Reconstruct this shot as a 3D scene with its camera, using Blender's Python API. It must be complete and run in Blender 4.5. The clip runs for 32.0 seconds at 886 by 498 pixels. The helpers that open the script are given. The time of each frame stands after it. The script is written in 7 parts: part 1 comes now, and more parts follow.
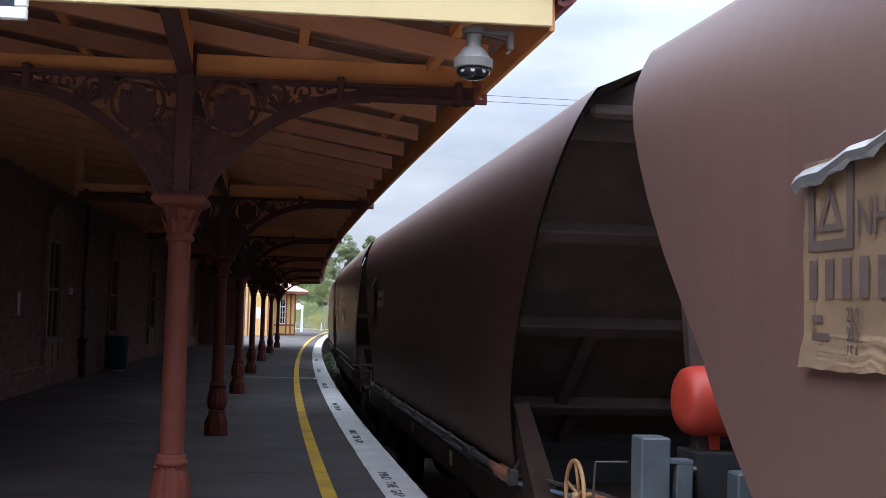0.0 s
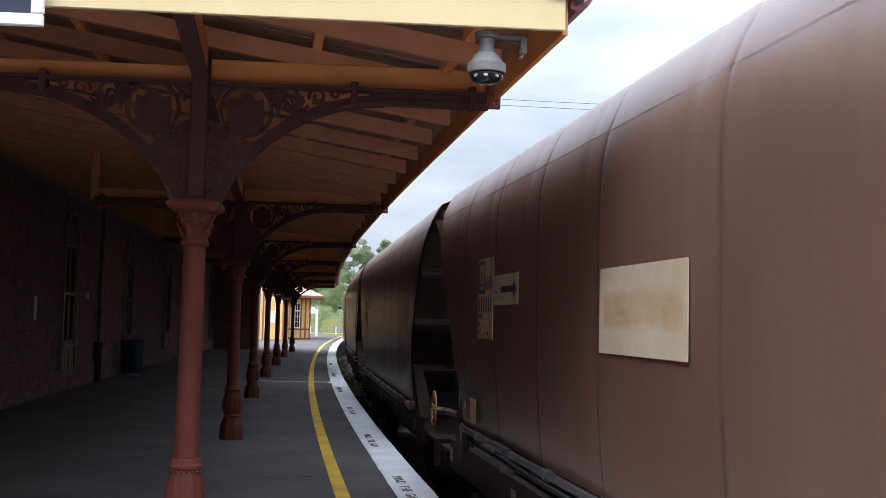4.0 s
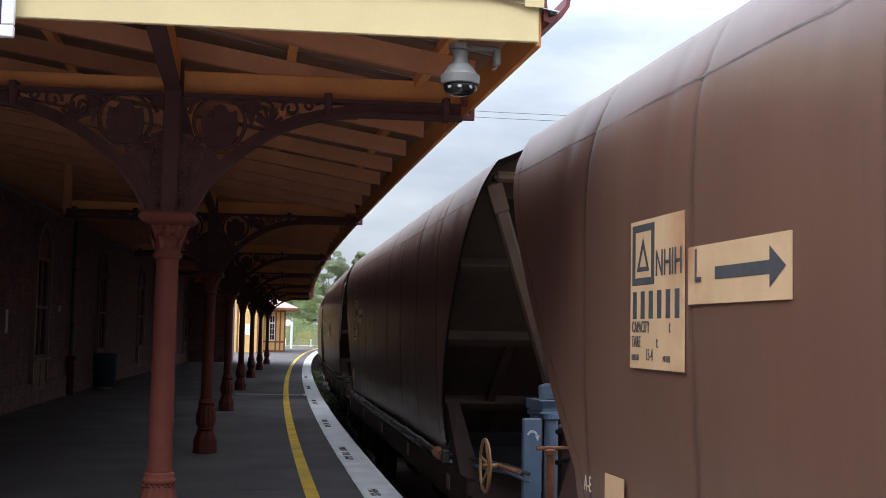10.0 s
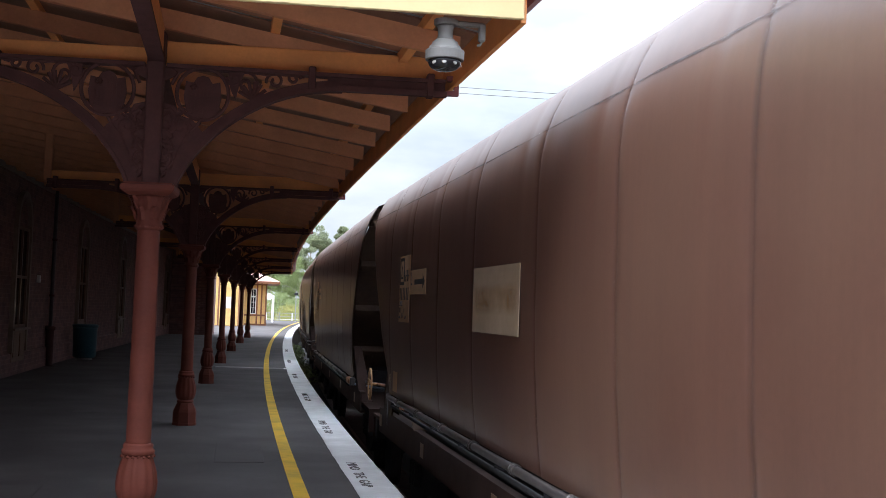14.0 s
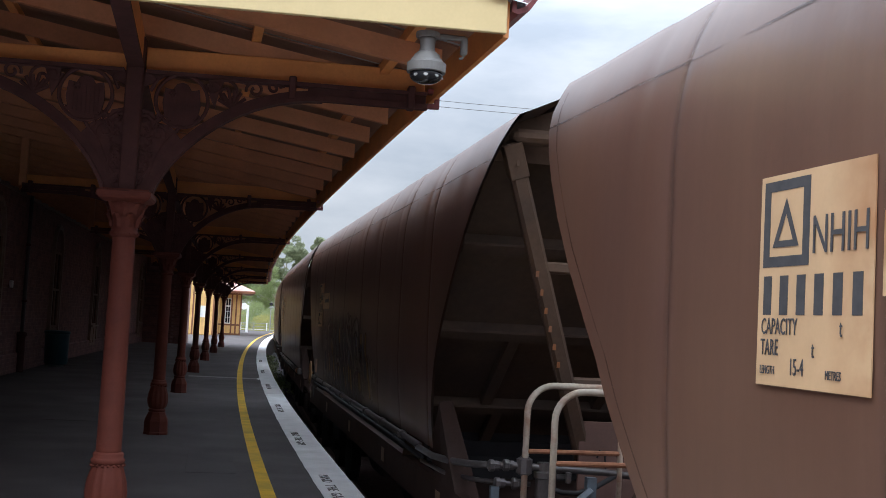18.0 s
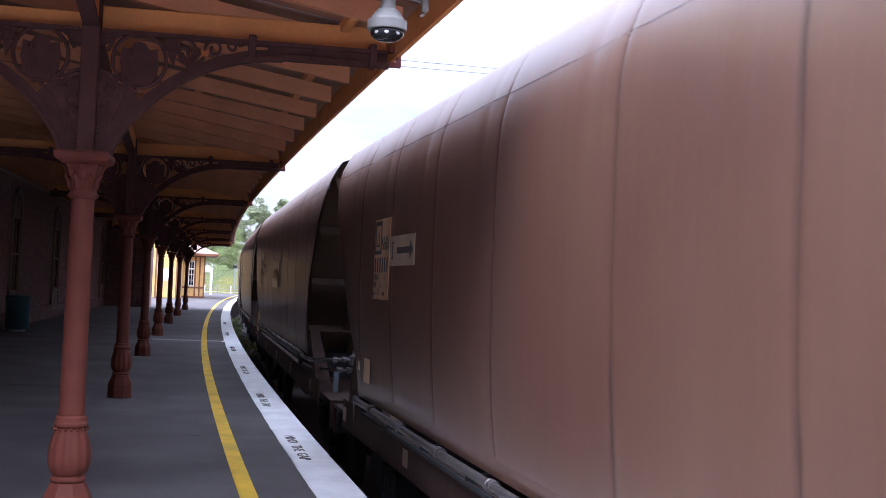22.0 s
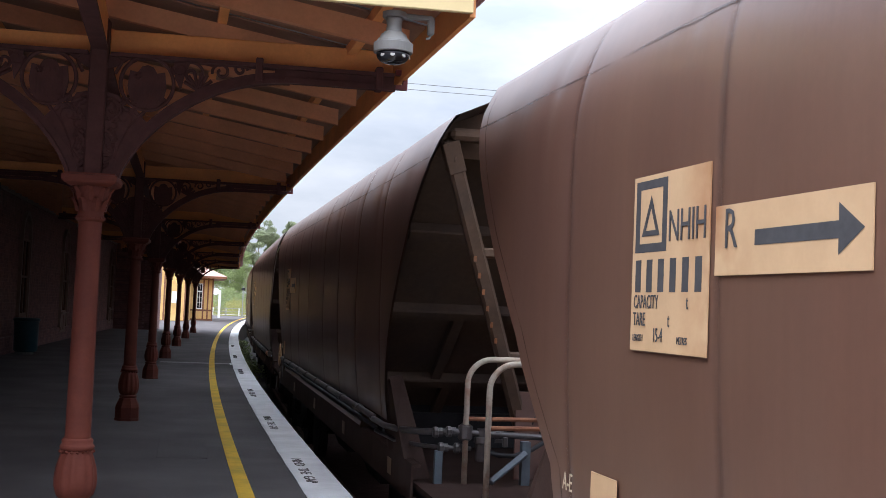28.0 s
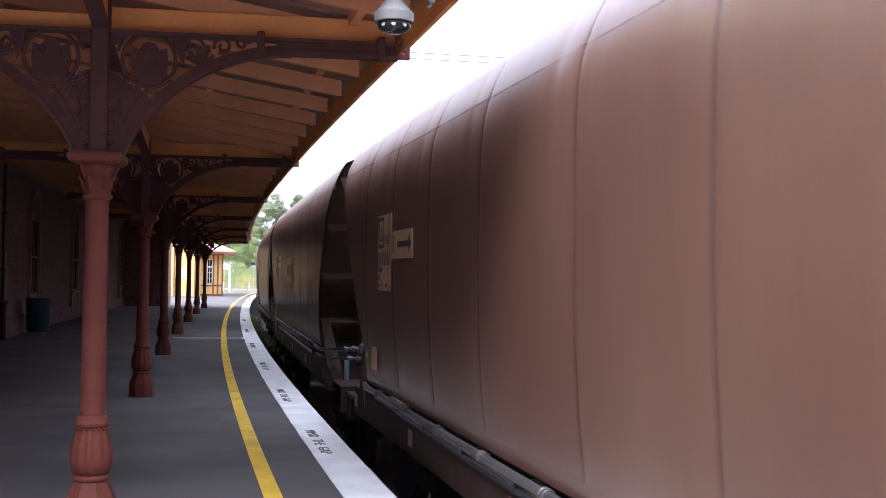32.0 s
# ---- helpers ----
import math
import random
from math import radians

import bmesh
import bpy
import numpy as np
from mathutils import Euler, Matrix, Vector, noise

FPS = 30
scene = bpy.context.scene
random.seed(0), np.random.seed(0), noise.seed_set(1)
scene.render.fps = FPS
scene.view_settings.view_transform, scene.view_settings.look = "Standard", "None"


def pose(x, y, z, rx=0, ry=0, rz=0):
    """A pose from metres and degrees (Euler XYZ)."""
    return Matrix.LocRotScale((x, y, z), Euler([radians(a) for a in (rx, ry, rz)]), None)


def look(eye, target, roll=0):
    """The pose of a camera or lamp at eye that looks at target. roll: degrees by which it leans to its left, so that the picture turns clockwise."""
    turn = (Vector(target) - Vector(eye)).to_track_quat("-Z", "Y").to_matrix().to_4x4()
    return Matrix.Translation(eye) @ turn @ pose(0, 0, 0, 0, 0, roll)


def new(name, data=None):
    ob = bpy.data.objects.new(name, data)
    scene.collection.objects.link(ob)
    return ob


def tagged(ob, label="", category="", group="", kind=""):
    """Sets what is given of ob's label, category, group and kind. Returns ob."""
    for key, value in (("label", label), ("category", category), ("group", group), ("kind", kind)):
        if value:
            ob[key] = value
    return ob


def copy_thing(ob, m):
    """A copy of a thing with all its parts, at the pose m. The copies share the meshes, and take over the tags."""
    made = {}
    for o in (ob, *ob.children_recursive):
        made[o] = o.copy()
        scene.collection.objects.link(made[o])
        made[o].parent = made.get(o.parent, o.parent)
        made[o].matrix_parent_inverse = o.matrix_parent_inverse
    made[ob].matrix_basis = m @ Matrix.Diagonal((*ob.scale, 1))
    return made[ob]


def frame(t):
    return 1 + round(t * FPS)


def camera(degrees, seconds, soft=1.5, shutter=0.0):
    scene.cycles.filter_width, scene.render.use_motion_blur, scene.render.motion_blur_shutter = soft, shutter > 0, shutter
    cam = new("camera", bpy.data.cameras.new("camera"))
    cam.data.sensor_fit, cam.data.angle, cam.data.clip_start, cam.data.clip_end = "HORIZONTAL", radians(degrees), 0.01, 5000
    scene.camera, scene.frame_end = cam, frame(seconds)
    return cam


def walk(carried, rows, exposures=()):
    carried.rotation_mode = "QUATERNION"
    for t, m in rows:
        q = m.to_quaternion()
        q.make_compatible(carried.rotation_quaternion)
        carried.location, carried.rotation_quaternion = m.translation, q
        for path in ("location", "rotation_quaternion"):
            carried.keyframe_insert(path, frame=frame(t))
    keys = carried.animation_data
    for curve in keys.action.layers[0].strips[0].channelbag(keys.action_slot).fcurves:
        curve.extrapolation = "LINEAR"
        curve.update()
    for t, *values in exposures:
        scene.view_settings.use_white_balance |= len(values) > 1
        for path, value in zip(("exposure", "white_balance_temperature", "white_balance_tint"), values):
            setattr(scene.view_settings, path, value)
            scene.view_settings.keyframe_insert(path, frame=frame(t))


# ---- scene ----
import itertools

# ---- camera and its walk ----
cam = camera(42.81, 32.0, soft=0.8)
VIEW = [
    (0, -0.015, -0.011, 1.610, -10.35, 3.46, 1.48),
    (0.5, -0.014, -0.012, 1.610, -10.16, 3.37, 1.48),
    (1, -0.014, -0.014, 1.610, -9.98, 3.36, 1.34),
    (1.5, -0.014, -0.016, 1.610, -9.77, 3.40, 1.32),
    (2, -0.014, -0.019, 1.610, -9.62, 3.52, 1.21),
    (2.5, -0.014, -0.020, 1.610, -9.68, 3.63, 1.21),
    (3, -0.015, -0.022, 1.610, -9.78, 3.60, 1.21),
    (3.5, -0.014, -0.023, 1.610, -9.70, 3.58, 1.32),
    (5.5, -0.009, -0.032, 1.612, -9.58, 3.97, 1.49),
    (6, -0.008, -0.033, 1.612, -9.68, 4.02, 1.56),
    (6.5, -0.008, -0.032, 1.611, -9.77, 4.13, 1.42),
    (7, -0.008, -0.029, 1.611, -9.75, 4.03, 1.18),
    (7.5, -0.008, -0.027, 1.611, -9.74, 4.01, 1.23),
    (8, -0.008, -0.023, 1.611, -9.82, 4.21, 1.24),
    (8.5, -0.008, -0.020, 1.611, -9.91, 4.26, 1.26),
    (9, -0.008, -0.017, 1.611, -10.02, 4.23, 1.35),
    (9.5, -0.007, -0.016, 1.610, -10.41, 4.23, 1.26),
    (10, -0.007, -0.016, 1.610, -10.86, 4.26, 1.15),
    (10.5, -0.007, -0.017, 1.609, -10.97, 4.16, 1.11),
    (11, -0.007, -0.021, 1.609, -11.13, 4.14, 1.09),
    (11.5, -0.007, -0.024, 1.608, -11.25, 4.34, 1.30),
    (12, -0.007, -0.026, 1.607, -11.50, 4.99, 1.57),
    (12.5, -0.007, -0.027, 1.607, -11.79, 4.48, 1.74),
    (13, -0.006, -0.027, 1.607, -11.88, 3.62, 1.86),
    (13.5, -0.006, -0.026, 1.607, -11.91, 3.26, 2.02),
    (14, -0.005, -0.025, 1.607, -11.78, 3.08, 1.99),
    (14.5, -0.005, -0.024, 1.607, -11.74, 2.94, 2.02),
    (16.5, -0.011, -0.008, 1.606, -12.28, 2.43, 2.66),
    (17, -0.010, -0.005, 1.607, -12.69, 2.84, 2.97),
    (17.5, -0.009, -0.004, 1.607, -12.90, 3.77, 3.11),
    (18, -0.007, -0.003, 1.607, -12.94, 3.80, 3.06),
    (18.5, -0.005, -0.002, 1.607, -13.23, 3.57, 3.14),
    (19, -0.003, -0.001, 1.606, -13.74, 3.62, 2.85),
    (19.5, -0.001, 0.000, 1.605, -14.23, 3.65, 2.61),
    (20, 0.001, 0.002, 1.603, -14.57, 3.21, 2.58),
    (20.5, 0.002, 0.003, 1.602, -14.79, 2.69, 2.50),
    (21, 0.002, 0.005, 1.601, -14.82, 2.23, 2.46),
    (21.5, 0.003, 0.006, 1.600, -14.91, 2.03, 2.42),
    (22, 0.003, 0.006, 1.600, -14.84, 1.89, 2.45),
    (22.5, 0.002, 0.005, 1.599, -14.27, 1.85, 2.55),
    (23, 0.002, 0.003, 1.599, -13.41, 2.05, 2.72),
    (23.5, 0.001, 0.000, 1.599, -12.96, 2.29, 2.78),
    (24, 0.001, -0.002, 1.599, -12.83, 2.28, 2.76),
    (24.5, 0.000, -0.002, 1.599, -12.93, 2.56, 2.74),
    (25, -0.000, -0.002, 1.599, -13.11, 2.70, 2.77),
    (25.5, -0.000, -0.000, 1.599, -13.27, 2.88, 2.99),
    (27.5, 0.012, 0.007, 1.598, -13.91, 3.00, 2.62),
    (28, 0.014, 0.007, 1.598, -14.38, 3.01, 2.40),
    (28.5, 0.016, 0.007, 1.598, -14.63, 2.84, 2.25),
    (29, 0.018, 0.006, 1.598, -14.55, 2.61, 1.93),
    (29.5, 0.019, 0.005, 1.597, -14.64, 2.40, 1.61),
    (30, 0.020, 0.002, 1.597, -15.09, 2.37, 1.46),
    (30.5, 0.020, -0.000, 1.597, -15.20, 2.48, 1.28),
    (31, 0.020, -0.003, 1.597, -14.90, 2.28, 1.10),
    (31.5, 0.020, -0.005, 1.596, -14.40, 1.81, 1.02),
    (32, 0.020, -0.006, 1.596, -13.99, 1.43, 0.86),
]
WHITE = ((0, 5800, 12), (3, 5800, 12), (6, 6000, 10), (20, 6000, 10), (21, 5650, 16), (22, 5550, 21), (24, 5450, 19), (25, 5900, 17), (27, 6000, 13), (28, 6000, 13), (29, 5500, 14), (30, 5550, 12), (32, 5850, 18))


def white_balance(t):
    """The camera's automatic white balance drifts cooler as the brown sides fill its view."""
    ts, ks, tints = zip(*WHITE)
    return float(np.interp(t, ts, ks)), float(np.interp(t, ts, tints))


# yaw, pitch and lean in degrees; the camera looks along +y at yaw 0
walk(cam, [(t, pose(x, y, z, 90 + p, 0, yaw) @ pose(0, 0, 0, 0, 0, lean)) for t, x, y, z, yaw, p, lean in VIEW],
     exposures=[(t, e, *white_balance(t)) for t, e in ((0, 0.48), (1, 0.82), (2, 0.73), (3, 0.66), (6, 0.52), (8, 0.41), (9, 0.51), (10, 0.43), (11, 0.57), (12, 0.23), (13, 0.60), (14, 0.85), (17, 0.95), (18, 0.31), (19, 0.71), (20, 0.67), (20.4, 0.57), (21, 0.93), (22, 1.11), (23, 0.87), (24, 1.05), (25, 0.67), (27, 0.65), (28, 0.63), (29, 1.01), (30, 0.97), (31, 0.87), (32, 1.28))])

# ---- world and sun ----
world = bpy.data.worlds.new("overcast_sky")
scene.world = world
world.use_nodes = True
nt = world.node_tree
nt.nodes.clear()
w_out = nt.nodes.new("ShaderNodeOutputWorld")
w_bg = nt.nodes.new("ShaderNodeBackground")
w_sky = nt.nodes.new("ShaderNodeTexSky")
w_sky.sky_type, w_sky.sun_disc = "NISHITA", False
w_sky.sun_elevation, w_sky.sun_rotation = radians(48), radians(222)
w_sky.air_density, w_sky.dust_density = 1.0, 2.0
w_co = nt.nodes.new("ShaderNodeTexCoord")
w_map = nt.nodes.new("ShaderNodeMapping")
w_map.inputs["Scale"].default_value = (1.0, 1.0, 3.2)
w_noise = nt.nodes.new("ShaderNodeTexNoise")
w_noise.inputs["Scale"].default_value, w_noise.inputs["Detail"].default_value = 3.2, 7.0
w_noise.inputs["Roughness"].default_value = 0.55
w_ramp = nt.nodes.new("ShaderNodeValToRGB")
w_ramp.color_ramp.elements[0].position, w_ramp.color_ramp.elements[0].color = 0.38, (7.5, 8.2, 9.1, 1)
w_ramp.color_ramp.elements[1].position, w_ramp.color_ramp.elements[1].color = 0.66, (12.7, 12.9, 13.2, 1)
w_mix = nt.nodes.new("ShaderNodeMixRGB")
w_mix.inputs[0].default_value = 0.88
nt.links.new(w_co.outputs["Generated"], w_map.inputs[0])
nt.links.new(w_map.outputs[0], w_noise.inputs[0])
nt.links.new(w_noise.outputs[0], w_ramp.inputs[0])
nt.links.new(w_sky.outputs[0], w_mix.inputs[1])
nt.links.new(w_ramp.outputs[0], w_mix.inputs[2])
# an overcast dome: about three times as bright overhead as at the horizon
w_sep = nt.nodes.new("ShaderNodeSeparateXYZ")
w_up = nt.nodes.new("ShaderNodeMapRange")
w_up.inputs[1].default_value, w_up.inputs[2].default_value = 0.06, 1.0
w_up.inputs[3].default_value, w_up.inputs[4].default_value = 0.6, 3.8
w_up.interpolation_type = "SMOOTHSTEP"
nt.links.new(w_co.outputs["Generated"], w_sep.inputs[0])
nt.links.new(w_sep.outputs[2], w_up.inputs[0])
w_mul = nt.nodes.new("ShaderNodeMixRGB")
w_mul.blend_type = "MULTIPLY"
w_mul.inputs[0].default_value = 1.0
nt.links.new(w_mix.outputs[0], w_mul.inputs[1])
nt.links.new(w_up.outputs[0], w_mul.inputs[2])
nt.links.new(w_mul.outputs[0], w_bg.inputs[0])
w_bg.inputs[1].default_value = 0.085
nt.links.new(w_bg.outputs[0], w_out.inputs[0])

sun = new("sun", bpy.data.lights.new("sun", "SUN"))
sun.data.energy, sun.data.angle, sun.data.color = 1.0, radians(25), (1.0, 0.97, 0.93)
sun.matrix_world = look((0, 0, 30), (18, 20, 0))

# ---- plan: everything follows the curved platform edge ----
# s runs along the edge from beside the camera, off is measured from the edge into the platform, z up from the platform
NODES = (0, 20, 40, 60, 80, 110)
BEND = (0.0025, 0.00162, 0.00092, 0.00096, 0.00113, 0.0013)
STEP = 0.25
GRID_S = np.arange(-60, 420 + STEP, STEP)
BEND_S = np.interp(GRID_S, NODES, BEND)
HEAD_S = np.concatenate([[0], np.cumsum((BEND_S[1:] + BEND_S[:-1]) / 2 * STEP)])
HEAD_S += -0.0019 - np.interp(0, GRID_S, HEAD_S)
EDGE_X = np.concatenate([[0], np.cumsum((np.sin(HEAD_S[1:]) + np.sin(HEAD_S[:-1])) / 2 * STEP)])
EDGE_Y = np.concatenate([[0], np.cumsum((np.cos(HEAD_S[1:]) + np.cos(HEAD_S[:-1])) / 2 * STEP)])
EDGE_X += 1.6196 - np.interp(0, GRID_S, EDGE_X)
EDGE_Y -= np.interp(0, GRID_S, EDGE_Y)


def at(s, off=0.0, z=0.0):
    """World place of a point of the plan."""
    h = np.interp(s, GRID_S, HEAD_S)
    return Vector((np.interp(s, GRID_S, EDGE_X) - off * math.cos(h), np.interp(s, GRID_S, EDGE_Y) + off * math.sin(h), z))


def base(s, off=0.0, z=0.0, turn=0.0):
    """A pose on the plan: local x to the track, y along it, z up."""
    h = float(np.interp(s, GRID_S, HEAD_S))
    return Matrix.Translation(at(s, off, z)) @ Matrix.Rotation(-h + radians(turn), 4, "Z")


# ---- mesh helpers ----
def mesh_of(name, bm, mat, smooth=False):
    me = bpy.data.meshes.new(name)
    bm.normal_update()
    bm.to_mesh(me)
    bm.free()
    me.materials.append(mat)
    if smooth:
        for p in me.polygons:
            p.use_smooth = True
    return me


def part(name, bm, mat, parent, label="", smooth=False):
    ob = new(name, mesh_of(name, bm, mat, smooth))
    if parent is not None:
        ob.parent = parent
    if label:
        ob["label"] = label
    return ob


def thing(name, m, label, category, group="", kind=""):
    e = new(name)
    e.empty_display_size = 0.2
    e.matrix_world = m
    return tagged(e, label, category, group, kind)


def box(bm, x0, x1, y0, y1, z0, z1, m=None, bevel=0.0):
    vs = [bm.verts.new((x, y, z)) for z in (z0, z1) for y in (y0, y1) for x in (x0, x1)]
    fs = [bm.faces.new([vs[i] for i in f]) for f in ((0, 2, 3, 1), (4, 5, 7, 6), (0, 1, 5, 4), (2, 6, 7, 3), (0, 4, 6, 2), (1, 3, 7, 5))]
    if bevel:
        es = list({e for f in fs for e in f.edges})
        r = bmesh.ops.bevel(bm, geom=es, offset=bevel, segments=1, affect="EDGES", clamp_overlap=True)
        vs = list({v for f in r["faces"] for v in f.verts} | {v for v in vs if v.is_valid})
    if m is not None:
        bmesh.ops.transform(bm, matrix=m, verts=[v for v in vs if v.is_valid])
    return bm


def B(*a, **k):
    return box(bmesh.new(), *a, **k)


def lathe(bm, profile, seg=20, m=None, square=False):
    """A turned shape round z from (radius, z) pairs."""
    rings = []
    for r, z in profile:
        ring = []
        for i in range(seg):
            a = 2 * math.pi * (i + 0.5) / seg
            k = r / math.cos(math.pi / seg) if square else r
            ring.append(bm.verts.new((k * math.cos(a), k * math.sin(a), z)))
        rings.append(ring)
    for a, b in zip(rings, rings[1:]):
        for i in range(seg):
            j = (i + 1) % seg
            bm.faces.new((a[i], a[j], b[j], b[i]))
    bm.faces.new(list(reversed(rings[0])))
    bm.faces.new(rings[-1])
    if m is not None:
        bmesh.ops.transform(bm, matrix=m, verts=[v for r in rings for v in r])
    return bm


def tube(bm, pts, r, seg=8, closed=False):
    """A round bar along points."""
    pts = [Vector(p) for p in pts]
    n = len(pts)
    rings = []
    up = None
    for i, p in enumerate(pts):
        if closed:
            d = pts[(i + 1) % n] - pts[i - 1]
        else:
            d = pts[min(i + 1, n - 1)] - pts[max(i - 1, 0)]
        d.normalize()
        if up is None:
            up = Vector((0, 0, 1)) if abs(d.z) < 0.9 else Vector((1, 0, 0))
        side = d.cross(up).normalized()
        up = side.cross(d).normalized()
        rings.append([bm.verts.new(p + r * (math.cos(2 * math.pi * k / seg) * side + math.sin(2 * math.pi * k / seg) * up)) for k in range(seg)])
    pairs = list(zip(rings, rings[1:])) + ([(rings[-1], rings[0])] if closed else [])
    for a, b in pairs:
        for k in range(seg):
            j = (k + 1) % seg
            bm.faces.new((a[k], a[j], b[j], b[k]))
    if not closed:
        bm.faces.new(list(reversed(rings[0])))
        bm.faces.new(rings[-1])
    return bm


def sweep(profile, s0, s1, step=1.0, closed=True, skew=0.0):
    """A strip of the plan: an (off, z) outline carried along the curve; skew sets its near end back with off."""
    bm = bmesh.new()
    n = max(1, round((s1 - s0) / step))
    rows = [[bm.verts.new(at(s0 + skew * o + (s1 - s0 - skew * o) * i / n, o, z)) for o, z in profile] for i in range(n + 1)]
    m = len(profile)
    for a, b in zip(rows, rows[1:]):
        for k in range(m if closed else m - 1):
            j = (k + 1) % m
            bm.faces.new((a[k], a[j], b[j], b[k]))
    if closed:
        bm.faces.new(list(reversed(rows[0])))
        bm.faces.new(rows[-1])
    bmesh.ops.recalc_face_normals(bm, faces=bm.faces)
    return bm


def plate(bm, pts, t, m=None):
    """A flat plate from a polygon in x, z, with thickness t along y."""
    a = [bm.verts.new((x, -t / 2, z)) for x, z in pts]
    b = [bm.verts.new((x, t / 2, z)) for x, z in pts]
    n = len(pts)
    fs = [bm.faces.new(a), bm.faces.new(list(reversed(b)))]
    for i in range(n):
        j = (i + 1) % n
        fs.append(bm.faces.new((a[j], a[i], b[i], b[j])))
    bmesh.ops.recalc_face_normals(bm, faces=fs)
    if m is not None:
        bmesh.ops.transform(bm, matrix=m, verts=a + b)
    return bm


# ---- materials ----
def material(name, col, rough=0.7, metal=0.0, var=0.25, scale=6.0, fine=60.0, bump=0.15, stain=None, streak=False, spec=0.5):
    """A surface with colour variation at two scales, an optional stain colour and fine relief."""
    m = bpy.data.materials.new(name)
    m.use_nodes = True
    t = m.node_tree
    b = t.nodes["Principled BSDF"]
    b.inputs["Roughness"].default_value, b.inputs["Metallic"].default_value = rough, metal
    b.inputs["Specular IOR Level"].default_value = spec
    co = t.nodes.new("ShaderNodeTexCoord")
    mp = t.nodes.new("ShaderNodeMapping")
    if streak:
        mp.inputs["Scale"].default_value = (1, 1, 0.12)
    t.links.new(co.outputs["Object"], mp.inputs[0])
    n1, n2 = t.nodes.new("ShaderNodeTexNoise"), t.nodes.new("ShaderNodeTexNoise")
    n1.inputs["Scale"].default_value, n1.inputs["Detail"].default_value = scale, 6
    n2.inputs["Scale"].default_value, n2.inputs["Detail"].default_value = fine, 3
    t.links.new(mp.outputs[0], n1.inputs[0])
    t.links.new(co.outputs["Object"], n2.inputs[0])
    add = t.nodes.new("ShaderNodeMath")
    add.operation = "MULTIPLY_ADD"
    add.inputs[1].default_value = 0.35
    t.links.new(n2.outputs[0], add.inputs[0])
    t.links.new(n1.outputs[0], add.inputs[2])
    ramp = t.nodes.new("ShaderNodeValToRGB")
    lo = [c * (1 - var) for c in col]
    hi = [min(1, c * (1 + var)) for c in col]
    e = ramp.color_ramp.elements
    e[0].position, e[0].color = 0.42, (*lo, 1)
    e[1].position, e[1].color = 0.92, (*hi, 1)
    t.links.new(add.outputs[0], ramp.inputs[0])
    last = ramp.outputs[0]
    if stain:
        n3 = t.nodes.new("ShaderNodeTexNoise")
        n3.inputs["Scale"].default_value, n3.inputs["Detail"].default_value, n3.inputs["Roughness"].default_value = scale * 0.45, 9, 0.65
        t.links.new(mp.outputs[0], n3.inputs[0])
        r3 = t.nodes.new("ShaderNodeValToRGB")
        r3.color_ramp.elements[0].position, r3.color_ramp.elements[1].position = 0.46, 0.66
        t.links.new(n3.outputs[0], r3.inputs[0])
        mx = t.nodes.new("ShaderNodeMixRGB")
        sc = t.nodes.new("ShaderNodeMath")
        sc.operation = "MULTIPLY"
        sc.inputs[1].default_value = stain[3]
        t.links.new(r3.outputs[0], sc.inputs[0])
        t.links.new(sc.outputs[0], mx.inputs[0])
        t.links.new(last, mx.inputs[1])
        mx.inputs[2].default_value = (*stain[:3], 1)
        last = mx.outputs[0]
    t.links.new(last, b.inputs["Base Color"])
    if bump:
        bp = t.nodes.new("ShaderNodeBump")
        bp.inputs["Strength"].default_value, bp.inputs["Distance"].default_value = bump, 0.01
        t.links.new(add.outputs[0], bp.inputs["Height"])
        t.links.new(bp.outputs[0], b.inputs["Normal"])
    return m


M_ASPHALT = material("platform_asphalt", (0.128, 0.116, 0.115), 0.9, var=0.26, scale=0.9, fine=140, bump=0.6, spec=0.12, stain=(0.1, 0.093, 0.092, 0.6))
M_WHITE = material("white_coping_paint", (0.9, 0.9, 0.9), 0.75, var=0.1, scale=3, fine=90, bump=0.25, stain=(0.66, 0.65, 0.64, 0.5))
M_YELLOW = material("yellow_line_paint", (0.8, 0.5, 0.03), 0.75, var=0.15, scale=4, fine=90, bump=0.25, stain=(0.33, 0.24, 0.06, 0.5))
M_STENCIL = material("black_stencil_paint", (0.15, 0.12, 0.12), 0.8, var=0.3, scale=12)
M_CONCRETE = material("platform_wall_concrete", (0.2, 0.19, 0.18), 0.9, var=0.3, scale=2, stain=(0.08, 0.075, 0.07, 0.7), streak=True)
# made pale so that the unseen slab throws light up under the canopy
M_PAVING = material("pale_bounce_slab", (0.45, 0.44, 0.42), 0.9, var=0.12, scale=2, stain=(0.36, 0.35, 0.33, 0.5))
M_STRIP = material("pale_concrete_strip", (0.25, 0.235, 0.23), 0.9, var=0.2, scale=5)
M_BALLAST = material("dark_ballast", (0.05, 0.047, 0.044), 0.95, var=0.5, scale=8, fine=30, bump=1.0)
M_RAIL = material("rail_steel", (0.16, 0.12, 0.1), 0.5, metal=0.7)
M_GRASS = material("dry_grass", (0.2, 0.2, 0.07), 0.95, var=0.4, scale=0.5, fine=20, bump=0.6, stain=(0.09, 0.12, 0.03, 0.8))
M_COLUMN = material("salmon_column_paint", (0.135, 0.04, 0.028), 0.6, spec=0.12, var=0.15, scale=5, fine=50, bump=0.1, stain=(0.085, 0.029, 0.025, 0.6))
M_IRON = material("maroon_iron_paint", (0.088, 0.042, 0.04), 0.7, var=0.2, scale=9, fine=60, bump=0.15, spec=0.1)
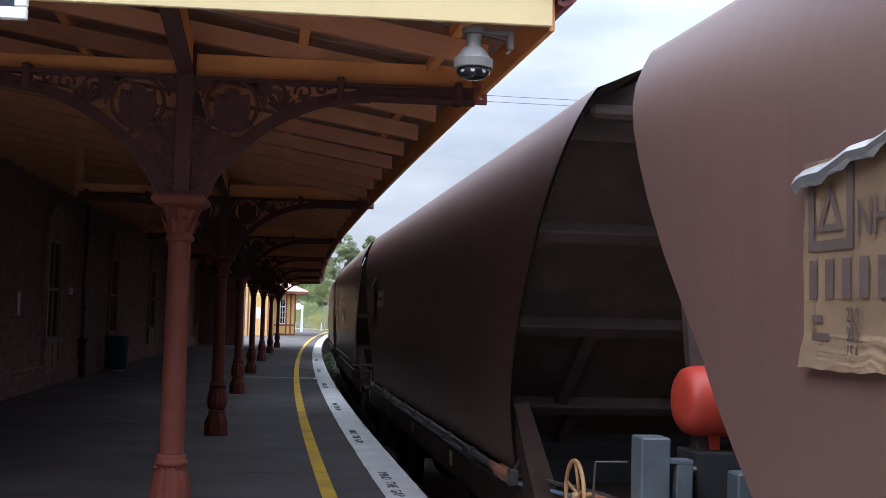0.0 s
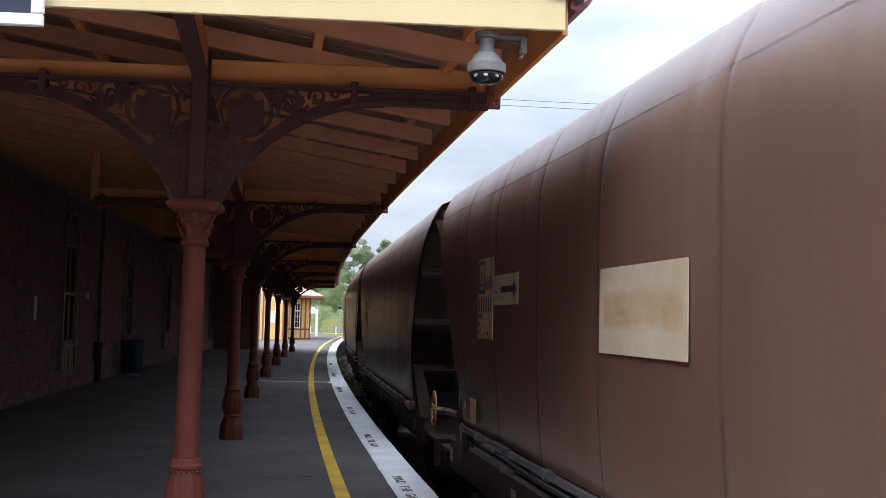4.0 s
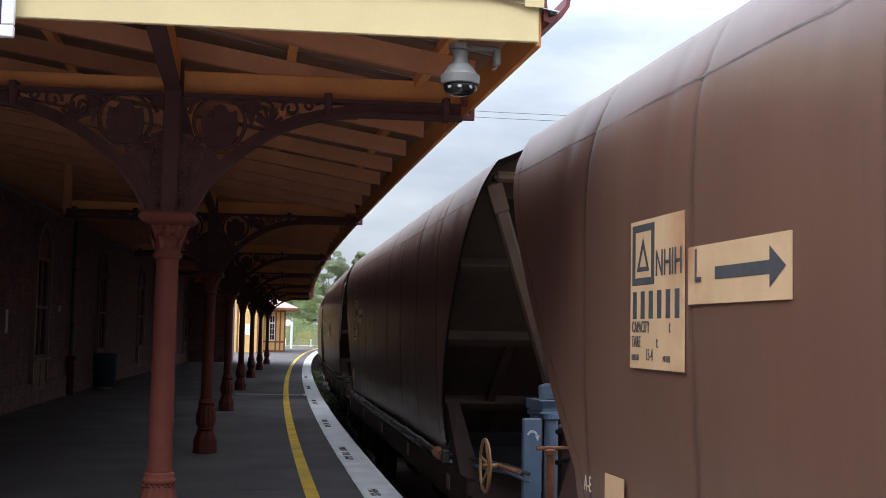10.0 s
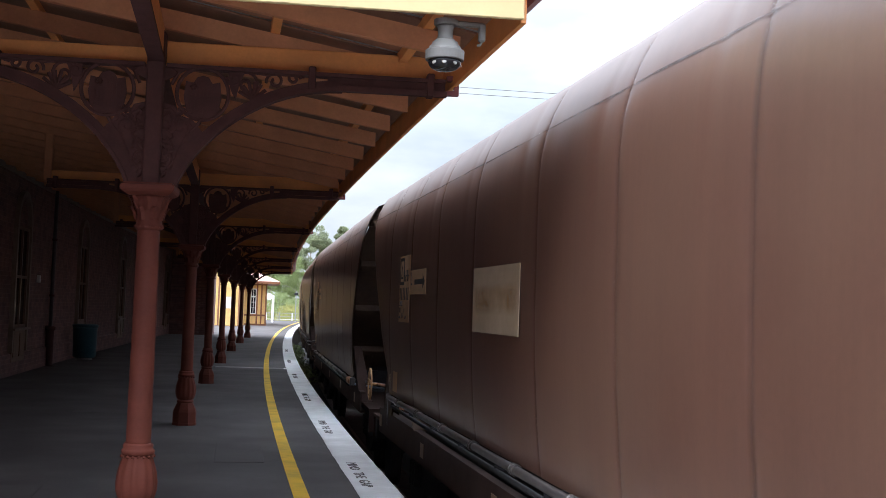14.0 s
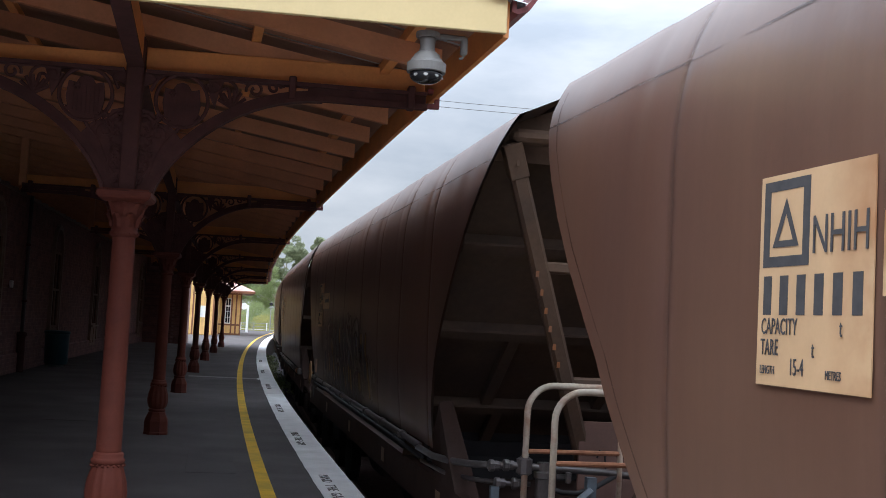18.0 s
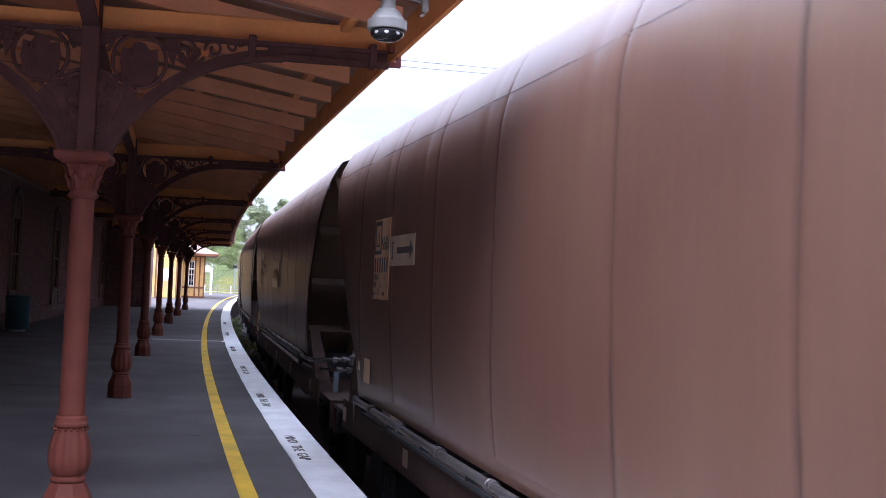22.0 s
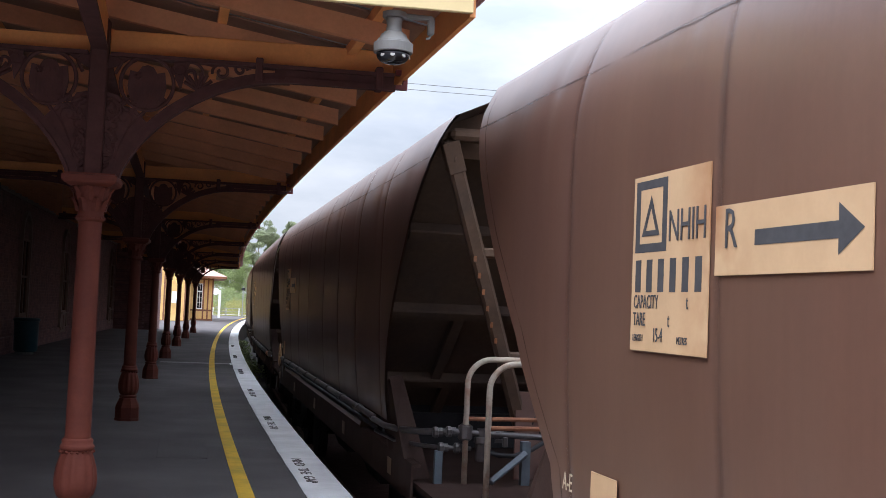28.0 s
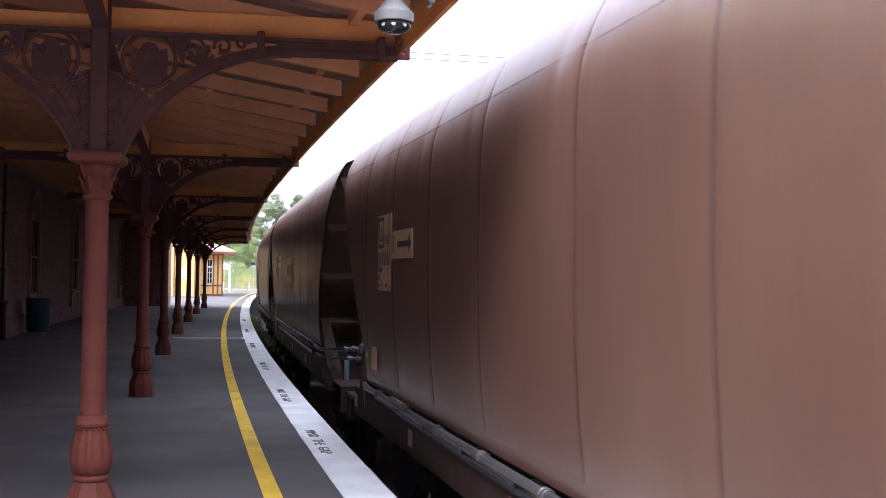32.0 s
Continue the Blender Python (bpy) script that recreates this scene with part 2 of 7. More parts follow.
M_OCHRE = material("ochre_timber_paint", (0.78, 0.33, 0.1), 0.6, var=0.15, scale=3, fine=50, bump=0.15, stain=(0.58, 0.24, 0.08, 0.6))
M_CREAM = material("cream_fascia_paint", (0.64, 0.51, 0.26), 0.55, var=0.06, scale=2, fine=60, bump=0.1, stain=(0.52, 0.4, 0.2, 0.35))
M_MAROON = material("maroon_gutter_paint", (0.16, 0.035, 0.035), 0.5, var=0.15, scale=5)
M_IRONROOF = material("underside_roof_sheet", (0.4, 0.43, 0.46), 0.5, metal=0.2, var=0.15, scale=5)
M_LINING = material("brown_lining_boards", (0.28, 0.14, 0.085), 0.7, var=0.2, scale=3, fine=40, bump=0.15, stain=(0.22, 0.11, 0.07, 0.6))
# the ochre again, browner and darker: shade under the roof put into the colour
M_RAFTER = material("shaded_ochre_paint", (0.54, 0.24, 0.12), 0.65, var=0.2, scale=3, fine=50, bump=0.15, stain=(0.4, 0.18, 0.09, 0.6))
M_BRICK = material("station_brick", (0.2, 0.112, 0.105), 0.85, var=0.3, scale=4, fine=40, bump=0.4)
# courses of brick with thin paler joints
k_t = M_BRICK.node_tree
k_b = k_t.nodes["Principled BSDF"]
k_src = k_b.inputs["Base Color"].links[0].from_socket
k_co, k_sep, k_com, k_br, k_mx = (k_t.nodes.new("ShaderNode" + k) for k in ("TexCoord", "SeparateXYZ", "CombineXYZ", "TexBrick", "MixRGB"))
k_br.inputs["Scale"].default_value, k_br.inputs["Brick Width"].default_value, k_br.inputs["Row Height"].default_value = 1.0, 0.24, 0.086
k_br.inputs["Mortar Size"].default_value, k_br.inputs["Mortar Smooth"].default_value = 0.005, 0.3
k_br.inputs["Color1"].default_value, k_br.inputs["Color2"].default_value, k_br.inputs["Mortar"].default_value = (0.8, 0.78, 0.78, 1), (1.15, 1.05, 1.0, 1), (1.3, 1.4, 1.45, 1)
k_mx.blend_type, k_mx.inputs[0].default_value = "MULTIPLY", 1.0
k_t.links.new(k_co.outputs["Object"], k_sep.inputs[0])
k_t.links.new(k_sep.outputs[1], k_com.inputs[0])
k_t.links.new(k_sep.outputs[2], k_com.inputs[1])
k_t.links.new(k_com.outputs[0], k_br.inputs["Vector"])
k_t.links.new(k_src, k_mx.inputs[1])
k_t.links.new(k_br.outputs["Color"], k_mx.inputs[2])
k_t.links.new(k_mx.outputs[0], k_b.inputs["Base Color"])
M_DOOR = material("station_joinery", (0.2, 0.115, 0.075), 0.6, var=0.2)
M_GLASS = material("dark_window_glass", (0.02, 0.022, 0.025), 0.08, var=0.1, bump=0.0)
M_BODY = material("brown_wagon_paint", (0.115, 0.0555, 0.0385), 0.44, spec=0.4, var=0.14, scale=1.2, fine=25, bump=0.05, stain=(0.1, 0.06, 0.05, 0.5), streak=True)


def weathered(m, dust, amount):
    """Adds dust in wide soft patches and fine vertical rain streaks to a painted steel side."""
    nt_ = m.node_tree
    b_ = nt_.nodes["Principled BSDF"]
    src = b_.inputs["Base Color"].links[0].from_socket
    co, mp, n_a, n_b, r_a, r_b, mx, ml = (nt_.nodes.new("ShaderNode" + k) for k in ("TexCoord", "Mapping", "TexNoise", "TexNoise", "MapRange", "MapRange", "MixRGB", "MixRGB"))
    mp.inputs["Scale"].default_value = (5.0, 5.0, 0.35)
    n_a.inputs["Scale"].default_value, n_a.inputs["Detail"].default_value = 0.55, 3
    n_b.inputs["Scale"].default_value, n_b.inputs["Detail"].default_value, n_b.inputs["Roughness"].default_value = 2.2, 7, 0.7
    nt_.links.new(co.outputs["Object"], n_a.inputs[0])
    nt_.links.new(co.outputs["Object"], mp.inputs[0])
    nt_.links.new(mp.outputs[0], n_b.inputs[0])
    for r_, lo, hi, t0, t1 in ((r_a, 0.4, 0.68, 0.0, amount), (r_b, 0.3, 0.72, 0.92, 1.05)):
        r_.inputs[1].default_value, r_.inputs[2].default_value, r_.inputs[3].default_value, r_.inputs[4].default_value = lo, hi, t0, t1
    nt_.links.new(n_a.outputs[0], r_a.inputs[0])
    nt_.links.new(n_b.outputs[0], r_b.inputs[0])
    nt_.links.new(r_a.outputs[0], mx.inputs[0])
    nt_.links.new(src, mx.inputs[1])
    mx.inputs[2].default_value = (*dust, 1)
    ml.blend_type, ml.inputs[0].default_value = "MULTIPLY", 1.0
    nt_.links.new(mx.outputs[0], ml.inputs[1])
    nt_.links.new(r_b.outputs[0], ml.inputs[2])
    nt_.links.new(ml.outputs[0], b_.inputs["Base Color"])


weathered(M_BODY, (0.16, 0.091, 0.06), 0.55)

def glossed(m, weight):
    """Old gloss paint on slightly wavy sheets: mirrors its surroundings, in upright streaks, at a grazing look."""
    nt_ = m.node_tree
    b_ = nt_.nodes["Principled BSDF"]
    b_.inputs["Coat Weight"].default_value, b_.inputs["Coat Roughness"].default_value = weight, 0.2
    co, mp, no, bp = (nt_.nodes.new("ShaderNode" + k) for k in ("TexCoord", "Mapping", "TexNoise", "Bump"))
    mp.inputs["Scale"].default_value = (1, 1, 0.1)
    no.inputs["Scale"].default_value, no.inputs["Detail"].default_value = 2.6, 2
    bp.inputs["Strength"].default_value, bp.inputs["Distance"].default_value = 0.35, 0.03
    nt_.links.new(co.outputs["Object"], mp.inputs[0])
    nt_.links.new(mp.outputs[0], no.inputs[0])
    nt_.links.new(no.outputs[0], bp.inputs["Height"])
    nt_.links.new(bp.outputs[0], b_.inputs["Coat Normal"])


glossed(M_BODY, 0.3)
M_END = material("dusty_wagon_end_steel", (0.12, 0.077, 0.054), 0.8, spec=0.15, var=0.25, scale=2.5, fine=30, bump=0.15, stain=(0.075, 0.06, 0.053, 0.6))
# darker copy of M_END for sheets and ribs, with the gap's shade in its colour
M_SHEET = material("shaded_end_sheet_steel", (0.088, 0.06, 0.045), 0.85, spec=0.1, var=0.3, scale=1.2, fine=20, bump=0.15, stain=(0.05, 0.045, 0.046, 0.7))
# darker end steel for the old wagons
M_END2 = material("dark_old_wagon_end_steel", (0.08, 0.059, 0.054), 0.85, spec=0.12, var=0.25, scale=2.5, fine=30, bump=0.15, stain=(0.04, 0.033, 0.033, 0.6))
M_PANEL = material("dusty_reddish_panel_paint", (0.15, 0.085, 0.07), 0.75, var=0.15, scale=4, fine=40, bump=0.1, stain=(0.1, 0.065, 0.055, 0.5))
M_SILL = material("grimy_brown_sill", (0.05, 0.03, 0.025), 0.75, spec=0.12, var=0.25, scale=4, stain=(0.05, 0.036, 0.032, 0.6))
M_OLDINK = material("faded_brown_lettering", (0.07, 0.047, 0.04), 0.65, var=0.25, scale=15, bump=0.0)
M_OLDGREY = material("dull_grey_blue_box_paint", (0.1, 0.125, 0.15), 0.55, var=0.2, scale=6, stain=(0.07, 0.07, 0.075, 0.6))
M_UNDER = material("black_grimy_underframe", (0.028, 0.028, 0.031), 0.8, var=0.3, scale=6, spec=0.25)

M_DUST = material("galvanised_bracket_steel", (0.33, 0.33, 0.32), 0.5, metal=0.4, var=0.2, scale=8)
M_PIPE = material("grey_brown_air_pipe", (0.11, 0.1, 0.1), 0.42, metal=0.5, var=0.2, scale=9)
M_BLUE = material("blue_grey_equipment_paint", (0.175, 0.255, 0.365), 0.45, var=0.15, scale=6, fine=60, bump=0.1, stain=(0.16, 0.2, 0.26, 0.6))
M_RED = material("red_oxide_tank_paint", (0.55, 0.06, 0.035), 0.45, var=0.12, scale=6, stain=(0.3, 0.04, 0.03, 0.5))
M_HOOP = material("worn_cream_handrail_paint", (0.5, 0.44, 0.36), 0.55, var=0.2, scale=9, stain=(0.3, 0.13, 0.07, 0.8))
M_RUST = material("rusty_steel", (0.3, 0.13, 0.07), 0.8, var=0.35, scale=12, bump=0.3)
M_WHEELRIM = material("cream_handwheel_paint", (0.42, 0.24, 0.11), 0.55, var=0.15, scale=15)
M_BOARD = material("rust_stained_cream_board", (0.55, 0.37, 0.21), 0.6, var=0.06, scale=5, fine=60, bump=0.05, stain=(0.47, 0.31, 0.17, 0.6))
M_BOARDW = material("off_white_painted_board", (0.46, 0.37, 0.26), 0.6, var=0.1, scale=3, fine=40, bump=0.08, stain=(0.36, 0.28, 0.17, 0.65))
M_OLDBOARD = material("dirty_khaki_board", (0.23, 0.15, 0.088), 0.65, var=0.2, scale=5, stain=(0.17, 0.115, 0.075, 0.7))
M_TORN = material("bare_bent_aluminium", (0.36, 0.36, 0.37), 0.4, metal=0.8, var=0.15)
M_INK = material("dark_lettering_paint", (0.055, 0.055, 0.06), 0.6, var=0.2, scale=20, bump=0.0)
M_GHOST = material("faded_lettering_paint", (0.54, 0.46, 0.33), 0.65, var=0.15, scale=20, bump=0.0)
M_BAND = material("faded_orange_band_paint", (0.52, 0.33, 0.15), 0.6, var=0.1, scale=4, bump=0.0)
M_HAZ = material("orange_hazard_paint", (0.5, 0.2, 0.03), 0.6, var=0.15, scale=9, stain=(0.2, 0.1, 0.05, 0.5))
M_HAZD = material("grimy_orange_hazard_paint", (0.24, 0.09, 0.03), 0.65, var=0.3, scale=20, stain=(0.09, 0.06, 0.05, 0.7))
M_G1 = material("faded_white_spray_paint", (0.31, 0.255, 0.2), 0.6, var=0.15, scale=4, bump=0.0, stain=(0.23, 0.19, 0.165, 0.8))
M_G2 = material("faded_ochre_spray_paint", (0.36, 0.215, 0.055), 0.6, var=0.2, scale=5, bump=0.0, stain=(0.24, 0.15, 0.07, 0.8))
M_G3 = material("faded_blue_spray_paint", (0.035, 0.058, 0.078), 0.6, var=0.2, scale=5, bump=0.0, stain=(0.07, 0.07, 0.08, 0.8))
M_G5 = material("pale_blue_spray_paint", (0.24, 0.245, 0.27), 0.6, var=0.2, scale=5, bump=0.0, stain=(0.18, 0.18, 0.19, 0.6))
M_G4 = material("thin_grey_spray_haze", (0.17, 0.155, 0.155), 0.55, var=0.15, scale=3, bump=0.0, stain=(0.12, 0.1, 0.1, 0.8))
M_G4B = material("thin_warm_grey_spray", (0.25, 0.2, 0.165), 0.55, var=0.2, scale=3, bump=0.0, stain=(0.2, 0.145, 0.125, 0.9))


def worn(m, lo, hi, scale=7.0):
    """Paint that has weathered off in patches."""
    nt_ = m.node_tree
    co, no, mr = (nt_.nodes.new("ShaderNode" + k) for k in ("TexCoord", "TexNoise", "MapRange"))
    no.inputs["Scale"].default_value, no.inputs["Detail"].default_value, no.inputs["Roughness"].default_value = scale, 6, 0.65
    mr.inputs[1].default_value, mr.inputs[2].default_value = lo, hi
    mr.inputs[3].default_value, mr.inputs[4].default_value = 0.0, 1.0
    nt_.links.new(co.outputs["Object"], no.inputs[0])
    nt_.links.new(no.outputs[0], mr.inputs[0])
    nt_.links.new(mr.outputs[0], nt_.nodes["Principled BSDF"].inputs["Alpha"])


def soft_edged(m):
    """Spray that thins out towards the edges of its stroke."""
    nt_ = m.node_tree
    al = nt_.nodes["Principled BSDF"].inputs["Alpha"]
    src = al.links[0].from_socket
    co, sp_ = (nt_.nodes.new("ShaderNode" + k) for k in ("TexCoord", "SeparateXYZ"))
    nt_.links.new(co.outputs["UV"], sp_.inputs[0])
    for axis, inner in ((0, 0.14), (1, 0.34)):
        su, ab, mr, mu = (nt_.nodes.new("ShaderNode" + k) for k in ("Math", "Math", "MapRange", "Math"))
        su.operation, su.inputs[1].default_value = "SUBTRACT", 0.5
        ab.operation, mu.operation = "ABSOLUTE", "MULTIPLY"
        mr.interpolation_type = "SMOOTHSTEP"
        mr.inputs[1].default_value, mr.inputs[2].default_value, mr.inputs[3].default_value, mr.inputs[4].default_value = inner, 0.5, 1.0, 0.0
        nt_.links.new(sp_.outputs[axis], su.inputs[0])
        nt_.links.new(su.outputs[0], ab.inputs[0])
        nt_.links.new(ab.outputs[0], mr.inputs[0])
        nt_.links.new(mr.outputs[0], mu.inputs[0])
        nt_.links.new(src, mu.inputs[1])
        src = mu.outputs[0]
    nt_.links.new(src, al)


for g_m in (M_G1, M_G2, M_G3, M_G4B, M_G5):
    worn(g_m, 0.1, 0.6, 2.5)
    soft_edged(g_m)
worn(M_STENCIL, 0.36, 0.56, 14.0)
worn(M_BAND, 0.15, 1.1, 4.0)
soft_edged(M_BAND)
# thin spray that fades out upwards
g_t = M_G4.node_tree
g_b = g_t.nodes["Principled BSDF"]
g_co, g_sep, g_no, g_mr, g_mu = (g_t.nodes.new("ShaderNode" + k) for k in ("TexCoord", "SeparateXYZ", "TexNoise", "MapRange", "Math"))
g_map, g_nr = (g_t.nodes.new("ShaderNode" + k) for k in ("Mapping", "MapRange"))
g_map.inputs["Scale"].default_value = (1, 1, 0.22)
g_no.inputs["Scale"].default_value, g_no.inputs["Detail"].default_value = 6.0, 4
g_nr.inputs[1].default_value, g_nr.inputs[2].default_value, g_nr.inputs[3].default_value, g_nr.inputs[4].default_value = 0.34, 0.66, 0.3, 1.0
g_mr.interpolation_type = "SMOOTHSTEP"
g_mr.inputs[1].default_value, g_mr.inputs[2].default_value, g_mr.inputs[3].default_value, g_mr.inputs[4].default_value = 1.3, 1.82, 0.8, 0.0
g_mu.operation, g_mu.use_clamp = "MULTIPLY", True
g_t.links.new(g_co.outputs["Object"], g_sep.inputs[0])
g_t.links.new(g_co.outputs["Object"], g_map.inputs[0])
g_t.links.new(g_map.outputs[0], g_no.inputs[0])
g_t.links.new(g_no.outputs[0], g_nr.inputs[0])
g_t.links.new(g_sep.outputs[2], g_mr.inputs[0])
g_t.links.new(g_mr.outputs[0], g_mu.inputs[0])
g_t.links.new(g_nr.outputs[0], g_mu.inputs[1])
g_t.links.new(g_mu.outputs[0], g_b.inputs["Alpha"])
# the spray also thins out towards both ends
g_su, g_ab, g_ends, g_all = (g_t.nodes.new("ShaderNode" + k) for k in ("Math", "Math", "MapRange", "Math"))
g_su.operation, g_su.inputs[1].default_value = "SUBTRACT", 1.15
g_ab.operation, g_all.operation = "ABSOLUTE", "MULTIPLY"
g_ends.interpolation_type = "SMOOTHSTEP"
g_ends.inputs[1].default_value, g_ends.inputs[2].default_value, g_ends.inputs[3].default_value, g_ends.inputs[4].default_value = 1.7, 2.65, 1.0, 0.0
g_t.links.new(g_sep.outputs[1], g_su.inputs[0])
g_t.links.new(g_su.outputs[0], g_ab.inputs[0])
g_t.links.new(g_ab.outputs[0], g_ends.inputs[0])
g_t.links.new(g_mu.outputs[0], g_all.inputs[0])
g_t.links.new(g_ends.outputs[0], g_all.inputs[1])
g_t.links.new(g_all.outputs[0], g_b.inputs["Alpha"])
# rust bleeding over the boards from the welded seam between them
b_t = M_BOARD.node_tree
b_b = b_t.nodes["Principled BSDF"]
b_src = b_b.inputs["Base Color"].links[0].from_socket
b_co, b_sep, b_su, b_ab, b_mr, b_no, b_nr, b_mu, b_mx = (b_t.nodes.new("ShaderNode" + k) for k in ("TexCoord", "SeparateXYZ", "Math", "Math", "MapRange", "TexNoise", "MapRange", "Math", "MixRGB"))
b_su.operation, b_su.inputs[1].default_value = "SUBTRACT", 3.875
b_ab.operation, b_mu.operation = "ABSOLUTE", "MULTIPLY"
b_mr.inputs[1].default_value, b_mr.inputs[2].default_value, b_mr.inputs[3].default_value, b_mr.inputs[4].default_value = 0.02, 0.3, 1.0, 0.0
b_no.inputs["Scale"].default_value, b_no.inputs["Detail"].default_value = 3.0, 5
b_nr.inputs[1].default_value, b_nr.inputs[2].default_value = 0.35, 0.62
b_mx.inputs[2].default_value = (0.3, 0.11, 0.035, 1)
b_t.links.new(b_co.outputs["Object"], b_sep.inputs[0])
b_t.links.new(b_co.outputs["Object"], b_no.inputs[0])
b_t.links.new(b_sep.outputs[1], b_su.inputs[0])
b_t.links.new(b_su.outputs[0], b_ab.inputs[0])
b_t.links.new(b_ab.outputs[0], b_mr.inputs[0])
b_t.links.new(b_no.outputs[0], b_nr.inputs[0])
b_t.links.new(b_mr.outputs[0], b_mu.inputs[0])
b_t.links.new(b_nr.outputs[0], b_mu.inputs[1])
b_t.links.new(b_mu.outputs[0], b_mx.inputs[0])
b_t.links.new(b_src, b_mx.inputs[1])
b_t.links.new(b_mx.outputs[0], b_b.inputs["Base Color"])
glossed(M_BOARD, 0.15)
glossed(M_BOARDW, 0.15)
M_PLASTIC = material("white_camera_housing", (0.17, 0.167, 0.16), 0.45, var=0.05, bump=0.0)
M_SIGNBLUE = material("dark_blue_sign_face", (0.02, 0.024, 0.045), 0.4, var=0.1, bump=0.0)
M_SIGNWHITE = material("white_sign_paint", (0.78, 0.78, 0.78), 0.45, var=0.04, bump=0.0)
M_BOARDS = material("yellow_weatherboard_paint", (0.74, 0.47, 0.17), 0.65, var=0.1, scale=3, fine=40, bump=0.15, stain=(0.55, 0.35, 0.12, 0.5))
M_TRIM = material("brown_trim_paint", (0.22, 0.09, 0.045), 0.55, var=0.15, scale=5)
M_REDROOF = material("faded_red_roof_sheet", (0.55, 0.33, 0.28), 0.6, var=0.12, scale=4, stain=(0.36, 0.17, 0.14, 0.5))
M_BARK = material("pale_eucalypt_bark", (0.34, 0.3, 0.25), 0.9, var=0.3, scale=3, bump=0.4)
M_LEAF = material("grey_green_eucalypt_leaf", (0.29, 0.32, 0.2), 0.65, var=0.45, scale=0.7, fine=4, bump=0.0)
M_LEAF2 = material("fresh_green_leaf", (0.26, 0.31, 0.14), 0.65, var=0.45, scale=0.8, fine=4, bump=0.0)
M_STRAW = material("pale_seeding_grass", (0.36, 0.34, 0.13), 0.9, var=0.4, scale=1.0, fine=6, bump=0.0)
M_BIN = material("teal_bin_plastic", (0.02, 0.07, 0.09), 0.45, var=0.15)
M_SANDSTONE = material("pale_moulding_paint", (0.26, 0.19, 0.15), 0.7, var=0.2, scale=5)
M_WIRE = material("dark_wire", (0.12, 0.12, 0.12), 0.6, bump=0.0)



def let_through(m, share):
    """Leaves let part of the light through."""
    nt_ = m.node_tree
    b_ = nt_.nodes["Principled BSDF"]
    tr, mx = nt_.nodes.new("ShaderNodeBsdfTranslucent"), nt_.nodes.new("ShaderNodeMixShader")
    nt_.links.new(b_.inputs["Base Color"].links[0].from_socket, tr.inputs[0])
    mx.inputs[0].default_value = share
    nt_.links.new(b_.outputs[0], mx.inputs[1])
    nt_.links.new(tr.outputs[0], mx.inputs[2])
    nt_.links.new(mx.outputs[0], nt_.nodes["Material Output"].inputs[0])


for l_m in (M_LEAF, M_LEAF2, M_STRAW):
    let_through(l_m, 0.5)

# ---- ground, platform, track ----
RAIL_Z = -1.05
TRACK = -1.75
ground = part("ground", sweep([(-140, -1.32), (140, -1.32)], -60, 400, 8, closed=False), M_GRASS, None)
tagged(ground, "dry grassy ground beyond the platform", "ground", kind="structure")
bed = part("ballast", sweep([(-4.6, -1.315), (-3.6, -1.2), (-0.03, -1.2), (-0.03, -1.315)], -60, 300, 2, closed=False), M_BALLAST, None)
tagged(bed, "dark stone ballast under the track", "ballast", kind="stuff")
for k in (-0.7525, 0.7525):
    r = part("rail", sweep([(TRACK + k - 0.035, RAIL_Z), (TRACK + k + 0.035, RAIL_Z), (TRACK + k + 0.035, RAIL_Z - 0.15), (TRACK + k - 0.035, RAIL_Z - 0.15)], -60, 300, 2), M_RAIL, None)
    tagged(r, "worn steel running rail", "rail", kind="structure")
PLAT_END = 112
platform = part("platform", sweep([(0.0, 0), (0.0, -0.12), (0.08, -0.13), (0.08, -1.3), (14, -1.3), (14, 0)], -40, PLAT_END, 1), M_ASPHALT, None)
# added out of view as a reflector for the canopy's underside
slab = part("bounce_slab", sweep([(0.93, 0.004), (13.9, 0.004), (13.9, -0.05), (0.93, -0.05)], -40, 2.6, 2), M_PAVING, None)
tagged(slab, "unseen pale slab added to bounce light under the canopy", "paving", kind="structure")
tagged(platform, "dark asphalt railway platform", "platform", kind="structure")
pf = part("platform_wall", sweep([(0.02, -0.13), (0.02, -1.25), (0.076, -1.25), (0.076, -0.13)], -40, PLAT_END, 2), M_CONCRETE, None)
tagged(pf, "stained concrete platform wall", "wall", kind="structure")
bm = bmesh.new()
rows_ = []
for i_ in range(int((PLAT_END + 40) / 0.2) + 1):
    s = -40 + 0.2 * i_
    e_ = 0.355 + 0.009 * noise.noise((s * 0.7, 1.0, 0.0)) + 0.009 * noise.noise((s * 2.9, 4.0, 0.0))
    rows_.append([bm.verts.new(at(s, o_, z_)) for o_, z_ in ((-0.02, -0.1), (-0.02 + 0.004 * noise.noise((s * 1.7, 9.0, 0.0)), 0.006), (e_, 0.006), (e_ + 0.004, -0.02))])
for p_, q_ in zip(rows_, rows_[1:]):
    for k in range(3):
        bm.faces.new((p_[k], q_[k], q_[k + 1], p_[k + 1]))
bmesh.ops.recalc_face_normals(bm, faces=bm.faces)
w = part("coping_line", bm, M_WHITE, None)
tagged(w, "worn white painted platform edge", "platform edge", kind="structure")
w = part("yellow_line", sweep([(0.783, 0.005), (0.917, 0.005), (0.917, -0.01), (0.783, -0.01)], -40, PLAT_END, 1), M_YELLOW, None)
tagged(w, "yellow painted safety line", "line", kind="structure")

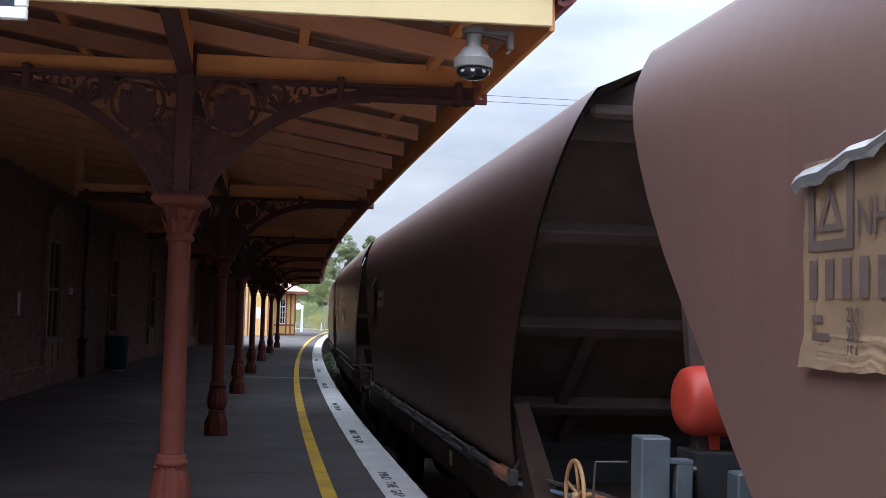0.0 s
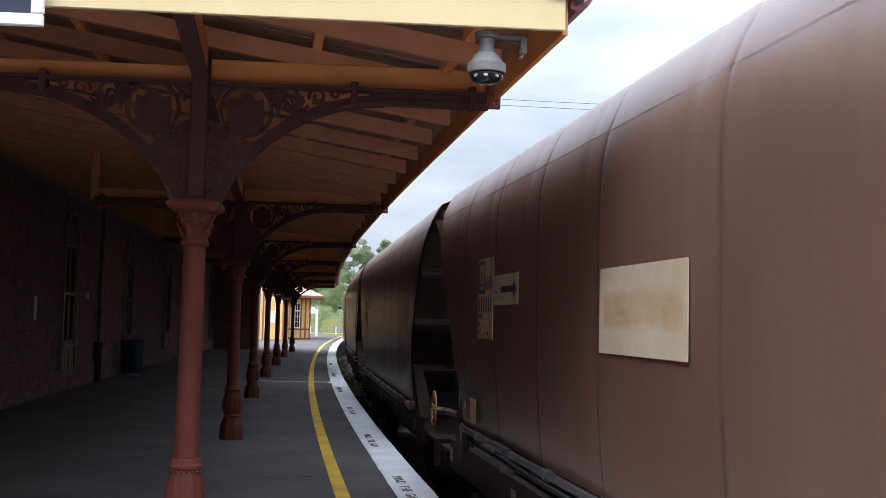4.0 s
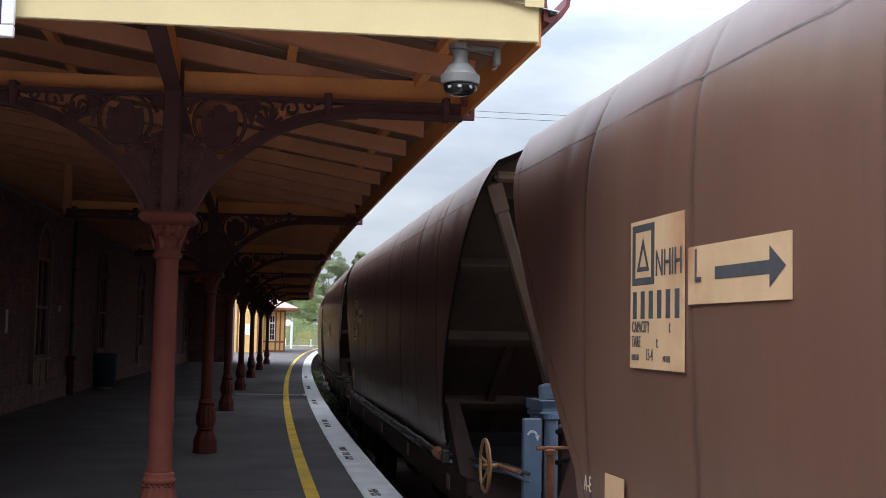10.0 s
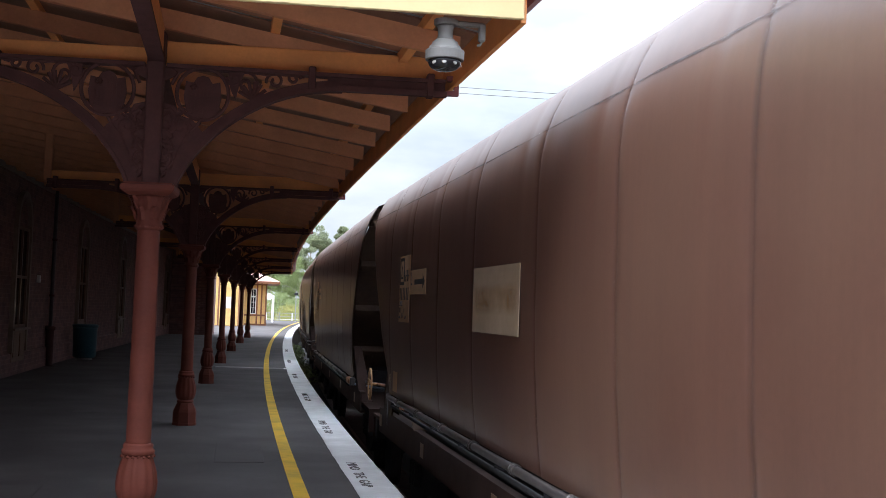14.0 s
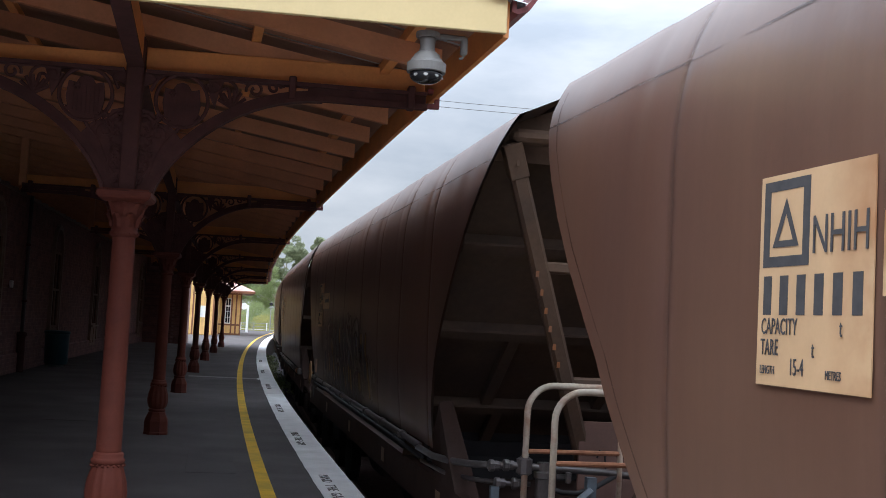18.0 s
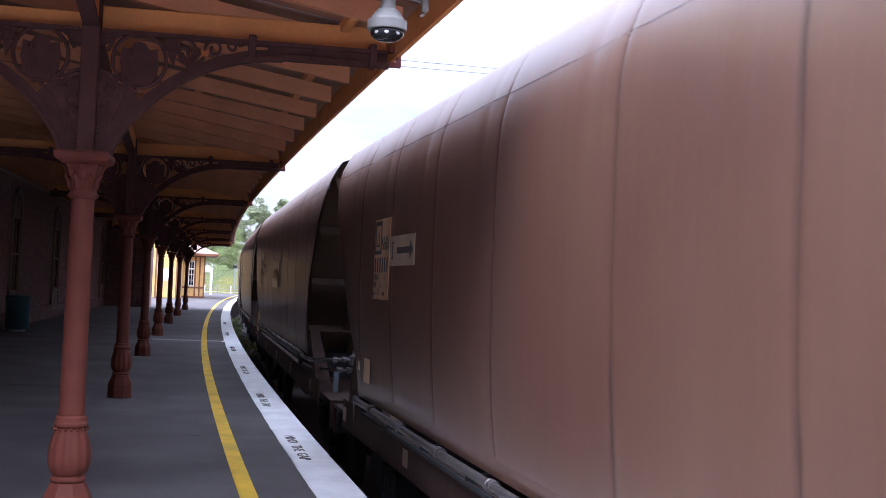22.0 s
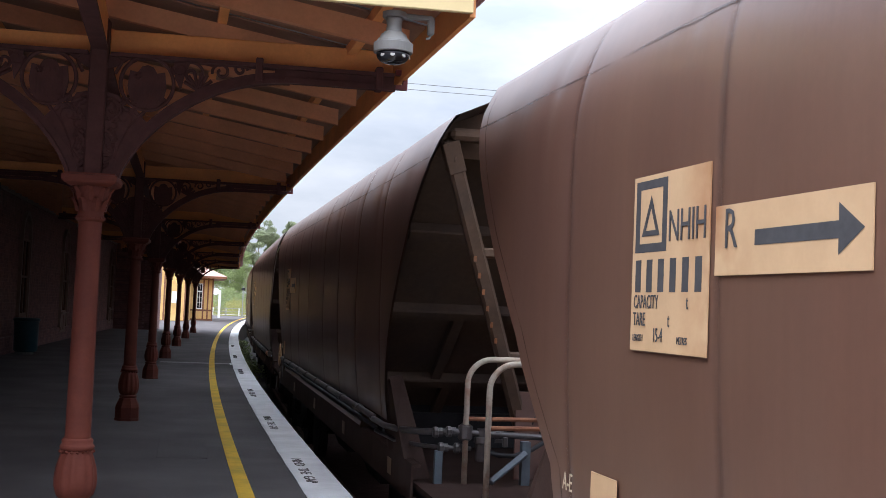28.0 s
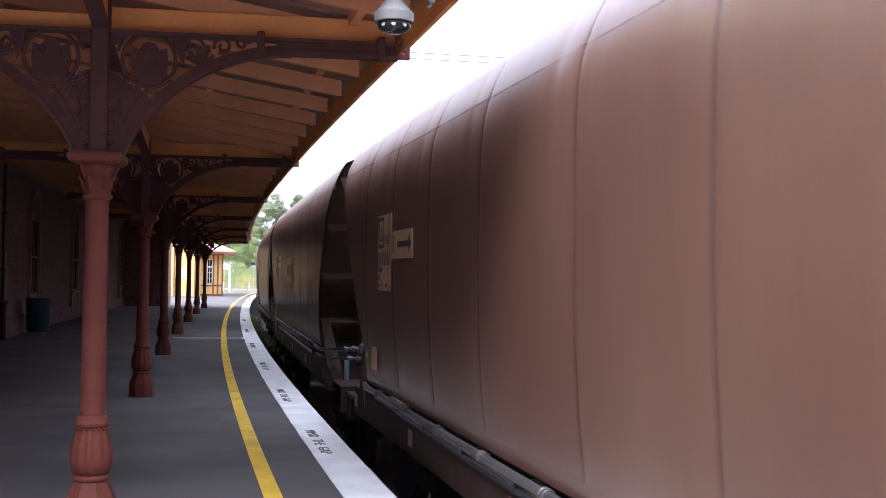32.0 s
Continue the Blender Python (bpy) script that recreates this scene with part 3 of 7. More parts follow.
# stencilled words on the coping, and the pale strip across the platform
def text_mesh(name, words, size, mat, depth=0.0015):
    cu = bpy.data.curves.new(name, "FONT")
    cu.body, cu.size, cu.extrude, cu.align_x, cu.align_y = words, size, depth, "LEFT", "BOTTOM"
    cu.resolution_u = 2
    tmp = bpy.data.objects.new(name, cu)
    me = bpy.data.meshes.new_from_object(tmp)
    me.name = name
    bpy.data.objects.remove(tmp)
    me.materials.clear()
    me.materials.append(mat)
    return me


WORDS = [(text_mesh("word", w_, 0.2, M_STENCIL), x) for w_, x in (("MIND", 0.0), ("THE", 0.66), ("GAP", 1.13))]
for k, s in enumerate((6.3, 10.2, 14.4, 19.2, 25.0, 31.6, 39.0)):
    # the words run along the edge and are read from the track side
    o = thing("stencil", base(s + 1.42, 0.3, 0.008, turn=-90), "black stencilled MIND THE GAP words on the coping", "stencil", "stencils on the coping")
    for me_, x in WORDS:
        q = new("word", me_)
        q.parent = o
        q.matrix_local = Matrix.Translation((1.03 * x, 0, 0)) @ Matrix.Diagonal((1.03, 0.72, 1.0, 1.0))
# paint that ran over beside the strip and the words
for s, o0, w_, l in ((28.55, 0.38, 0.06, 0.34),):
    bm = bmesh.new()
    ring = [bm.verts.new((w_ * math.cos(a) * (0.8 + 0.3 * noise.noise((3 * a, s, 0))), l * math.sin(a) * (0.8 + 0.3 * noise.noise((2 * a, s, 5))), 0)) for a in (2 * math.pi * i_ / 24 for i_ in range(24))]
    bm.faces.new(ring)
    sp_ = part("paint_spill", bm, M_WHITE, None)
    sp_.matrix_world = base(s, o0, 0.0045)
    tagged(sp_, "white paint run over onto the asphalt", "paint", kind="structure")
st = part("cross_strip", B(-2.1, -0.36, -0.24, 0.24, -0.01, 0.004), M_STRIP, None)
st.matrix_world = base(28.6)
tagged(st, "pale concrete strip across the asphalt", "strip", kind="structure")
for k, (s, o, w, l) in enumerate(((12.4, 1.35, 0.5, 1.6), (17.0, 3.2, 0.9, 1.1), (9.0, 3.4, 0.8, 2.2))):
    pa = part("asphalt_patch", B(-w / 2, w / 2, -l / 2, l / 2, -0.01, 0.004, bevel=0.003), M_ASPHALT, None)
    pa.matrix_world = base(s, o)
    tagged(pa, "slightly raised asphalt repair patch", "patch", kind="structure")

# ---- canopy ----
SKEW = 0.07  # the near end stands square to the station
S1, BAY, NCOL, UC = 7.406, 7.672, 7, 2.05
S_END, S_FAR = 5.5, 56.2
WING = 3.9
WALL = 5.95


def square_on(s):
    """Turn of the cross members: they stand square to the straight station, not to the curved edge."""
    return math.degrees(float(np.interp(s, GRID_S, HEAD_S))) - 4.7


def roof_z(off):
    """Top of the rafters."""
    return 3.22 + 0.17 * (off - 0.25)


def bead_ring(bm, r, z, n, rb):
    for i in range(n):
        a = 2 * math.pi * i / n
        bmesh.ops.create_icosphere(bm, subdivisions=1, radius=rb, matrix=Matrix.Translation((r * math.cos(a), r * math.sin(a), z)))


def spiral(cx, cz, r0, r1, a0, turns, n=18):
    out = []
    for i in range(n + 1):
        k = i / n
        a = a0 + turns * 2 * math.pi * k
        r = r0 + (r1 - r0) * k
        out.append((cx + r * math.cos(a), 0, cz + r * math.sin(a)))
    return out


def arch_pt(k):
    """The bracket's arch from the capital (k 0) to the beam (k 1), as distance from the post and height."""
    a = math.pi - k * math.pi / 2
    return 1.2 + 1.05 * math.cos(a), 2.335 + 0.69 * max(0.0, math.sin(a)) ** 1.45


def bracket_arch(sg):
    bm = bmesh.new()
    n = 18
    for half, lo, hi in ((0.045, -0.012, 0.012), (0.018, 0.012, 0.06)):
        rows = []
        for i in range(n + 1):
            x, z = arch_pt(i / n)
            x2, z2 = arch_pt(min(1, i / n + 0.02))
            x1, z1 = arch_pt(max(0, i / n - 0.02))
            d = Vector((x2 - x1, z2 - z1)).normalized()
            nx, nz = -d.y, d.x
            rows.append([bm.verts.new((sg * (x + nx * h), y, z + nz * h)) for h, y in ((lo, -half), (lo, half), (hi, half), (hi, -half))])
        for a, b in zip(rows, rows[1:]):
            for k in range(4):
                j = (k + 1) % 4
                bm.faces.new((a[k], a[j], b[j], b[k]))
        bm.faces.new(rows[0]), bm.faces.new(rows[-1])
    bmesh.ops.recalc_face_normals(bm, faces=bm.faces)
    return bm


def bracket_scrolls(sg):
    bm = bmesh.new()
    R = 0.011

    def tb(pts, r=R):
        tube(bm, [(sg * x, y, z) for x, y, z in pts], r, 6)
    # running scrolls towards the tip
    tb(spiral(0.58, 3.03, 0.085, 0.02, 2.4, -1.25))
    tb(spiral(0.76, 3.06, 0.06, 0.015, 3.4, -1.2))
    tb(spiral(0.88, 3.085, 0.045, 0.012, 0.0, 1.2))
    tb([(0.5, 0, 3.1), (0.6, 0, 3.115), (0.7, 0, 3.1), (0.8, 0, 3.11), (0.95, 0, 3.1)])
    # a fan of leaves
    for i in range(6):
        a = radians(35 + 24 * i)
        tb([(0.62, 0, 2.93), (0.62 + 0.05 * math.cos(a), 0, 2.93 + 0.06 * math.sin(a)), (0.62 + 0.1 * math.cos(a), 0, 2.93 + 0.12 * math.sin(a))], 0.013)
    # leaf work between the post and the arch
    for z in (2.5, 2.58, 2.66, 2.74):
        tb([(0.09, 0, z - 0.05), (0.13, 0, z), (0.11, 0, z + 0.06), (0.09, 0, z + 0.07)], 0.014)
    tb(spiral(0.17, 2.72, 0.055, 0.015, -1.2, 1.2))
    tb(spiral(0.25, 2.77, 0.05, 0.012, 1.9, -1.2))
    tb([(0.12, 0, 2.45), (0.15, 0, 2.55), (0.2, 0, 2.66), (0.3, 0, 2.78), (0.42, 0, 2.86)], 0.012)
    tb([(0.09, 0, 3.12), (0.14, 0, 3.08), (0.1, 0, 3.0)], 0.013)
    tb(spiral(0.5, 3.06, 0.05, 0.015, 2.9, 1.1))
    tb([(0.09, 0, 2.85), (0.15, 0, 2.8), (0.12, 0, 2.76)], 0.013)
    return bm


def bracket_ring(sg):
    bm = bmesh.new()
    pts = [(sg * 0.3 + 0.165 * math.cos(2 * math.pi * i / 28), 0, 2.95 + 0.17 * math.sin(2 * math.pi * i / 28)) for i in range(28)]
    tube(bm, pts, 0.014, 6, closed=True)
    return bm


def bracket_shield(sg):
    pts = [(1.2 * x, 1.12 * z) for x, z in ((-0.09, 0.07), (-0.05, 0.06), (-0.03, 0.095), (0.0, 0.105), (0.03, 0.095), (0.05, 0.06), (0.09, 0.07), (0.1, -0.02), (0.085, -0.1), (0.05, -0.14), (-0.05, -0.14), (-0.085, -0.1), (-0.1, -0.02))]
    bm = plate(bmesh.new(), [(sg * 0.3 + x, 2.95 + z) for x, z in pts], 0.024)
    # shallow upright ribs and a small rosette in the upper corner
    for k in range(7):
        x = -0.078 + 0.026 * k
        box(bm, sg * 0.3 + x - 0.006, sg * 0.3 + x + 0.006, -0.019, -0.0125, 2.95 - 0.13 + 0.25 * abs(x), 2.95 + (0.0 if k < 3 else 0.06))
    for i in range(6):
        a = i * math.pi / 3
        bmesh.ops.create_icosphere(bm, subdivisions=1, radius=0.01, matrix=Matrix.Translation((sg * 0.3 - 0.055 + 0.018 * math.cos(a), -0.014, 2.995 + 0.018 * math.sin(a))))
    return bm


def bracket_leafwork(sg):
    """Cast leaf panels that fill the corner below the ring and above it by the post."""
    rng_ = random.Random(4)
    bm = bmesh.new()
    low = [(0.055, 2.36)] + [arch_pt(k / 20) for k in range(0, 9)] + [(0.24, 2.78), (0.16, 2.8), (0.13, 2.86), (0.055, 2.88)]
    high = [(0.055, 3.02), (0.13, 3.06), (0.2, 3.11), (0.055, 3.12)]
    tip = [(0.46, 3.1), (0.47, 3.0), (0.51, 2.92), (0.53, 3.02), (0.56, 3.1)]
    for pts in (low, high, tip):
        plate(bm, [(sg * x, z) for x, z in pts], 0.016)
    for _ in range(46):
        k = rng_.random()
        z = 2.4 + 0.46 * k
        x = rng_.uniform(0.06, 0.1 + 0.16 * k * k)
        bmesh.ops.create_icosphere(bm, subdivisions=1, radius=rng_.uniform(0.012, 0.02), matrix=Matrix.Translation((sg * x, -0.008, z)) @ Matrix.Rotation(rng_.uniform(0, 3), 4, "Y") @ Matrix.Diagonal((1.6, 0.7, 0.6, 1)))
    return bm


def capital_leaves():
    bm = bmesh.new()
    for i in range(16):
        a = 2 * math.pi * i / 16
        m = Matrix.Rotation(a, 4, "Z")
        z0, r0 = (2.11, 0.083) if i % 2 else (2.18, 0.095)
        pts = [(r0, z0), (r0 + 0.012, z0 + 0.05), (r0 + 0.035, z0 + 0.085), (r0 + 0.05, z0 + 0.08)]
        rows = []
        for k, (r, z) in enumerate(pts):
            w = (0.022, 0.026, 0.018, 0.006)[k]
            rows.append([bm.verts.new(m @ Vector(p)) for p in ((r, -w, z), (r + 0.012, 0, z), (r, w, z))])
        for p, q in zip(rows, rows[1:]):
            for k in range(2):
                bm.faces.new((p[k], p[k + 1], q[k + 1], q[k]))
    return bm


def vase_flutes():
    """The swelling below the ring, with lobes like petals."""
    bm = bmesh.new()
    prof = [(0.09, 0.325), (0.114, 0.35), (0.129, 0.4), (0.132, 0.45), (0.123, 0.52), (0.105, 0.58), (0.09, 0.625)]
    seg = 48
    rows = []
    for k, (r, z) in enumerate(prof):
        amp = 0.1 * math.sin(math.pi * (k + 0.3) / (len(prof)))
        rows.append([bm.verts.new((r * (1 - amp * (1 - abs(math.cos(6 * t)))) * math.cos(t), r * (1 - amp * (1 - abs(math.cos(6 * t)))) * math.sin(t), z)) for t in (2 * math.pi * i / seg for i in range(seg))])
    for a, b in zip(rows, rows[1:]):
        for i in range(seg):
            j = (i + 1) % seg
            bm.faces.new((a[i], a[j], b[j], b[i]))
    return bm


def column(m):
    c = thing("column", m, "salmon red cast-iron column with octagonal pedestal and leafy capital", "column", "columns of the canopy")
    part("shaft", lathe(bmesh.new(), [(0.082, 0.66), (0.078, 0.72), (0.071, 2.05), (0.071, 2.09)], 28), M_COLUMN, c, smooth=True)
    bm = lathe(bmesh.new(), [(0.077, 2.05), (0.092, 2.065), (0.092, 2.08), (0.08, 2.09), (0.08, 2.15), (0.095, 2.2), (0.125, 2.27)], 28)
    bead_ring(bm, 0.088, 2.072, 18, 0.009)
    cp = part("capital", bm, M_COLUMN, c, smooth=True)
    part("leaves", capital_leaves(), M_COLUMN, cp)
    part("abacus", lathe(bmesh.new(), [(0.12, 2.265), (0.155, 2.285), (0.165, 2.3), (0.165, 2.33), (0.15, 2.335), (0.15, 2.345)], 4, square=True), M_COLUMN, cp)
    bm = lathe(bmesh.new(), [(0.09, 0.62), (0.1, 0.63), (0.106, 0.645), (0.1, 0.66), (0.092, 0.665), (0.096, 0.685), (0.087, 0.7)], 28)
    bead_ring(bm, 0.101, 0.618, 18, 0.011)
    part("ring", bm, M_COLUMN, c, smooth=True)
    part("vase", vase_flutes(), M_COLUMN, c, smooth=True)
    part("collar", lathe(bmesh.new(), [(0.092, 0.285), (0.106, 0.295), (0.108, 0.315), (0.092, 0.33)], 28), M_COLUMN, c, smooth=True)
    part("pedestal", lathe(bmesh.new(), [(0.15, 0.0), (0.15, 0.03), (0.145, 0.035), (0.145, 0.17), (0.135, 0.205), (0.1, 0.285), (0.092, 0.29)], 8, square=True), M_COLUMN, c)
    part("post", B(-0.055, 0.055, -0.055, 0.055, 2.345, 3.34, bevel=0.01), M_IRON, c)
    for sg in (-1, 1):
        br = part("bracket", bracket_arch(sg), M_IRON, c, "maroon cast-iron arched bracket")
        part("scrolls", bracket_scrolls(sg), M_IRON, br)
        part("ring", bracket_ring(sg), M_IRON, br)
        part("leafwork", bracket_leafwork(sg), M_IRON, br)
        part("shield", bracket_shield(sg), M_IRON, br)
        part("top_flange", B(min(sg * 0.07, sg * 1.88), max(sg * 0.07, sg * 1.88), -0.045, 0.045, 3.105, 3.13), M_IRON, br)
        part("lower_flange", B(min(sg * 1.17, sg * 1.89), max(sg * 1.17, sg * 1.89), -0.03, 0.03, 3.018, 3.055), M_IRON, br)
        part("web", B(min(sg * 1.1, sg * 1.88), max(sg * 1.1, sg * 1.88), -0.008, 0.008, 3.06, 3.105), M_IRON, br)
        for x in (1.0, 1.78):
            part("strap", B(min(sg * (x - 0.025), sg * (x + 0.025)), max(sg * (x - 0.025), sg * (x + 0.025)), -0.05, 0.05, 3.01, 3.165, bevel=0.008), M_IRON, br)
    # open end of the arm by the roof edge
    bm = bmesh.new()
    box(bm, 1.89, 1.97, -0.025, 0.025, 3.03, 3.06)
    box(bm, 1.94, 1.97, -0.025, 0.025, 3.06, 3.16)
    box(bm, 1.89, 1.94, -0.025, 0.025, 3.125, 3.16)
    part("arm_end", bm, M_MAROON, c, "maroon hollow square end of the bracket arm")
    return c


col0 = column(base(S1, UC, turn=square_on(S1)))
for i in range(1, NCOL):
    copy_thing(col0, base(S1 + BAY * i, UC, turn=square_on(S1 + BAY * i)))

beam_me = (mesh_of("beam", B(0.05, UC - 0.17, -0.045, 0.045, 3.132, 3.3, bevel=0.006), M_OCHRE), mesh_of("beam", B(-1.85, -0.05, -0.045, 0.045, 3.132, 3.25, bevel=0.006), M_OCHRE), mesh_of("beam", B(-1.95, -1.852, -0.05, 0.05, 3.1, 3.72, bevel=0.006), M_RAFTER))
for i, me_ in [(i_, m_) for i_ in range(NCOL) for m_ in beam_me]:
    be = new("canopy_beam", me_)
    be.matrix_world = base(S1 + BAY * i, UC, turn=square_on(S1 + BAY * i)) @ pose(0, 0.122, 0)
    tagged(be, "ochre painted timber cross beam of the canopy", "beam", "beams of the canopy", kind="structure")
raft_me = mesh_of("rafter", plate(bmesh.new(), [(-0.25, roof_z(0.25) - 0.13), (-0.25, roof_z(0.25)), (-WALL, roof_z(WALL)), (-WALL, roof_z(WALL) - 0.13)], 0.055), M_RAFTER)
k = -2
while S1 + 0.12 + k * BAY / 8 < S_FAR - 0.1:
    if S1 + 0.12 + k * BAY / 8 > S_END + 0.3:
        ra = new("rafter", raft_me)
        ra.matrix_world = base(S1 + 0.12 + k * BAY / 8, UC, turn=square_on(S1 + k * BAY / 8)) @ pose(UC, 0, 0)
        tagged(ra, "ochre painted sloping timber rafter", "rafter", "rafters of the canopy", kind="structure")
    k += 1
for off in (0.45, 1.3, 2.15, 3.0, 3.85, 4.7, 5.55):
    pu = part("purlin", sweep([(off - 0.03, roof_z(off)), (off + 0.03, roof_z(off)), (off + 0.03, roof_z(off) + 0.075), (off - 0.03, roof_z(off) + 0.075)], S_END + 0.03, S_FAR, 1.5, skew=SKEW), M_OCHRE, None)
    tagged(pu, "ochre timber purlin under the roof sheets", "purlin", kind="structure")
pl = part("wall_plate", sweep([(UC - 0.04, 3.16), (UC + 0.04, 3.16), (UC + 0.04, 3.36), (UC - 0.04, 3.36)], S_END + 0.02, S_FAR, 1.0, skew=SKEW), M_OCHRE, None)
tagged(pl, "longitudinal timber beam over the columns", "beam", kind="structure")
pl = part("soffit_strip", sweep([(UC - 0.05, 3.135), (UC + 0.05, 3.135), (UC + 0.05, 3.158), (UC - 0.05, 3.158)], S_END + 0.02, S_FAR, 1.0, skew=SKEW), M_IRON, None)
tagged(pl, "maroon strip below the long beam", "trim", kind="structure")

bm = bmesh.new()
n = int((S_FAR - S_END + 0.12) / 0.038)
rows = []
for i in range(n + 1):
    s = S_END - 0.06 + i * 0.038
    dz = 0.009 * (1 if i % 2 else -1)
    rows.append([bm.verts.new(at(s + SKEW * o * max(0, 1 - i / 300), o, roof_z(o) + 0.085 + dz)) for o in (0.02, 2.0, 4.0, 6.1)])
for a, b in zip(rows, rows[1:]):
    for k in range(3):
        bm.faces.new((a[k], a[k + 1], b[k + 1], b[k]))
for o0, s0, s1, sk in ((0.14, S_END + 0.03, 6.42, SKEW), (0.14, 6.5, 7.37, 0.0), (0.14, 7.45, S_FAR, 0.0)):
    lin = part("roof_lining", sweep([(o0, roof_z(o0) + 0.062), (6.05, roof_z(6.05) + 0.062), (6.05, roof_z(6.05) + 0.074), (o0, roof_z(o0) + 0.074)], s0, s1, 1, skew=sk), M_LINING, None)
    tagged(lin, "brown painted boards under the roof sheets", "lining", kind="structure")
roof = part("canopy_roof", bm, M_IRONROOF, None)
tagged(roof, "grey corrugated iron canopy roof sheets", "roof", kind="structure")
bm = sweep([(0.1, 3.09), (0.13, 3.09), (0.13, 3.31), (0.1, 3.31)], S_END + 0.01, S_FAR, 1)
eb = part("edge_board", bm, M_OCHRE, None)
tagged(eb, "brown timber board along the canopy edge", "fascia", kind="structure")
gut = part("gutter", sweep([(0.095, 3.22), (0.06, 3.21), (0.0, 3.24), (-0.04, 3.3), (-0.05, 3.36), (-0.03, 3.36), (-0.02, 3.31), (0.02, 3.26), (0.07, 3.235), (0.085, 3.36), (0.095, 3.36)], S_END - 0.02, S_FAR, 1), M_MAROON, None)
tagged(gut, "maroon painted roof gutter along the canopy", "gutter", kind="structure")
# cream boards across the near end of the canopy
fa = thing("end_fascia", base(S_END, 0.12, -0.014, turn=square_on(S_END)) @ pose(0.12, 0, 0), "cream painted timber boards across the canopy end", "fascia", kind="structure")
part("lower_board", B(-WALL - 0.2, -0.12, -0.03, 0.0, 3.115, 3.345, bevel=0.004), M_CREAM, fa)
part("upper_board", B(-WALL - 0.2, -0.105, -0.052, -0.031, 3.33, 3.6, bevel=0.004), M_CREAM, fa)
part("corner_block", B(-0.2, -0.1, -0.056, -0.053, 3.29, 3.33), M_CREAM, fa)
part("gable_board", plate(bmesh.new(), [(-0.1, 3.3), (-0.1, 3.37), (-WALL - 0.2, 4.58), (-WALL - 0.2, 3.3)], 0.02, pose(0, 0.012, 0)), M_CREAM, fa)

fe = part("far_end_boards", plate(bmesh.new(), [(-0.1, 3.09), (-0.1, 3.36), (-WALL, 4.52), (-WALL, 3.09)], 0.03), M_OCHRE, None)
fe.matrix_world = base(S_FAR + 0.02, 0, 0, turn=square_on(S_FAR))
tagged(fe, "timber boards closing the far canopy end", "fascia", kind="structure")

# security camera under the end fascia
cc = thing("security_camera", base(S_END + 0.12, 0.5), "white dome security camera hanging under the canopy end", "camera")
part("mount_plate", lathe(bmesh.new(), [(0.058, 3.072), (0.062, 3.077), (0.062, 3.1), (0.05, 3.104)], 24), M_PLASTIC, cc)
part("stem", lathe(bmesh.new(), [(0.052, 2.995), (0.042, 3.005), (0.038, 3.03), (0.041, 3.055), (0.046, 3.073)], 20), M_PLASTIC, cc, smooth=True)
part("housing", lathe(bmesh.new(), [(0.094, 2.941), (0.086, 2.948), (0.08, 2.962), (0.072, 2.966), (0.066, 2.984), (0.054, 2.992), (0.05, 2.998)], 28), M_PLASTIC, cc, smooth=True)
part("rim", lathe(bmesh.new(), [(0.088, 2.889), (0.098, 2.89), (0.1, 2.893), (0.102, 2.936), (0.1, 2.94), (0.09, 2.942)], 36), M_PLASTIC, cc)
part("dome", lathe(bmesh.new(), [(0.02, 2.836), (0.045, 2.839), (0.066, 2.848), (0.079, 2.861), (0.085, 2.875), (0.086, 2.89)], 28), M_GLASS, cc, "smoked clear dome", smooth=True)
for a in (-50, -12, 30, 75, 200):
    part("lens", lathe(bmesh.new(), [(0.011, 0.0), (0.012, 0.003), (0.009, 0.005)], 10, m=Matrix.Rotation(radians(a), 4, "Z") @ pose(0, -0.0815, 2.868, 70, 0, 0)), M_DUST, cc)
part("arm", B(0.04, 0.2, -0.016, 0.016, 3.075, 3.1, bevel=0.005), M_PLASTIC, cc)
part("cable_box", B(0.175, 0.21, -0.02, 0.02, 3.0, 3.095, bevel=0.008), M_PLASTIC, cc)
part("cable", tube(bmesh.new(), [(0.192, 0, 3.0), (0.186, 0, 2.985), (0.17, 0, 2.982)], 0.007, 6), M_PLASTIC, cc, smooth=True)

# station name board fixed before the fascia, only its corner in view
sg = thing("hanging_sign", base(S_END - 0.06, 0.12, -0.014, turn=square_on(S_END)) @ pose(-2.58, 0, 0), "dark blue sign with a white frame before the cream fascia", "sign")
part("face", B(-2.4, -0.06, -0.015, 0.0, 3.06, 3.5), M_SIGNBLUE, sg)
part("frame_bottom", B(-2.46, 0.0, -0.035, 0.0, 3.0, 3.06, bevel=0.006), M_SIGNWHITE, sg)
part("frame_top", B(-2.46, 0.0, -0.035, 0.0, 3.5, 3.56, bevel=0.006), M_SIGNWHITE, sg)
part("frame_side", B(-0.06, 0.0, -0.035, 0.0, 3.061, 3.499, bevel=0.006), M_SIGNWHITE, sg)
part("frame_side", B(-2.46, -2.4, -0.035, 0.0, 3.061, 3.499, bevel=0.006), M_SIGNWHITE, sg)
for k in range(5):
    part("letter_bar", B(-0.24 - 0.42 * k, -0.18 - 0.42 * k, -0.02, -0.015, 3.13, 3.43), M_SIGNWHITE, sg)
for x in (-2.0, -0.5):
    part("hanger", B(x - 0.02, x + 0.02, -0.01, 0.05, 3.5, 3.66), M_SIGNWHITE, sg)

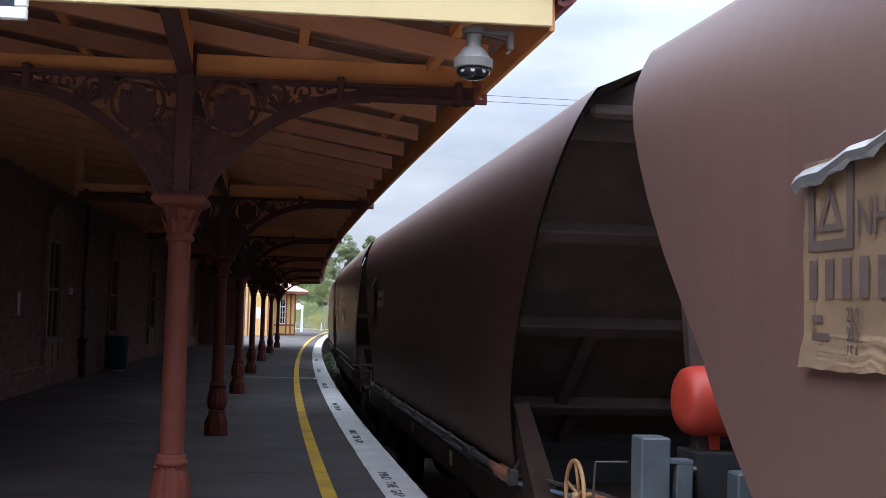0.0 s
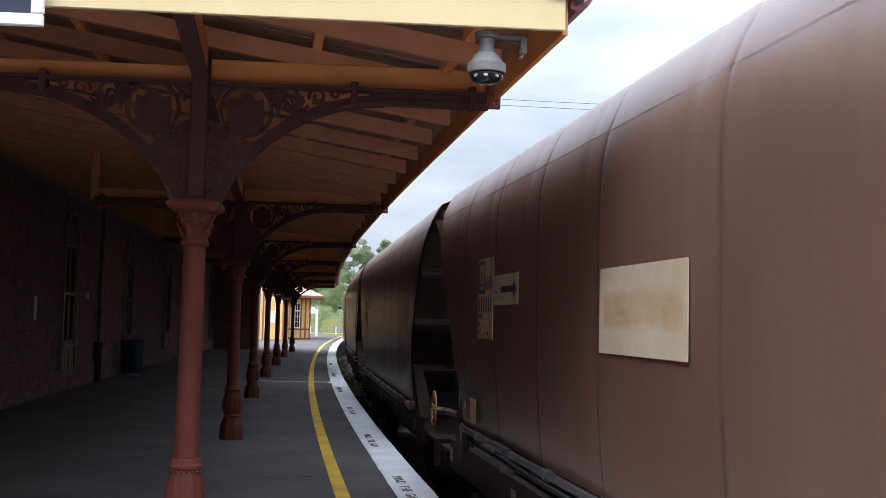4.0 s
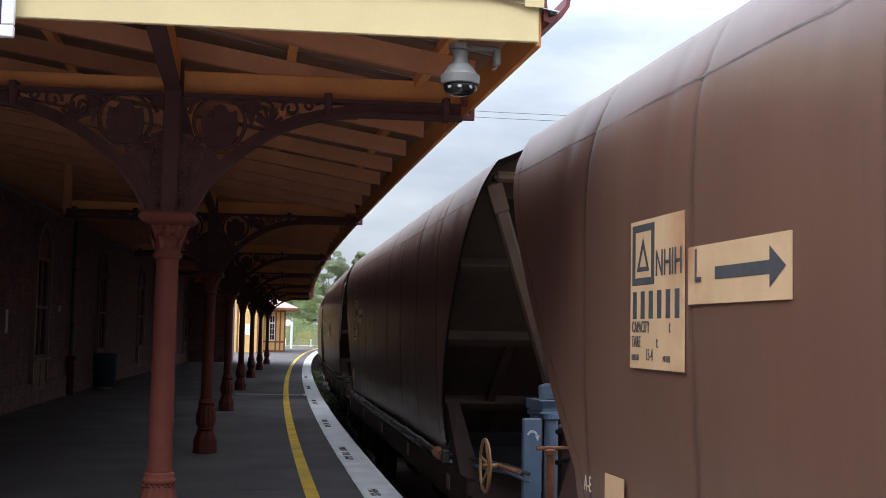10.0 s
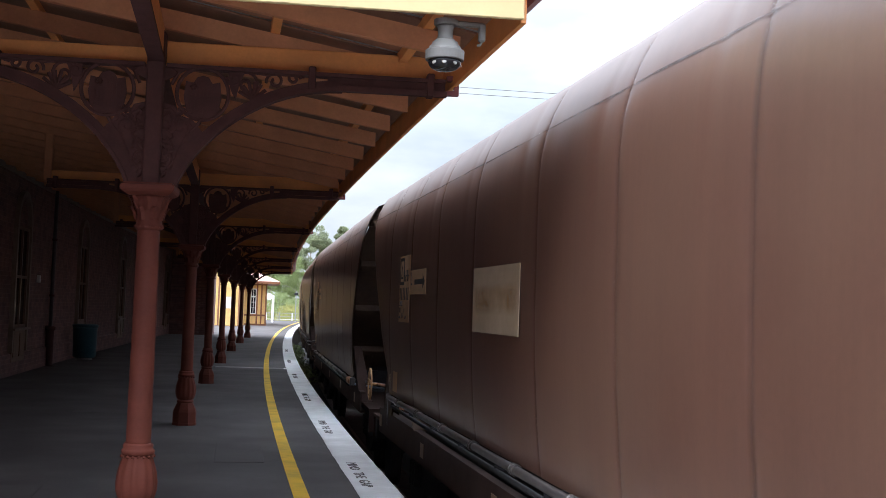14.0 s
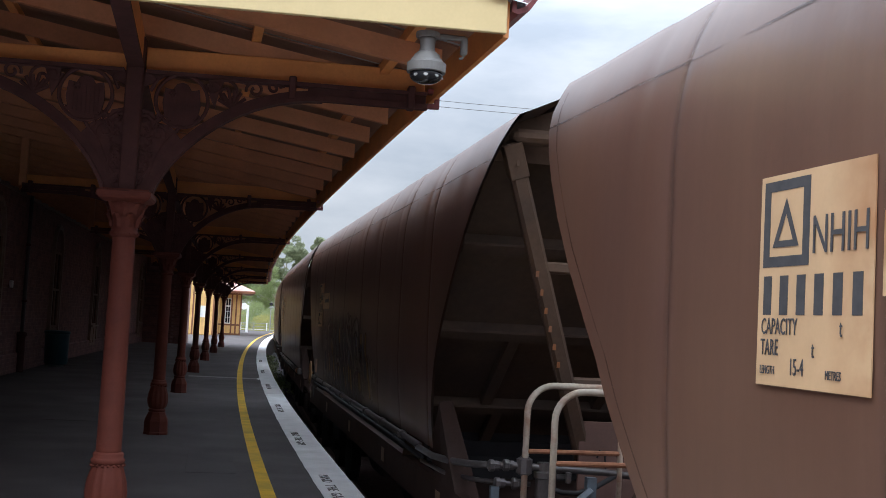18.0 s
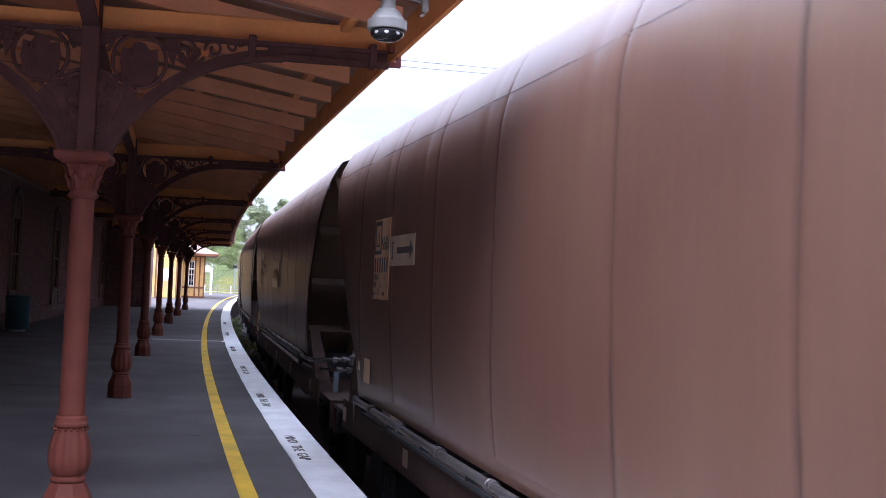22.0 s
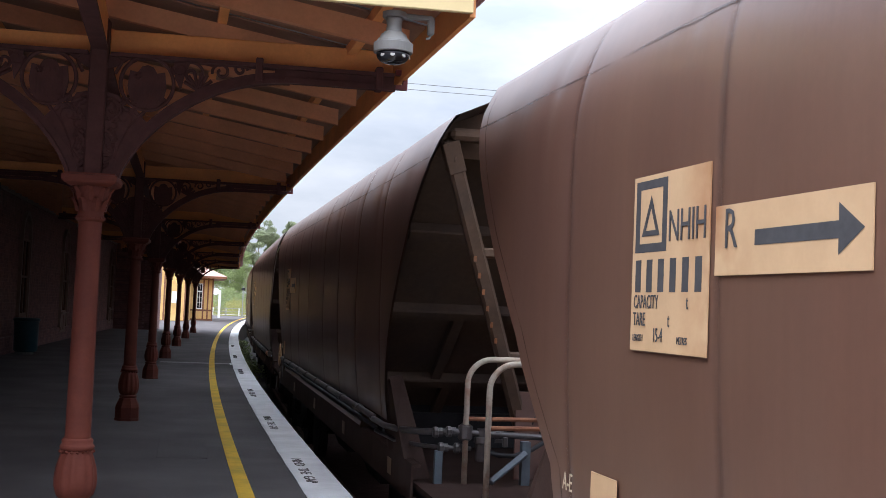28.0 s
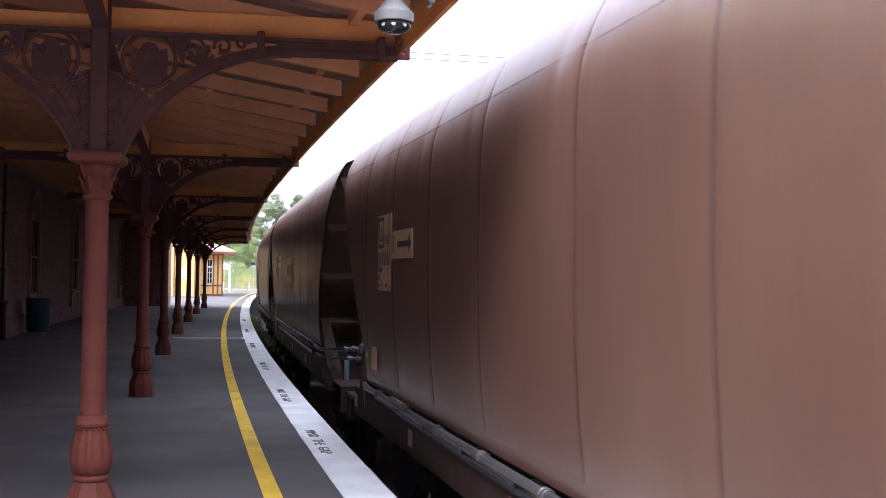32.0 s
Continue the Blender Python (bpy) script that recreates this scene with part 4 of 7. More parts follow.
# ---- station building along the platform ----
# added block, never in view: keeps sky light off the canopy and wagon sides
for nm, s0, s1, h in (("light_block_near", -34, 3.99, 5.2),):
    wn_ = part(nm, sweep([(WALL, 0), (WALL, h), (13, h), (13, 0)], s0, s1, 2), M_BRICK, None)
    tagged(wn_, "unseen brick block added to hold off light from the left", "wall", kind="structure")
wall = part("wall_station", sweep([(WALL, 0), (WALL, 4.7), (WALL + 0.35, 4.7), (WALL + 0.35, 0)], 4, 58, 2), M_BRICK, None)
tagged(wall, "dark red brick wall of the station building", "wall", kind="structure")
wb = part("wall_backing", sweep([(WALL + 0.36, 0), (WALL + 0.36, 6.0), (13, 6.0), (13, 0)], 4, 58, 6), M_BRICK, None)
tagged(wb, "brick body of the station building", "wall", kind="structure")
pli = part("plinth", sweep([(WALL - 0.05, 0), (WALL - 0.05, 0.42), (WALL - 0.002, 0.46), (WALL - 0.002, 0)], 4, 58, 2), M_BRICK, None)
tagged(pli, "rendered plinth at the foot of the station wall", "plinth", kind="structure")
cor = part("cornice", sweep([(WALL - 0.07, 4.0), (WALL - 0.07, 4.08), (WALL - 0.03, 4.12), (WALL - 0.002, 4.12), (WALL - 0.002, 4.0)], 4, 58, 2), M_SANDSTONE, None)
tagged(cor, "moulded string course on the station wall", "trim", kind="structure")
con = part("conduit", sweep([(WALL - 0.12, 4.13), (WALL - 0.08, 4.13), (WALL - 0.08, 4.17), (WALL - 0.12, 4.17)], 8, 56, 1), M_PIPE, None)
tagged(con, "grey cable conduit along the station wall", "conduit", kind="structure")


def station_window(s, door=False):
    w = thing("door_station" if door else "window_station", base(s, WALL), "tall arched timber window in a moulded surround" if not door else "tall panelled timber door in an arched surround", "door" if door else "window", kind="structure")
    hw, top = (0.62, 3.0)
    fr = bmesh.new()
    for sgn in (-1, 1):
        box(fr, 0.002, 0.09, sgn * (hw + 0.06) - 0.06, sgn * (hw + 0.06) + 0.06, 0.46 if not door else 0.0, top)
    n = 10
    for i in range(n):
        a0, a1 = math.pi * i / n, math.pi * (i + 1) / n
        q = [(hw * math.cos(a0), top + hw * math.sin(a0)), ((hw + 0.12) * math.cos(a0), top + (hw + 0.12) * math.sin(a0)), ((hw + 0.12) * math.cos(a1), top + (hw + 0.12) * math.sin(a1)), (hw * math.cos(a1), top + hw * math.sin(a1))]
        f0 = [fr.verts.new((0.09, y, z)) for y, z in q]
        f1 = [fr.verts.new((0.002, y, z)) for y, z in q]
        fr.faces.new(f0), fr.faces.new(f1)
        for k in range(4):
            j = (k + 1) % 4
            fr.faces.new((f0[k], f0[j], f1[j], f1[k]))
    bmesh.ops.recalc_face_normals(fr, faces=fr.faces)
    part("surround", fr, M_SANDSTONE, w)
    part("pane", B(0.003, 0.012, -hw + 0.06, hw - 0.06, 0.95, top), M_GLASS, w)
    for y0 in (-hw, -0.03, hw - 0.06):
        part("stile", B(0.003, 0.05, y0, y0 + 0.06, 0.95, top), M_DOOR, w)
    for z0 in (0.95, 1.95, top - 0.06):
        part("rail", B(0.0125, 0.048, -hw + 0.06, hw - 0.06, z0, z0 + 0.06), M_DOOR, w)
    part("bottom_panel", B(0.003, 0.06, -hw, hw, 0.26, 0.94, bevel=0.01), M_DOOR, w)
    for y0 in (-0.52, 0.06):
        part("raised_panel", B(0.06, 0.075, y0, y0 + 0.46, 0.36, 0.84, bevel=0.007), M_DOOR, w)
    if not door:
        part("sill", B(0.002, 0.14, -hw - 0.14, hw + 0.14, 0.9, 0.945), M_SANDSTONE, w)
    return w


for k, s in enumerate((9.0, 16.4, 24.1, 31.9, 39.8, 47.4, 54.2)):
    station_window(s, door=k in (1, 3))
for s in (12.6, 27.3, 43.4):
    dp = thing("downpipe", base(s, WALL - 0.1), "brown cast-iron downpipe on the station wall", "downpipe")
    part("pipe", lathe(bmesh.new(), [(0.045, 0.9), (0.045, 4.3)], 12), M_PIPE, dp, smooth=True)
    part("shoe", lathe(bmesh.new(), [(0.09, 0.0), (0.09, 0.8), (0.12, 0.84), (0.12, 0.9), (0.05, 0.92)], 12), M_IRON, dp, smooth=True)
    for z in (1.6, 2.9):
        part("clip", lathe(bmesh.new(), [(0.056, z), (0.06, z + 0.02), (0.056, z + 0.05)], 12), M_IRON, dp)
bn = thing("litter_bin", base(30.2, 5.5), "dark teal plastic litter bin beside the wall", "bin")
part("body", lathe(bmesh.new(), [(0.25, 0.06), (0.29, 0.1), (0.3, 0.8), (0.31, 0.84)], 20), M_BIN, bn, smooth=True)
part("rim", lathe(bmesh.new(), [(0.31, 0.84), (0.325, 0.86), (0.325, 0.9), (0.28, 0.92)], 20), M_BIN, bn, smooth=True)
part("foot", lathe(bmesh.new(), [(0.2, 0.0), (0.2, 0.06)], 12), M_DUST, bn)
nb = thing("notice", base(21.3, WALL), "narrow white notice on the brick wall", "notice")
part("sheet", B(0.002, 0.012, -0.09, 0.09, 1.45, 1.88), M_SIGNWHITE, nb)
sw = thing("switch_box", base(26.0, WALL), "small white switch box on the wall", "box")
part("box", B(0.002, 0.07, -0.07, 0.07, 1.9, 2.06, bevel=0.01), M_SIGNWHITE, sw)

# two walls added out of view; they stop low sky light reaching under the canopy
for o0, o1 in ((1.4, 13.5), (-40, -8)):
    bw = part("light_block_behind", B(-o1, -o0, -0.3, 0.0, -1.3, 5.0), M_BRICK, None)
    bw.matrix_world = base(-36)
    tagged(bw, "unseen brick wall added behind to cut the low sky light", "wall", kind="structure")
# added behind the train, out of view, to shade the gaps and the underframe
ow = part("light_block_opposite", sweep([(-7.0, -1.3), (-7.0, 4.2), (-7.4, 4.2), (-7.4, -1.3)], -34, 90, 4), M_BRICK, None)
tagged(ow, "unseen wall added beyond the track to darken the wagon gaps", "wall", kind="structure")
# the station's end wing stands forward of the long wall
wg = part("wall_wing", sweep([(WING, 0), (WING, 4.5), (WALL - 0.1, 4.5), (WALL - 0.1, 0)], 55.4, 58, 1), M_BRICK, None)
tagged(wg, "dark brick wing at the end of the station", "wall", kind="structure")

# ---- yellow timber building past the canopy ----
HS = 84.0
hs = thing("timber_building", base(HS, 2.46, turn=4), "small yellow weatherboard building with brown trim and hipped red roof", "building")
HW, HD, HH = 6.6, 9.0, 3.08
part("wall", B(-HW, -0.0, 0.0, HD, 0.0, HH), M_BOARDS, hs)
for i in range(15):
    z = 0.05 + i * 0.2
    bm = bmesh.new()
    vs = [bm.verts.new(p) for p in ((-HW, -0.002, z + 0.2), (0, -0.002, z + 0.2), (0, -0.03, z), (-HW, -0.03, z), (-HW, -0.002, z), (0, -0.002, z))]
    bm.faces.new((vs[0], vs[3], vs[2], vs[1]))
    bm.faces.new((vs[3], vs[4], vs[5], vs[2]))
    part("weatherboard", bm, M_BOARDS, hs)
    bm = bmesh.new()
    vs = [bm.verts.new(p) for p in ((0.002, 0, z + 0.2), (0.002, HD, z + 0.2), (0.03, HD, z), (0.03, 0, z), (0.002, 0, z), (0.002, HD, z))]
    bm.faces.new((vs[0], vs[3], vs[2], vs[1]))
    bm.faces.new((vs[3], vs[4], vs[5], vs[2]))
    part("weatherboard", bm, M_BOARDS, hs)
for x0 in (-HW, -4.4, -2.9, -1.32, -0.74, -0.42, -0.09):
    part("trim_board", B(x0, x0 + 0.11, -0.045, -0.031, 0.0, HH), M_TRIM, hs)
for z0 in (0.0, 0.68, HH - 0.14):
    part("trim_rail", B(-HW, 0.0, -0.06, -0.046, z0, z0 + 0.12), M_TRIM, hs)
bm = bmesh.new()
ov = 0.9
e = [(-HW - ov, -ov), (ov, -ov), (ov, HD + ov), (-HW - ov, HD + ov)]
lo = [bm.verts.new((x, y, HH + 0.02)) for x, y in e]
ev = [bm.verts.new((x, y, HH + 0.16)) for x, y in e]
r1, r2 = bm.verts.new((-HW / 2, 3.2, 5.05)), bm.verts.new((-HW / 2, HD - 3.2, 5.05))
bm.faces.new(lo)
for i in range(4):
    j = (i + 1) % 4
    bm.faces.new((lo[i], lo[j], ev[j], ev[i]))
for f in ((ev[0], ev[1], r1), (ev[1], ev[2], r2, r1), (ev[2], ev[3], r2), (ev[3], ev[0], r1, r2)):
    bm.faces.new(f)
bmesh.ops.recalc_face_normals(bm, faces=bm.faces)
part("roof", bm, M_REDROOF, hs)
part("eave_board", B(-HW - ov, ov, -ov - 0.03, -ov - 0.004, HH - 0.02, HH + 0.13), M_TRIM, hs)
part("eave_board", B(ov + 0.004, ov + 0.03, -ov, HD + ov, HH - 0.02, HH + 0.13), M_TRIM, hs)
part("soffit", B(-HW - ov, ov, -ov, HD + ov, HH + 0.002, HH + 0.014), M_TRIM, hs)


def house_window(x0, x1, z0, z1):
    """A two-pane sash below a small top light, in white frames."""
    mid = z0 + 0.69 * (z1 - z0)
    wn = part("window", B(x0, x1, -0.05, -0.034, z0, z1), M_GLASS, hs)
    for a, b in ((x0 - 0.05, x0), (x1, x1 + 0.05), ((x0 + x1) / 2 - 0.016, (x0 + x1) / 2 + 0.016)):
        part("stile", B(a, b, -0.075, -0.051, z0, z1), M_SIGNWHITE, wn)
    for z, t in ((z0, 0.035), (z0 + 0.34 * (mid - z0), 0.014), (z0 + 0.67 * (mid - z0), 0.014), (mid, 0.05), (z1, 0.03)):
        part("rail", B(x0 - 0.05, x1 + 0.05, -0.08, -0.076, z - t, z + t), M_SIGNWHITE, wn)


house_window(-1.1, -0.8, 0.85, 2.65)
house_window(-3.9, -3.4, 0.85, 2.65)
dr = part("door", B(-5.9, -5.0, -0.05, -0.034, 0.0, 2.1), M_TRIM, hs, "brown timber door")
part("panel", B(-5.8, -5.1, -0.06, -0.051, 1.1, 1.95), M_DOOR, dr)
part("panel", B(-5.8, -5.1, -0.06, -0.051, 0.15, 0.95), M_DOOR, dr)

an = thing("goods_office", base(79, 4.0), "taller yellow boarded annex with brown corner boards", "building")
part("wall", B(-9.0, 0.0, 0.0, 4.6, 0.0, 4.6), M_BOARDS, an)
for i in range(22):
    z = 0.05 + i * 0.2
    bm = bmesh.new()
    vs = [bm.verts.new(p) for p in ((-9, -0.002, z + 0.2), (0, -0.002, z + 0.2), (0, -0.03, z), (-9, -0.03, z), (-9, -0.002, z), (0, -0.002, z))]
    bm.faces.new((vs[0], vs[3], vs[2], vs[1]))
    bm.faces.new((vs[3], vs[4], vs[5], vs[2]))
    part("weatherboard", bm, M_BOARDS, an)
for x0 in (-0.11, -1.5, -3.0, -4.5):
    part("trim_board", B(x0, x0 + 0.11, -0.045, -0.031, 0.0, 4.6), M_TRIM, an)
part("notice", B(-0.95, -0.6, -0.05, -0.032, 1.2, 2.0), M_SIGNWHITE, an)
part("door", B(-2.7, -1.8, -0.05, -0.032, 0.0, 2.1), M_TRIM, an)
part("roof", B(-9.4, 0.4, -0.4, 5.0, 4.6, 4.72), M_REDROOF, an)

# ---- beyond the platform end ----
wp = thing("white_post", base(100, 2.95), "white post with a round white sign beside the platform ramp", "post")
part("post", lathe(bmesh.new(), [(0.11, -0.3), (0.11, 2.3), (0.08, 2.36)], 10), M_SIGNWHITE, wp)
part("disc", lathe(bmesh.new(), [(0.3, -0.02), (0.3, 0.02)], 20, m=pose(-0.36, 0, 2.25, 90, 0, 0)), M_SIGNWHITE, wp)
sp = thing("signal_pole", base(108, 1.4), "thin grey pole with a small dark box", "pole")
part("pole", lathe(bmesh.new(), [(0.06, -1.32), (0.05, 2.9)], 10), M_DUST, sp)
part("box", B(-0.17, 0.17, -0.1, 0.1, 2.5, 2.74, bevel=0.02), M_UNDER, sp)
fn = thing("wire_fence", base(116, 0), "low pale rail fence beyond the platform end", "fence")
for i in range(12):
    part("post", B(-14 + i * 1.3, -13.9 + i * 1.3, -0.05, 0.05, -1.32, 0.75), M_SIGNWHITE if i % 2 else M_DUST, fn)
for z in (0.05, 0.35, 0.68):
    part("rail", B(-14, 0.4, -0.03, 0.03, z, z + 0.05), M_SIGNWHITE if z < 0.1 else M_DUST, fn)
for k, (z, dz) in enumerate(((13.62, 0.0), (13.3, 0.0))):
    wr = thing("overhead_wire", base(60, 0, 0), "thin dark overhead wire crossing above the railway", "wire", "overhead wires")
    pts = [(x, 0.05 * k, z + 0.00035 * (x - 25) ** 2 - 0.05) for x in range(-80, 111, 10)]
    part("strand", tube(bmesh.new(), pts, 0.016, 5), M_WIRE, wr)


for x in (-80, 110):
    po = thing("power_pole", base(60) @ pose(x, 0, 0), "grey timber power pole carrying the wires", "pole", "power poles")
    part("pole", lathe(bmesh.new(), [(0.16, -1.32), (0.11, 17.6)], 10), M_BARK, po)
    part("cross_arm", B(-0.06, 0.06, -0.9, 0.9, 16.2 if x > 0 else 17.0, 16.35 if x > 0 else 17.15), M_BARK, po)


def leaves(name, clumps, per, size, mat, parent, rng):
    v, f = [], []
    for (cx, cy, cz, r) in clumps:
        for _ in range(per):
            d = Vector((rng.gauss(0, 1), rng.gauss(0, 1), rng.gauss(0, 1)))
            d = d.normalized() * r * (0.35 + 0.65 * rng.random() ** 0.5)
            d.z *= 0.75
            c = Vector((cx, cy, cz)) + d
            a = Vector((rng.gauss(0, 1), rng.gauss(0, 1), rng.gauss(0, 1) - 0.6)).normalized()
            b = a.orthogonal().normalized()
            b = Matrix.Rotation(rng.random() * 6.28, 3, a) @ b
            l, w = size * (0.7 + 0.6 * rng.random()), size * 0.42
            i = len(v)
            v += [c - b * l / 2, c + a.cross(b) * w / 2, c + b * l / 2, c - a.cross(b) * w / 2]
            f.append((i, i + 1, i + 2, i + 3))
    me = bpy.data.meshes.new(name)
    me.from_pydata([tuple(x) for x in v], [], f)
    me.materials.append(mat)
    o = new(name, me)
    o.parent = parent
    return o


def tree(m, height, spread, seed, mat, label="tall grey-green eucalypt tree with open crown"):
    rng = random.Random(seed)
    t = thing("tree", m, label, "tree", "trees beyond the station")
    bm = bmesh.new()
    top = Vector((rng.uniform(-0.6, 0.6), rng.uniform(-0.6, 0.6), height * 0.72))
    pts = [Vector((0, 0, -0.3)).lerp(top, k / 6) + Vector((rng.uniform(-0.12, 0.12), rng.uniform(-0.12, 0.12), 0)) * (k > 0) for k in range(7)]
    for k in range(6):
        lathe_r0, lathe_r1 = 0.02 * height * (1 - k / 7.5), 0.02 * height * (1 - (k + 1) / 7.5)
        a, b = pts[k], pts[k + 1]
        q = (b - a).to_track_quat("Z", "Y").to_matrix().to_4x4()
        lathe(bm, [(lathe_r0, 0), (lathe_r1, (b - a).length + 0.02)], 8, m=Matrix.Translation(a) @ q)
    part("trunk", bm, M_BARK, t)
    clumps = []
    for i in range(9):
        h = 0.35 + 0.5 * i / 9
        a = i * 2.4 + rng.random()
        p0 = pts[0].lerp(top, h / 0.75 if h < 0.75 else 1)
        reach = spread * (0.95 - 0.5 * abs(h - 0.55)) * rng.uniform(0.7, 1.05)
        p1 = p0 + Vector((math.cos(a) * reach, math.sin(a) * reach, height * rng.uniform(0.08, 0.2)))
        part("limb", tube(bmesh.new(), [p0, p0.lerp(p1, 0.5) + Vector((0, 0, 0.25)), p1], 0.006 * height, 6), M_BARK, t)
        for _ in range(8):
            o = Vector((rng.gauss(0, 0.2), rng.gauss(0, 0.2), rng.gauss(0, 0.2))) * spread
            clumps.append((*(p1 + o), spread * rng.uniform(0.14, 0.27)))
        clumps.append((*p0.lerp(p1, 0.6), spread * 0.18))
    for _ in range(7):
        clumps.append((top.x + rng.gauss(0, 0.28) * spread, top.y + rng.gauss(0, 0.28) * spread, height * rng.uniform(0.8, 0.98), spread * rng.uniform(0.15, 0.25)))
    leaves("crown", clumps, 230, height * 0.021, mat, t, rng)
    return t


for s, off, h, sp_, sd, mt in ((190, 8.3, 16.4, 3.6, 1, M_LEAF), (195, 5.2, 17.4, 3.0, 2, M_LEAF), (182, 13.5, 12.5, 4.0, 3, M_LEAF2), (205, 16.5, 13.5, 4.2, 4, M_LEAF), (178, 8.5, 8.5, 2.8, 5, M_LEAF2), (200, 22.5, 13.0, 4.5, 6, M_LEAF2), (215, 29.5, 14.0, 5.0, 7, M_LEAF), (198, 6.2, 10.0, 3.0, 8, M_LEAF2)):
    tree(base(s, off, -1.3), h, sp_, sd, mt)
rng = random.Random(5)
sh = thing("shrub_belt", base(165, 10, -1.3), "loose belt of green shrubs and saplings", "shrubs", kind="stuff")
leaves("foliage", [(rng.uniform(-12, 8), rng.uniform(-6, 8), rng.uniform(0.2, 4.2), rng.uniform(0.7, 1.4)) for _ in range(150)], 140, 0.27, M_LEAF2, sh, rng)
dr_ = thing("dry_bushes", base(140, 6, -1.3), "yellowish dry bushes and tall grass clumps", "bushes", kind="stuff")
leaves("foliage", [(rng.uniform(-9, 6), rng.uniform(-4, 6), rng.uniform(0.1, 2.7), rng.uniform(0.5, 1.0)) for _ in range(110)], 130, 0.17, M_STRAW, dr_, rng)
fw = thing("far_woods", base(232, 6, -1.3), "hazy grey-green belt of distant trees", "woods", kind="stuff")
leaves("foliage", [(rng.uniform(-34, 22), rng.uniform(-5, 5), rng.uniform(0.2, 8.5), rng.uniform(1.2, 2.2)) for _ in range(230)], 130, 0.6, M_LEAF, fw, rng)
gs_ = thing("tall_grass", base(118, 0, -1.3), "tall pale seeding grass past the platform end", "grass", kind="stuff")
v, f = [], []
for i in range(9000):
    x, y = rng.uniform(-20, -0.2), rng.uniform(0, 42)
    h = rng.uniform(0.35, 0.95) * (1.4 if y > 15 else 1)
    a = rng.uniform(0, 3.14)
    dx, dy = 0.03 * math.cos(a), 0.03 * math.sin(a)
    i0 = len(v)
    v += [(x - dx, y - dy, 0), (x + dx, y + dy, 0), (x + rng.uniform(-0.15, 0.15), y + rng.uniform(-0.15, 0.15), h)]
    f.append((i0, i0 + 1, i0 + 2))
me = bpy.data.meshes.new("blades")
me.from_pydata(v, [], f)
me.materials.append(M_STRAW)
ob = new("blades", me)
ob.parent = gs_
# weeds in the gap between platform and rail
wd = thing("weeds", base(34, -0.4, -1.2), "green weeds growing beside the platform wall", "weeds", kind="stuff")
leaves("foliage", [(rng.uniform(-0.15, 0.25), rng.uniform(0, 26), rng.uniform(0.1, 0.8), rng.uniform(0.12, 0.3)) for _ in range(60)], 22, 0.12, M_LEAF2, wd, rng)

# ---- wagons ----
PITCH = 15.4
PROFILE = [(1.38, 0.6), (1.4, 0.75), (1.42, 0.95), (1.442, 1.3), (1.45, 1.65), (1.45, 2.2), (1.447, 2.42), (1.434, 2.58), (1.405, 2.72), (1.36, 2.85), (1.3, 2.97), (1.25, 3.05), (1.15, 3.093), (0.86, 3.225)]
KEPT = {}


def kept(key, mat, build, smooth=False):
    """Alike pieces share one mesh."""
    if key not in KEPT:
        KEPT[key] = mesh_of(key[0] if isinstance(key, tuple) else key, build(), mat, smooth)
    return KEPT[key]


SEAT = [None]  # where a set of gear is seated on the end platform


def piece(name, key, mat, parent, build, label="", smooth=False, at_=None):
    o = new(name, kept(key, mat, build, smooth))
    o.parent = parent
    if at_ is None and parent.parent is None:
        at_ = SEAT[0]
    if at_ is not None:
        o.matrix_local = at_
    if label:
        o["label"] = label
    return o


END_Z = (0.6, 0.86, 1.0, 1.14, 1.3, 1.5, 1.75, 1.9, 2.04, 2.27, 2.55, 2.75, 2.85, 3.05, 3.3)
END_Y = (5.66, 5.66, 5.68, 5.74, 5.82, 5.92, 6.1, 6.22, 6.34, 6.57, 6.9, 7.07, 7.12, 7.19, 7.32)
FAR_Y = (5.55, 5.57, 5.7, 5.82, 5.95, 6.1, 6.34, 6.48, 6.61, 6.77, 6.95, 7.09, 7.15, 7.22, 7.22)


# some bodies are cut back further at the leading foot
SHORT = [0.0]
CUT_BACK = {-1: 0.0, 0: 0.0, 5: 0.0, 7: 0.19, 9: 0.19, 11: 0.08, 12: 0.0}


def end_y(z):
    """How far the body reaches from its middle at the leading end: it rakes inwards and turns upright at the foot."""
    return float(np.interp(z, END_Z, END_Y) - SHORT[0] * np.interp(z, (1.4, 2.7), (1.0, 0.0)))


def far_y(z):
    """The same at the trailing end, which slants more evenly."""
    return float(np.interp(z, END_Z, FAR_Y))


def dent(y, z, wavy=0.009):
    """The slight waviness of the thin steel sides, least where the boards are fixed."""
    wavy *= float(np.interp(z, (1.1, 1.45, 2.2, 2.6), (1.0, 0.3, 0.3, 1.0)))
    return wavy * noise.noise((y * 0.9, z * 0.8, 3.7)) + wavy * 0.6 * noise.noise((y * 2.6, z * 1.6, 0.5))


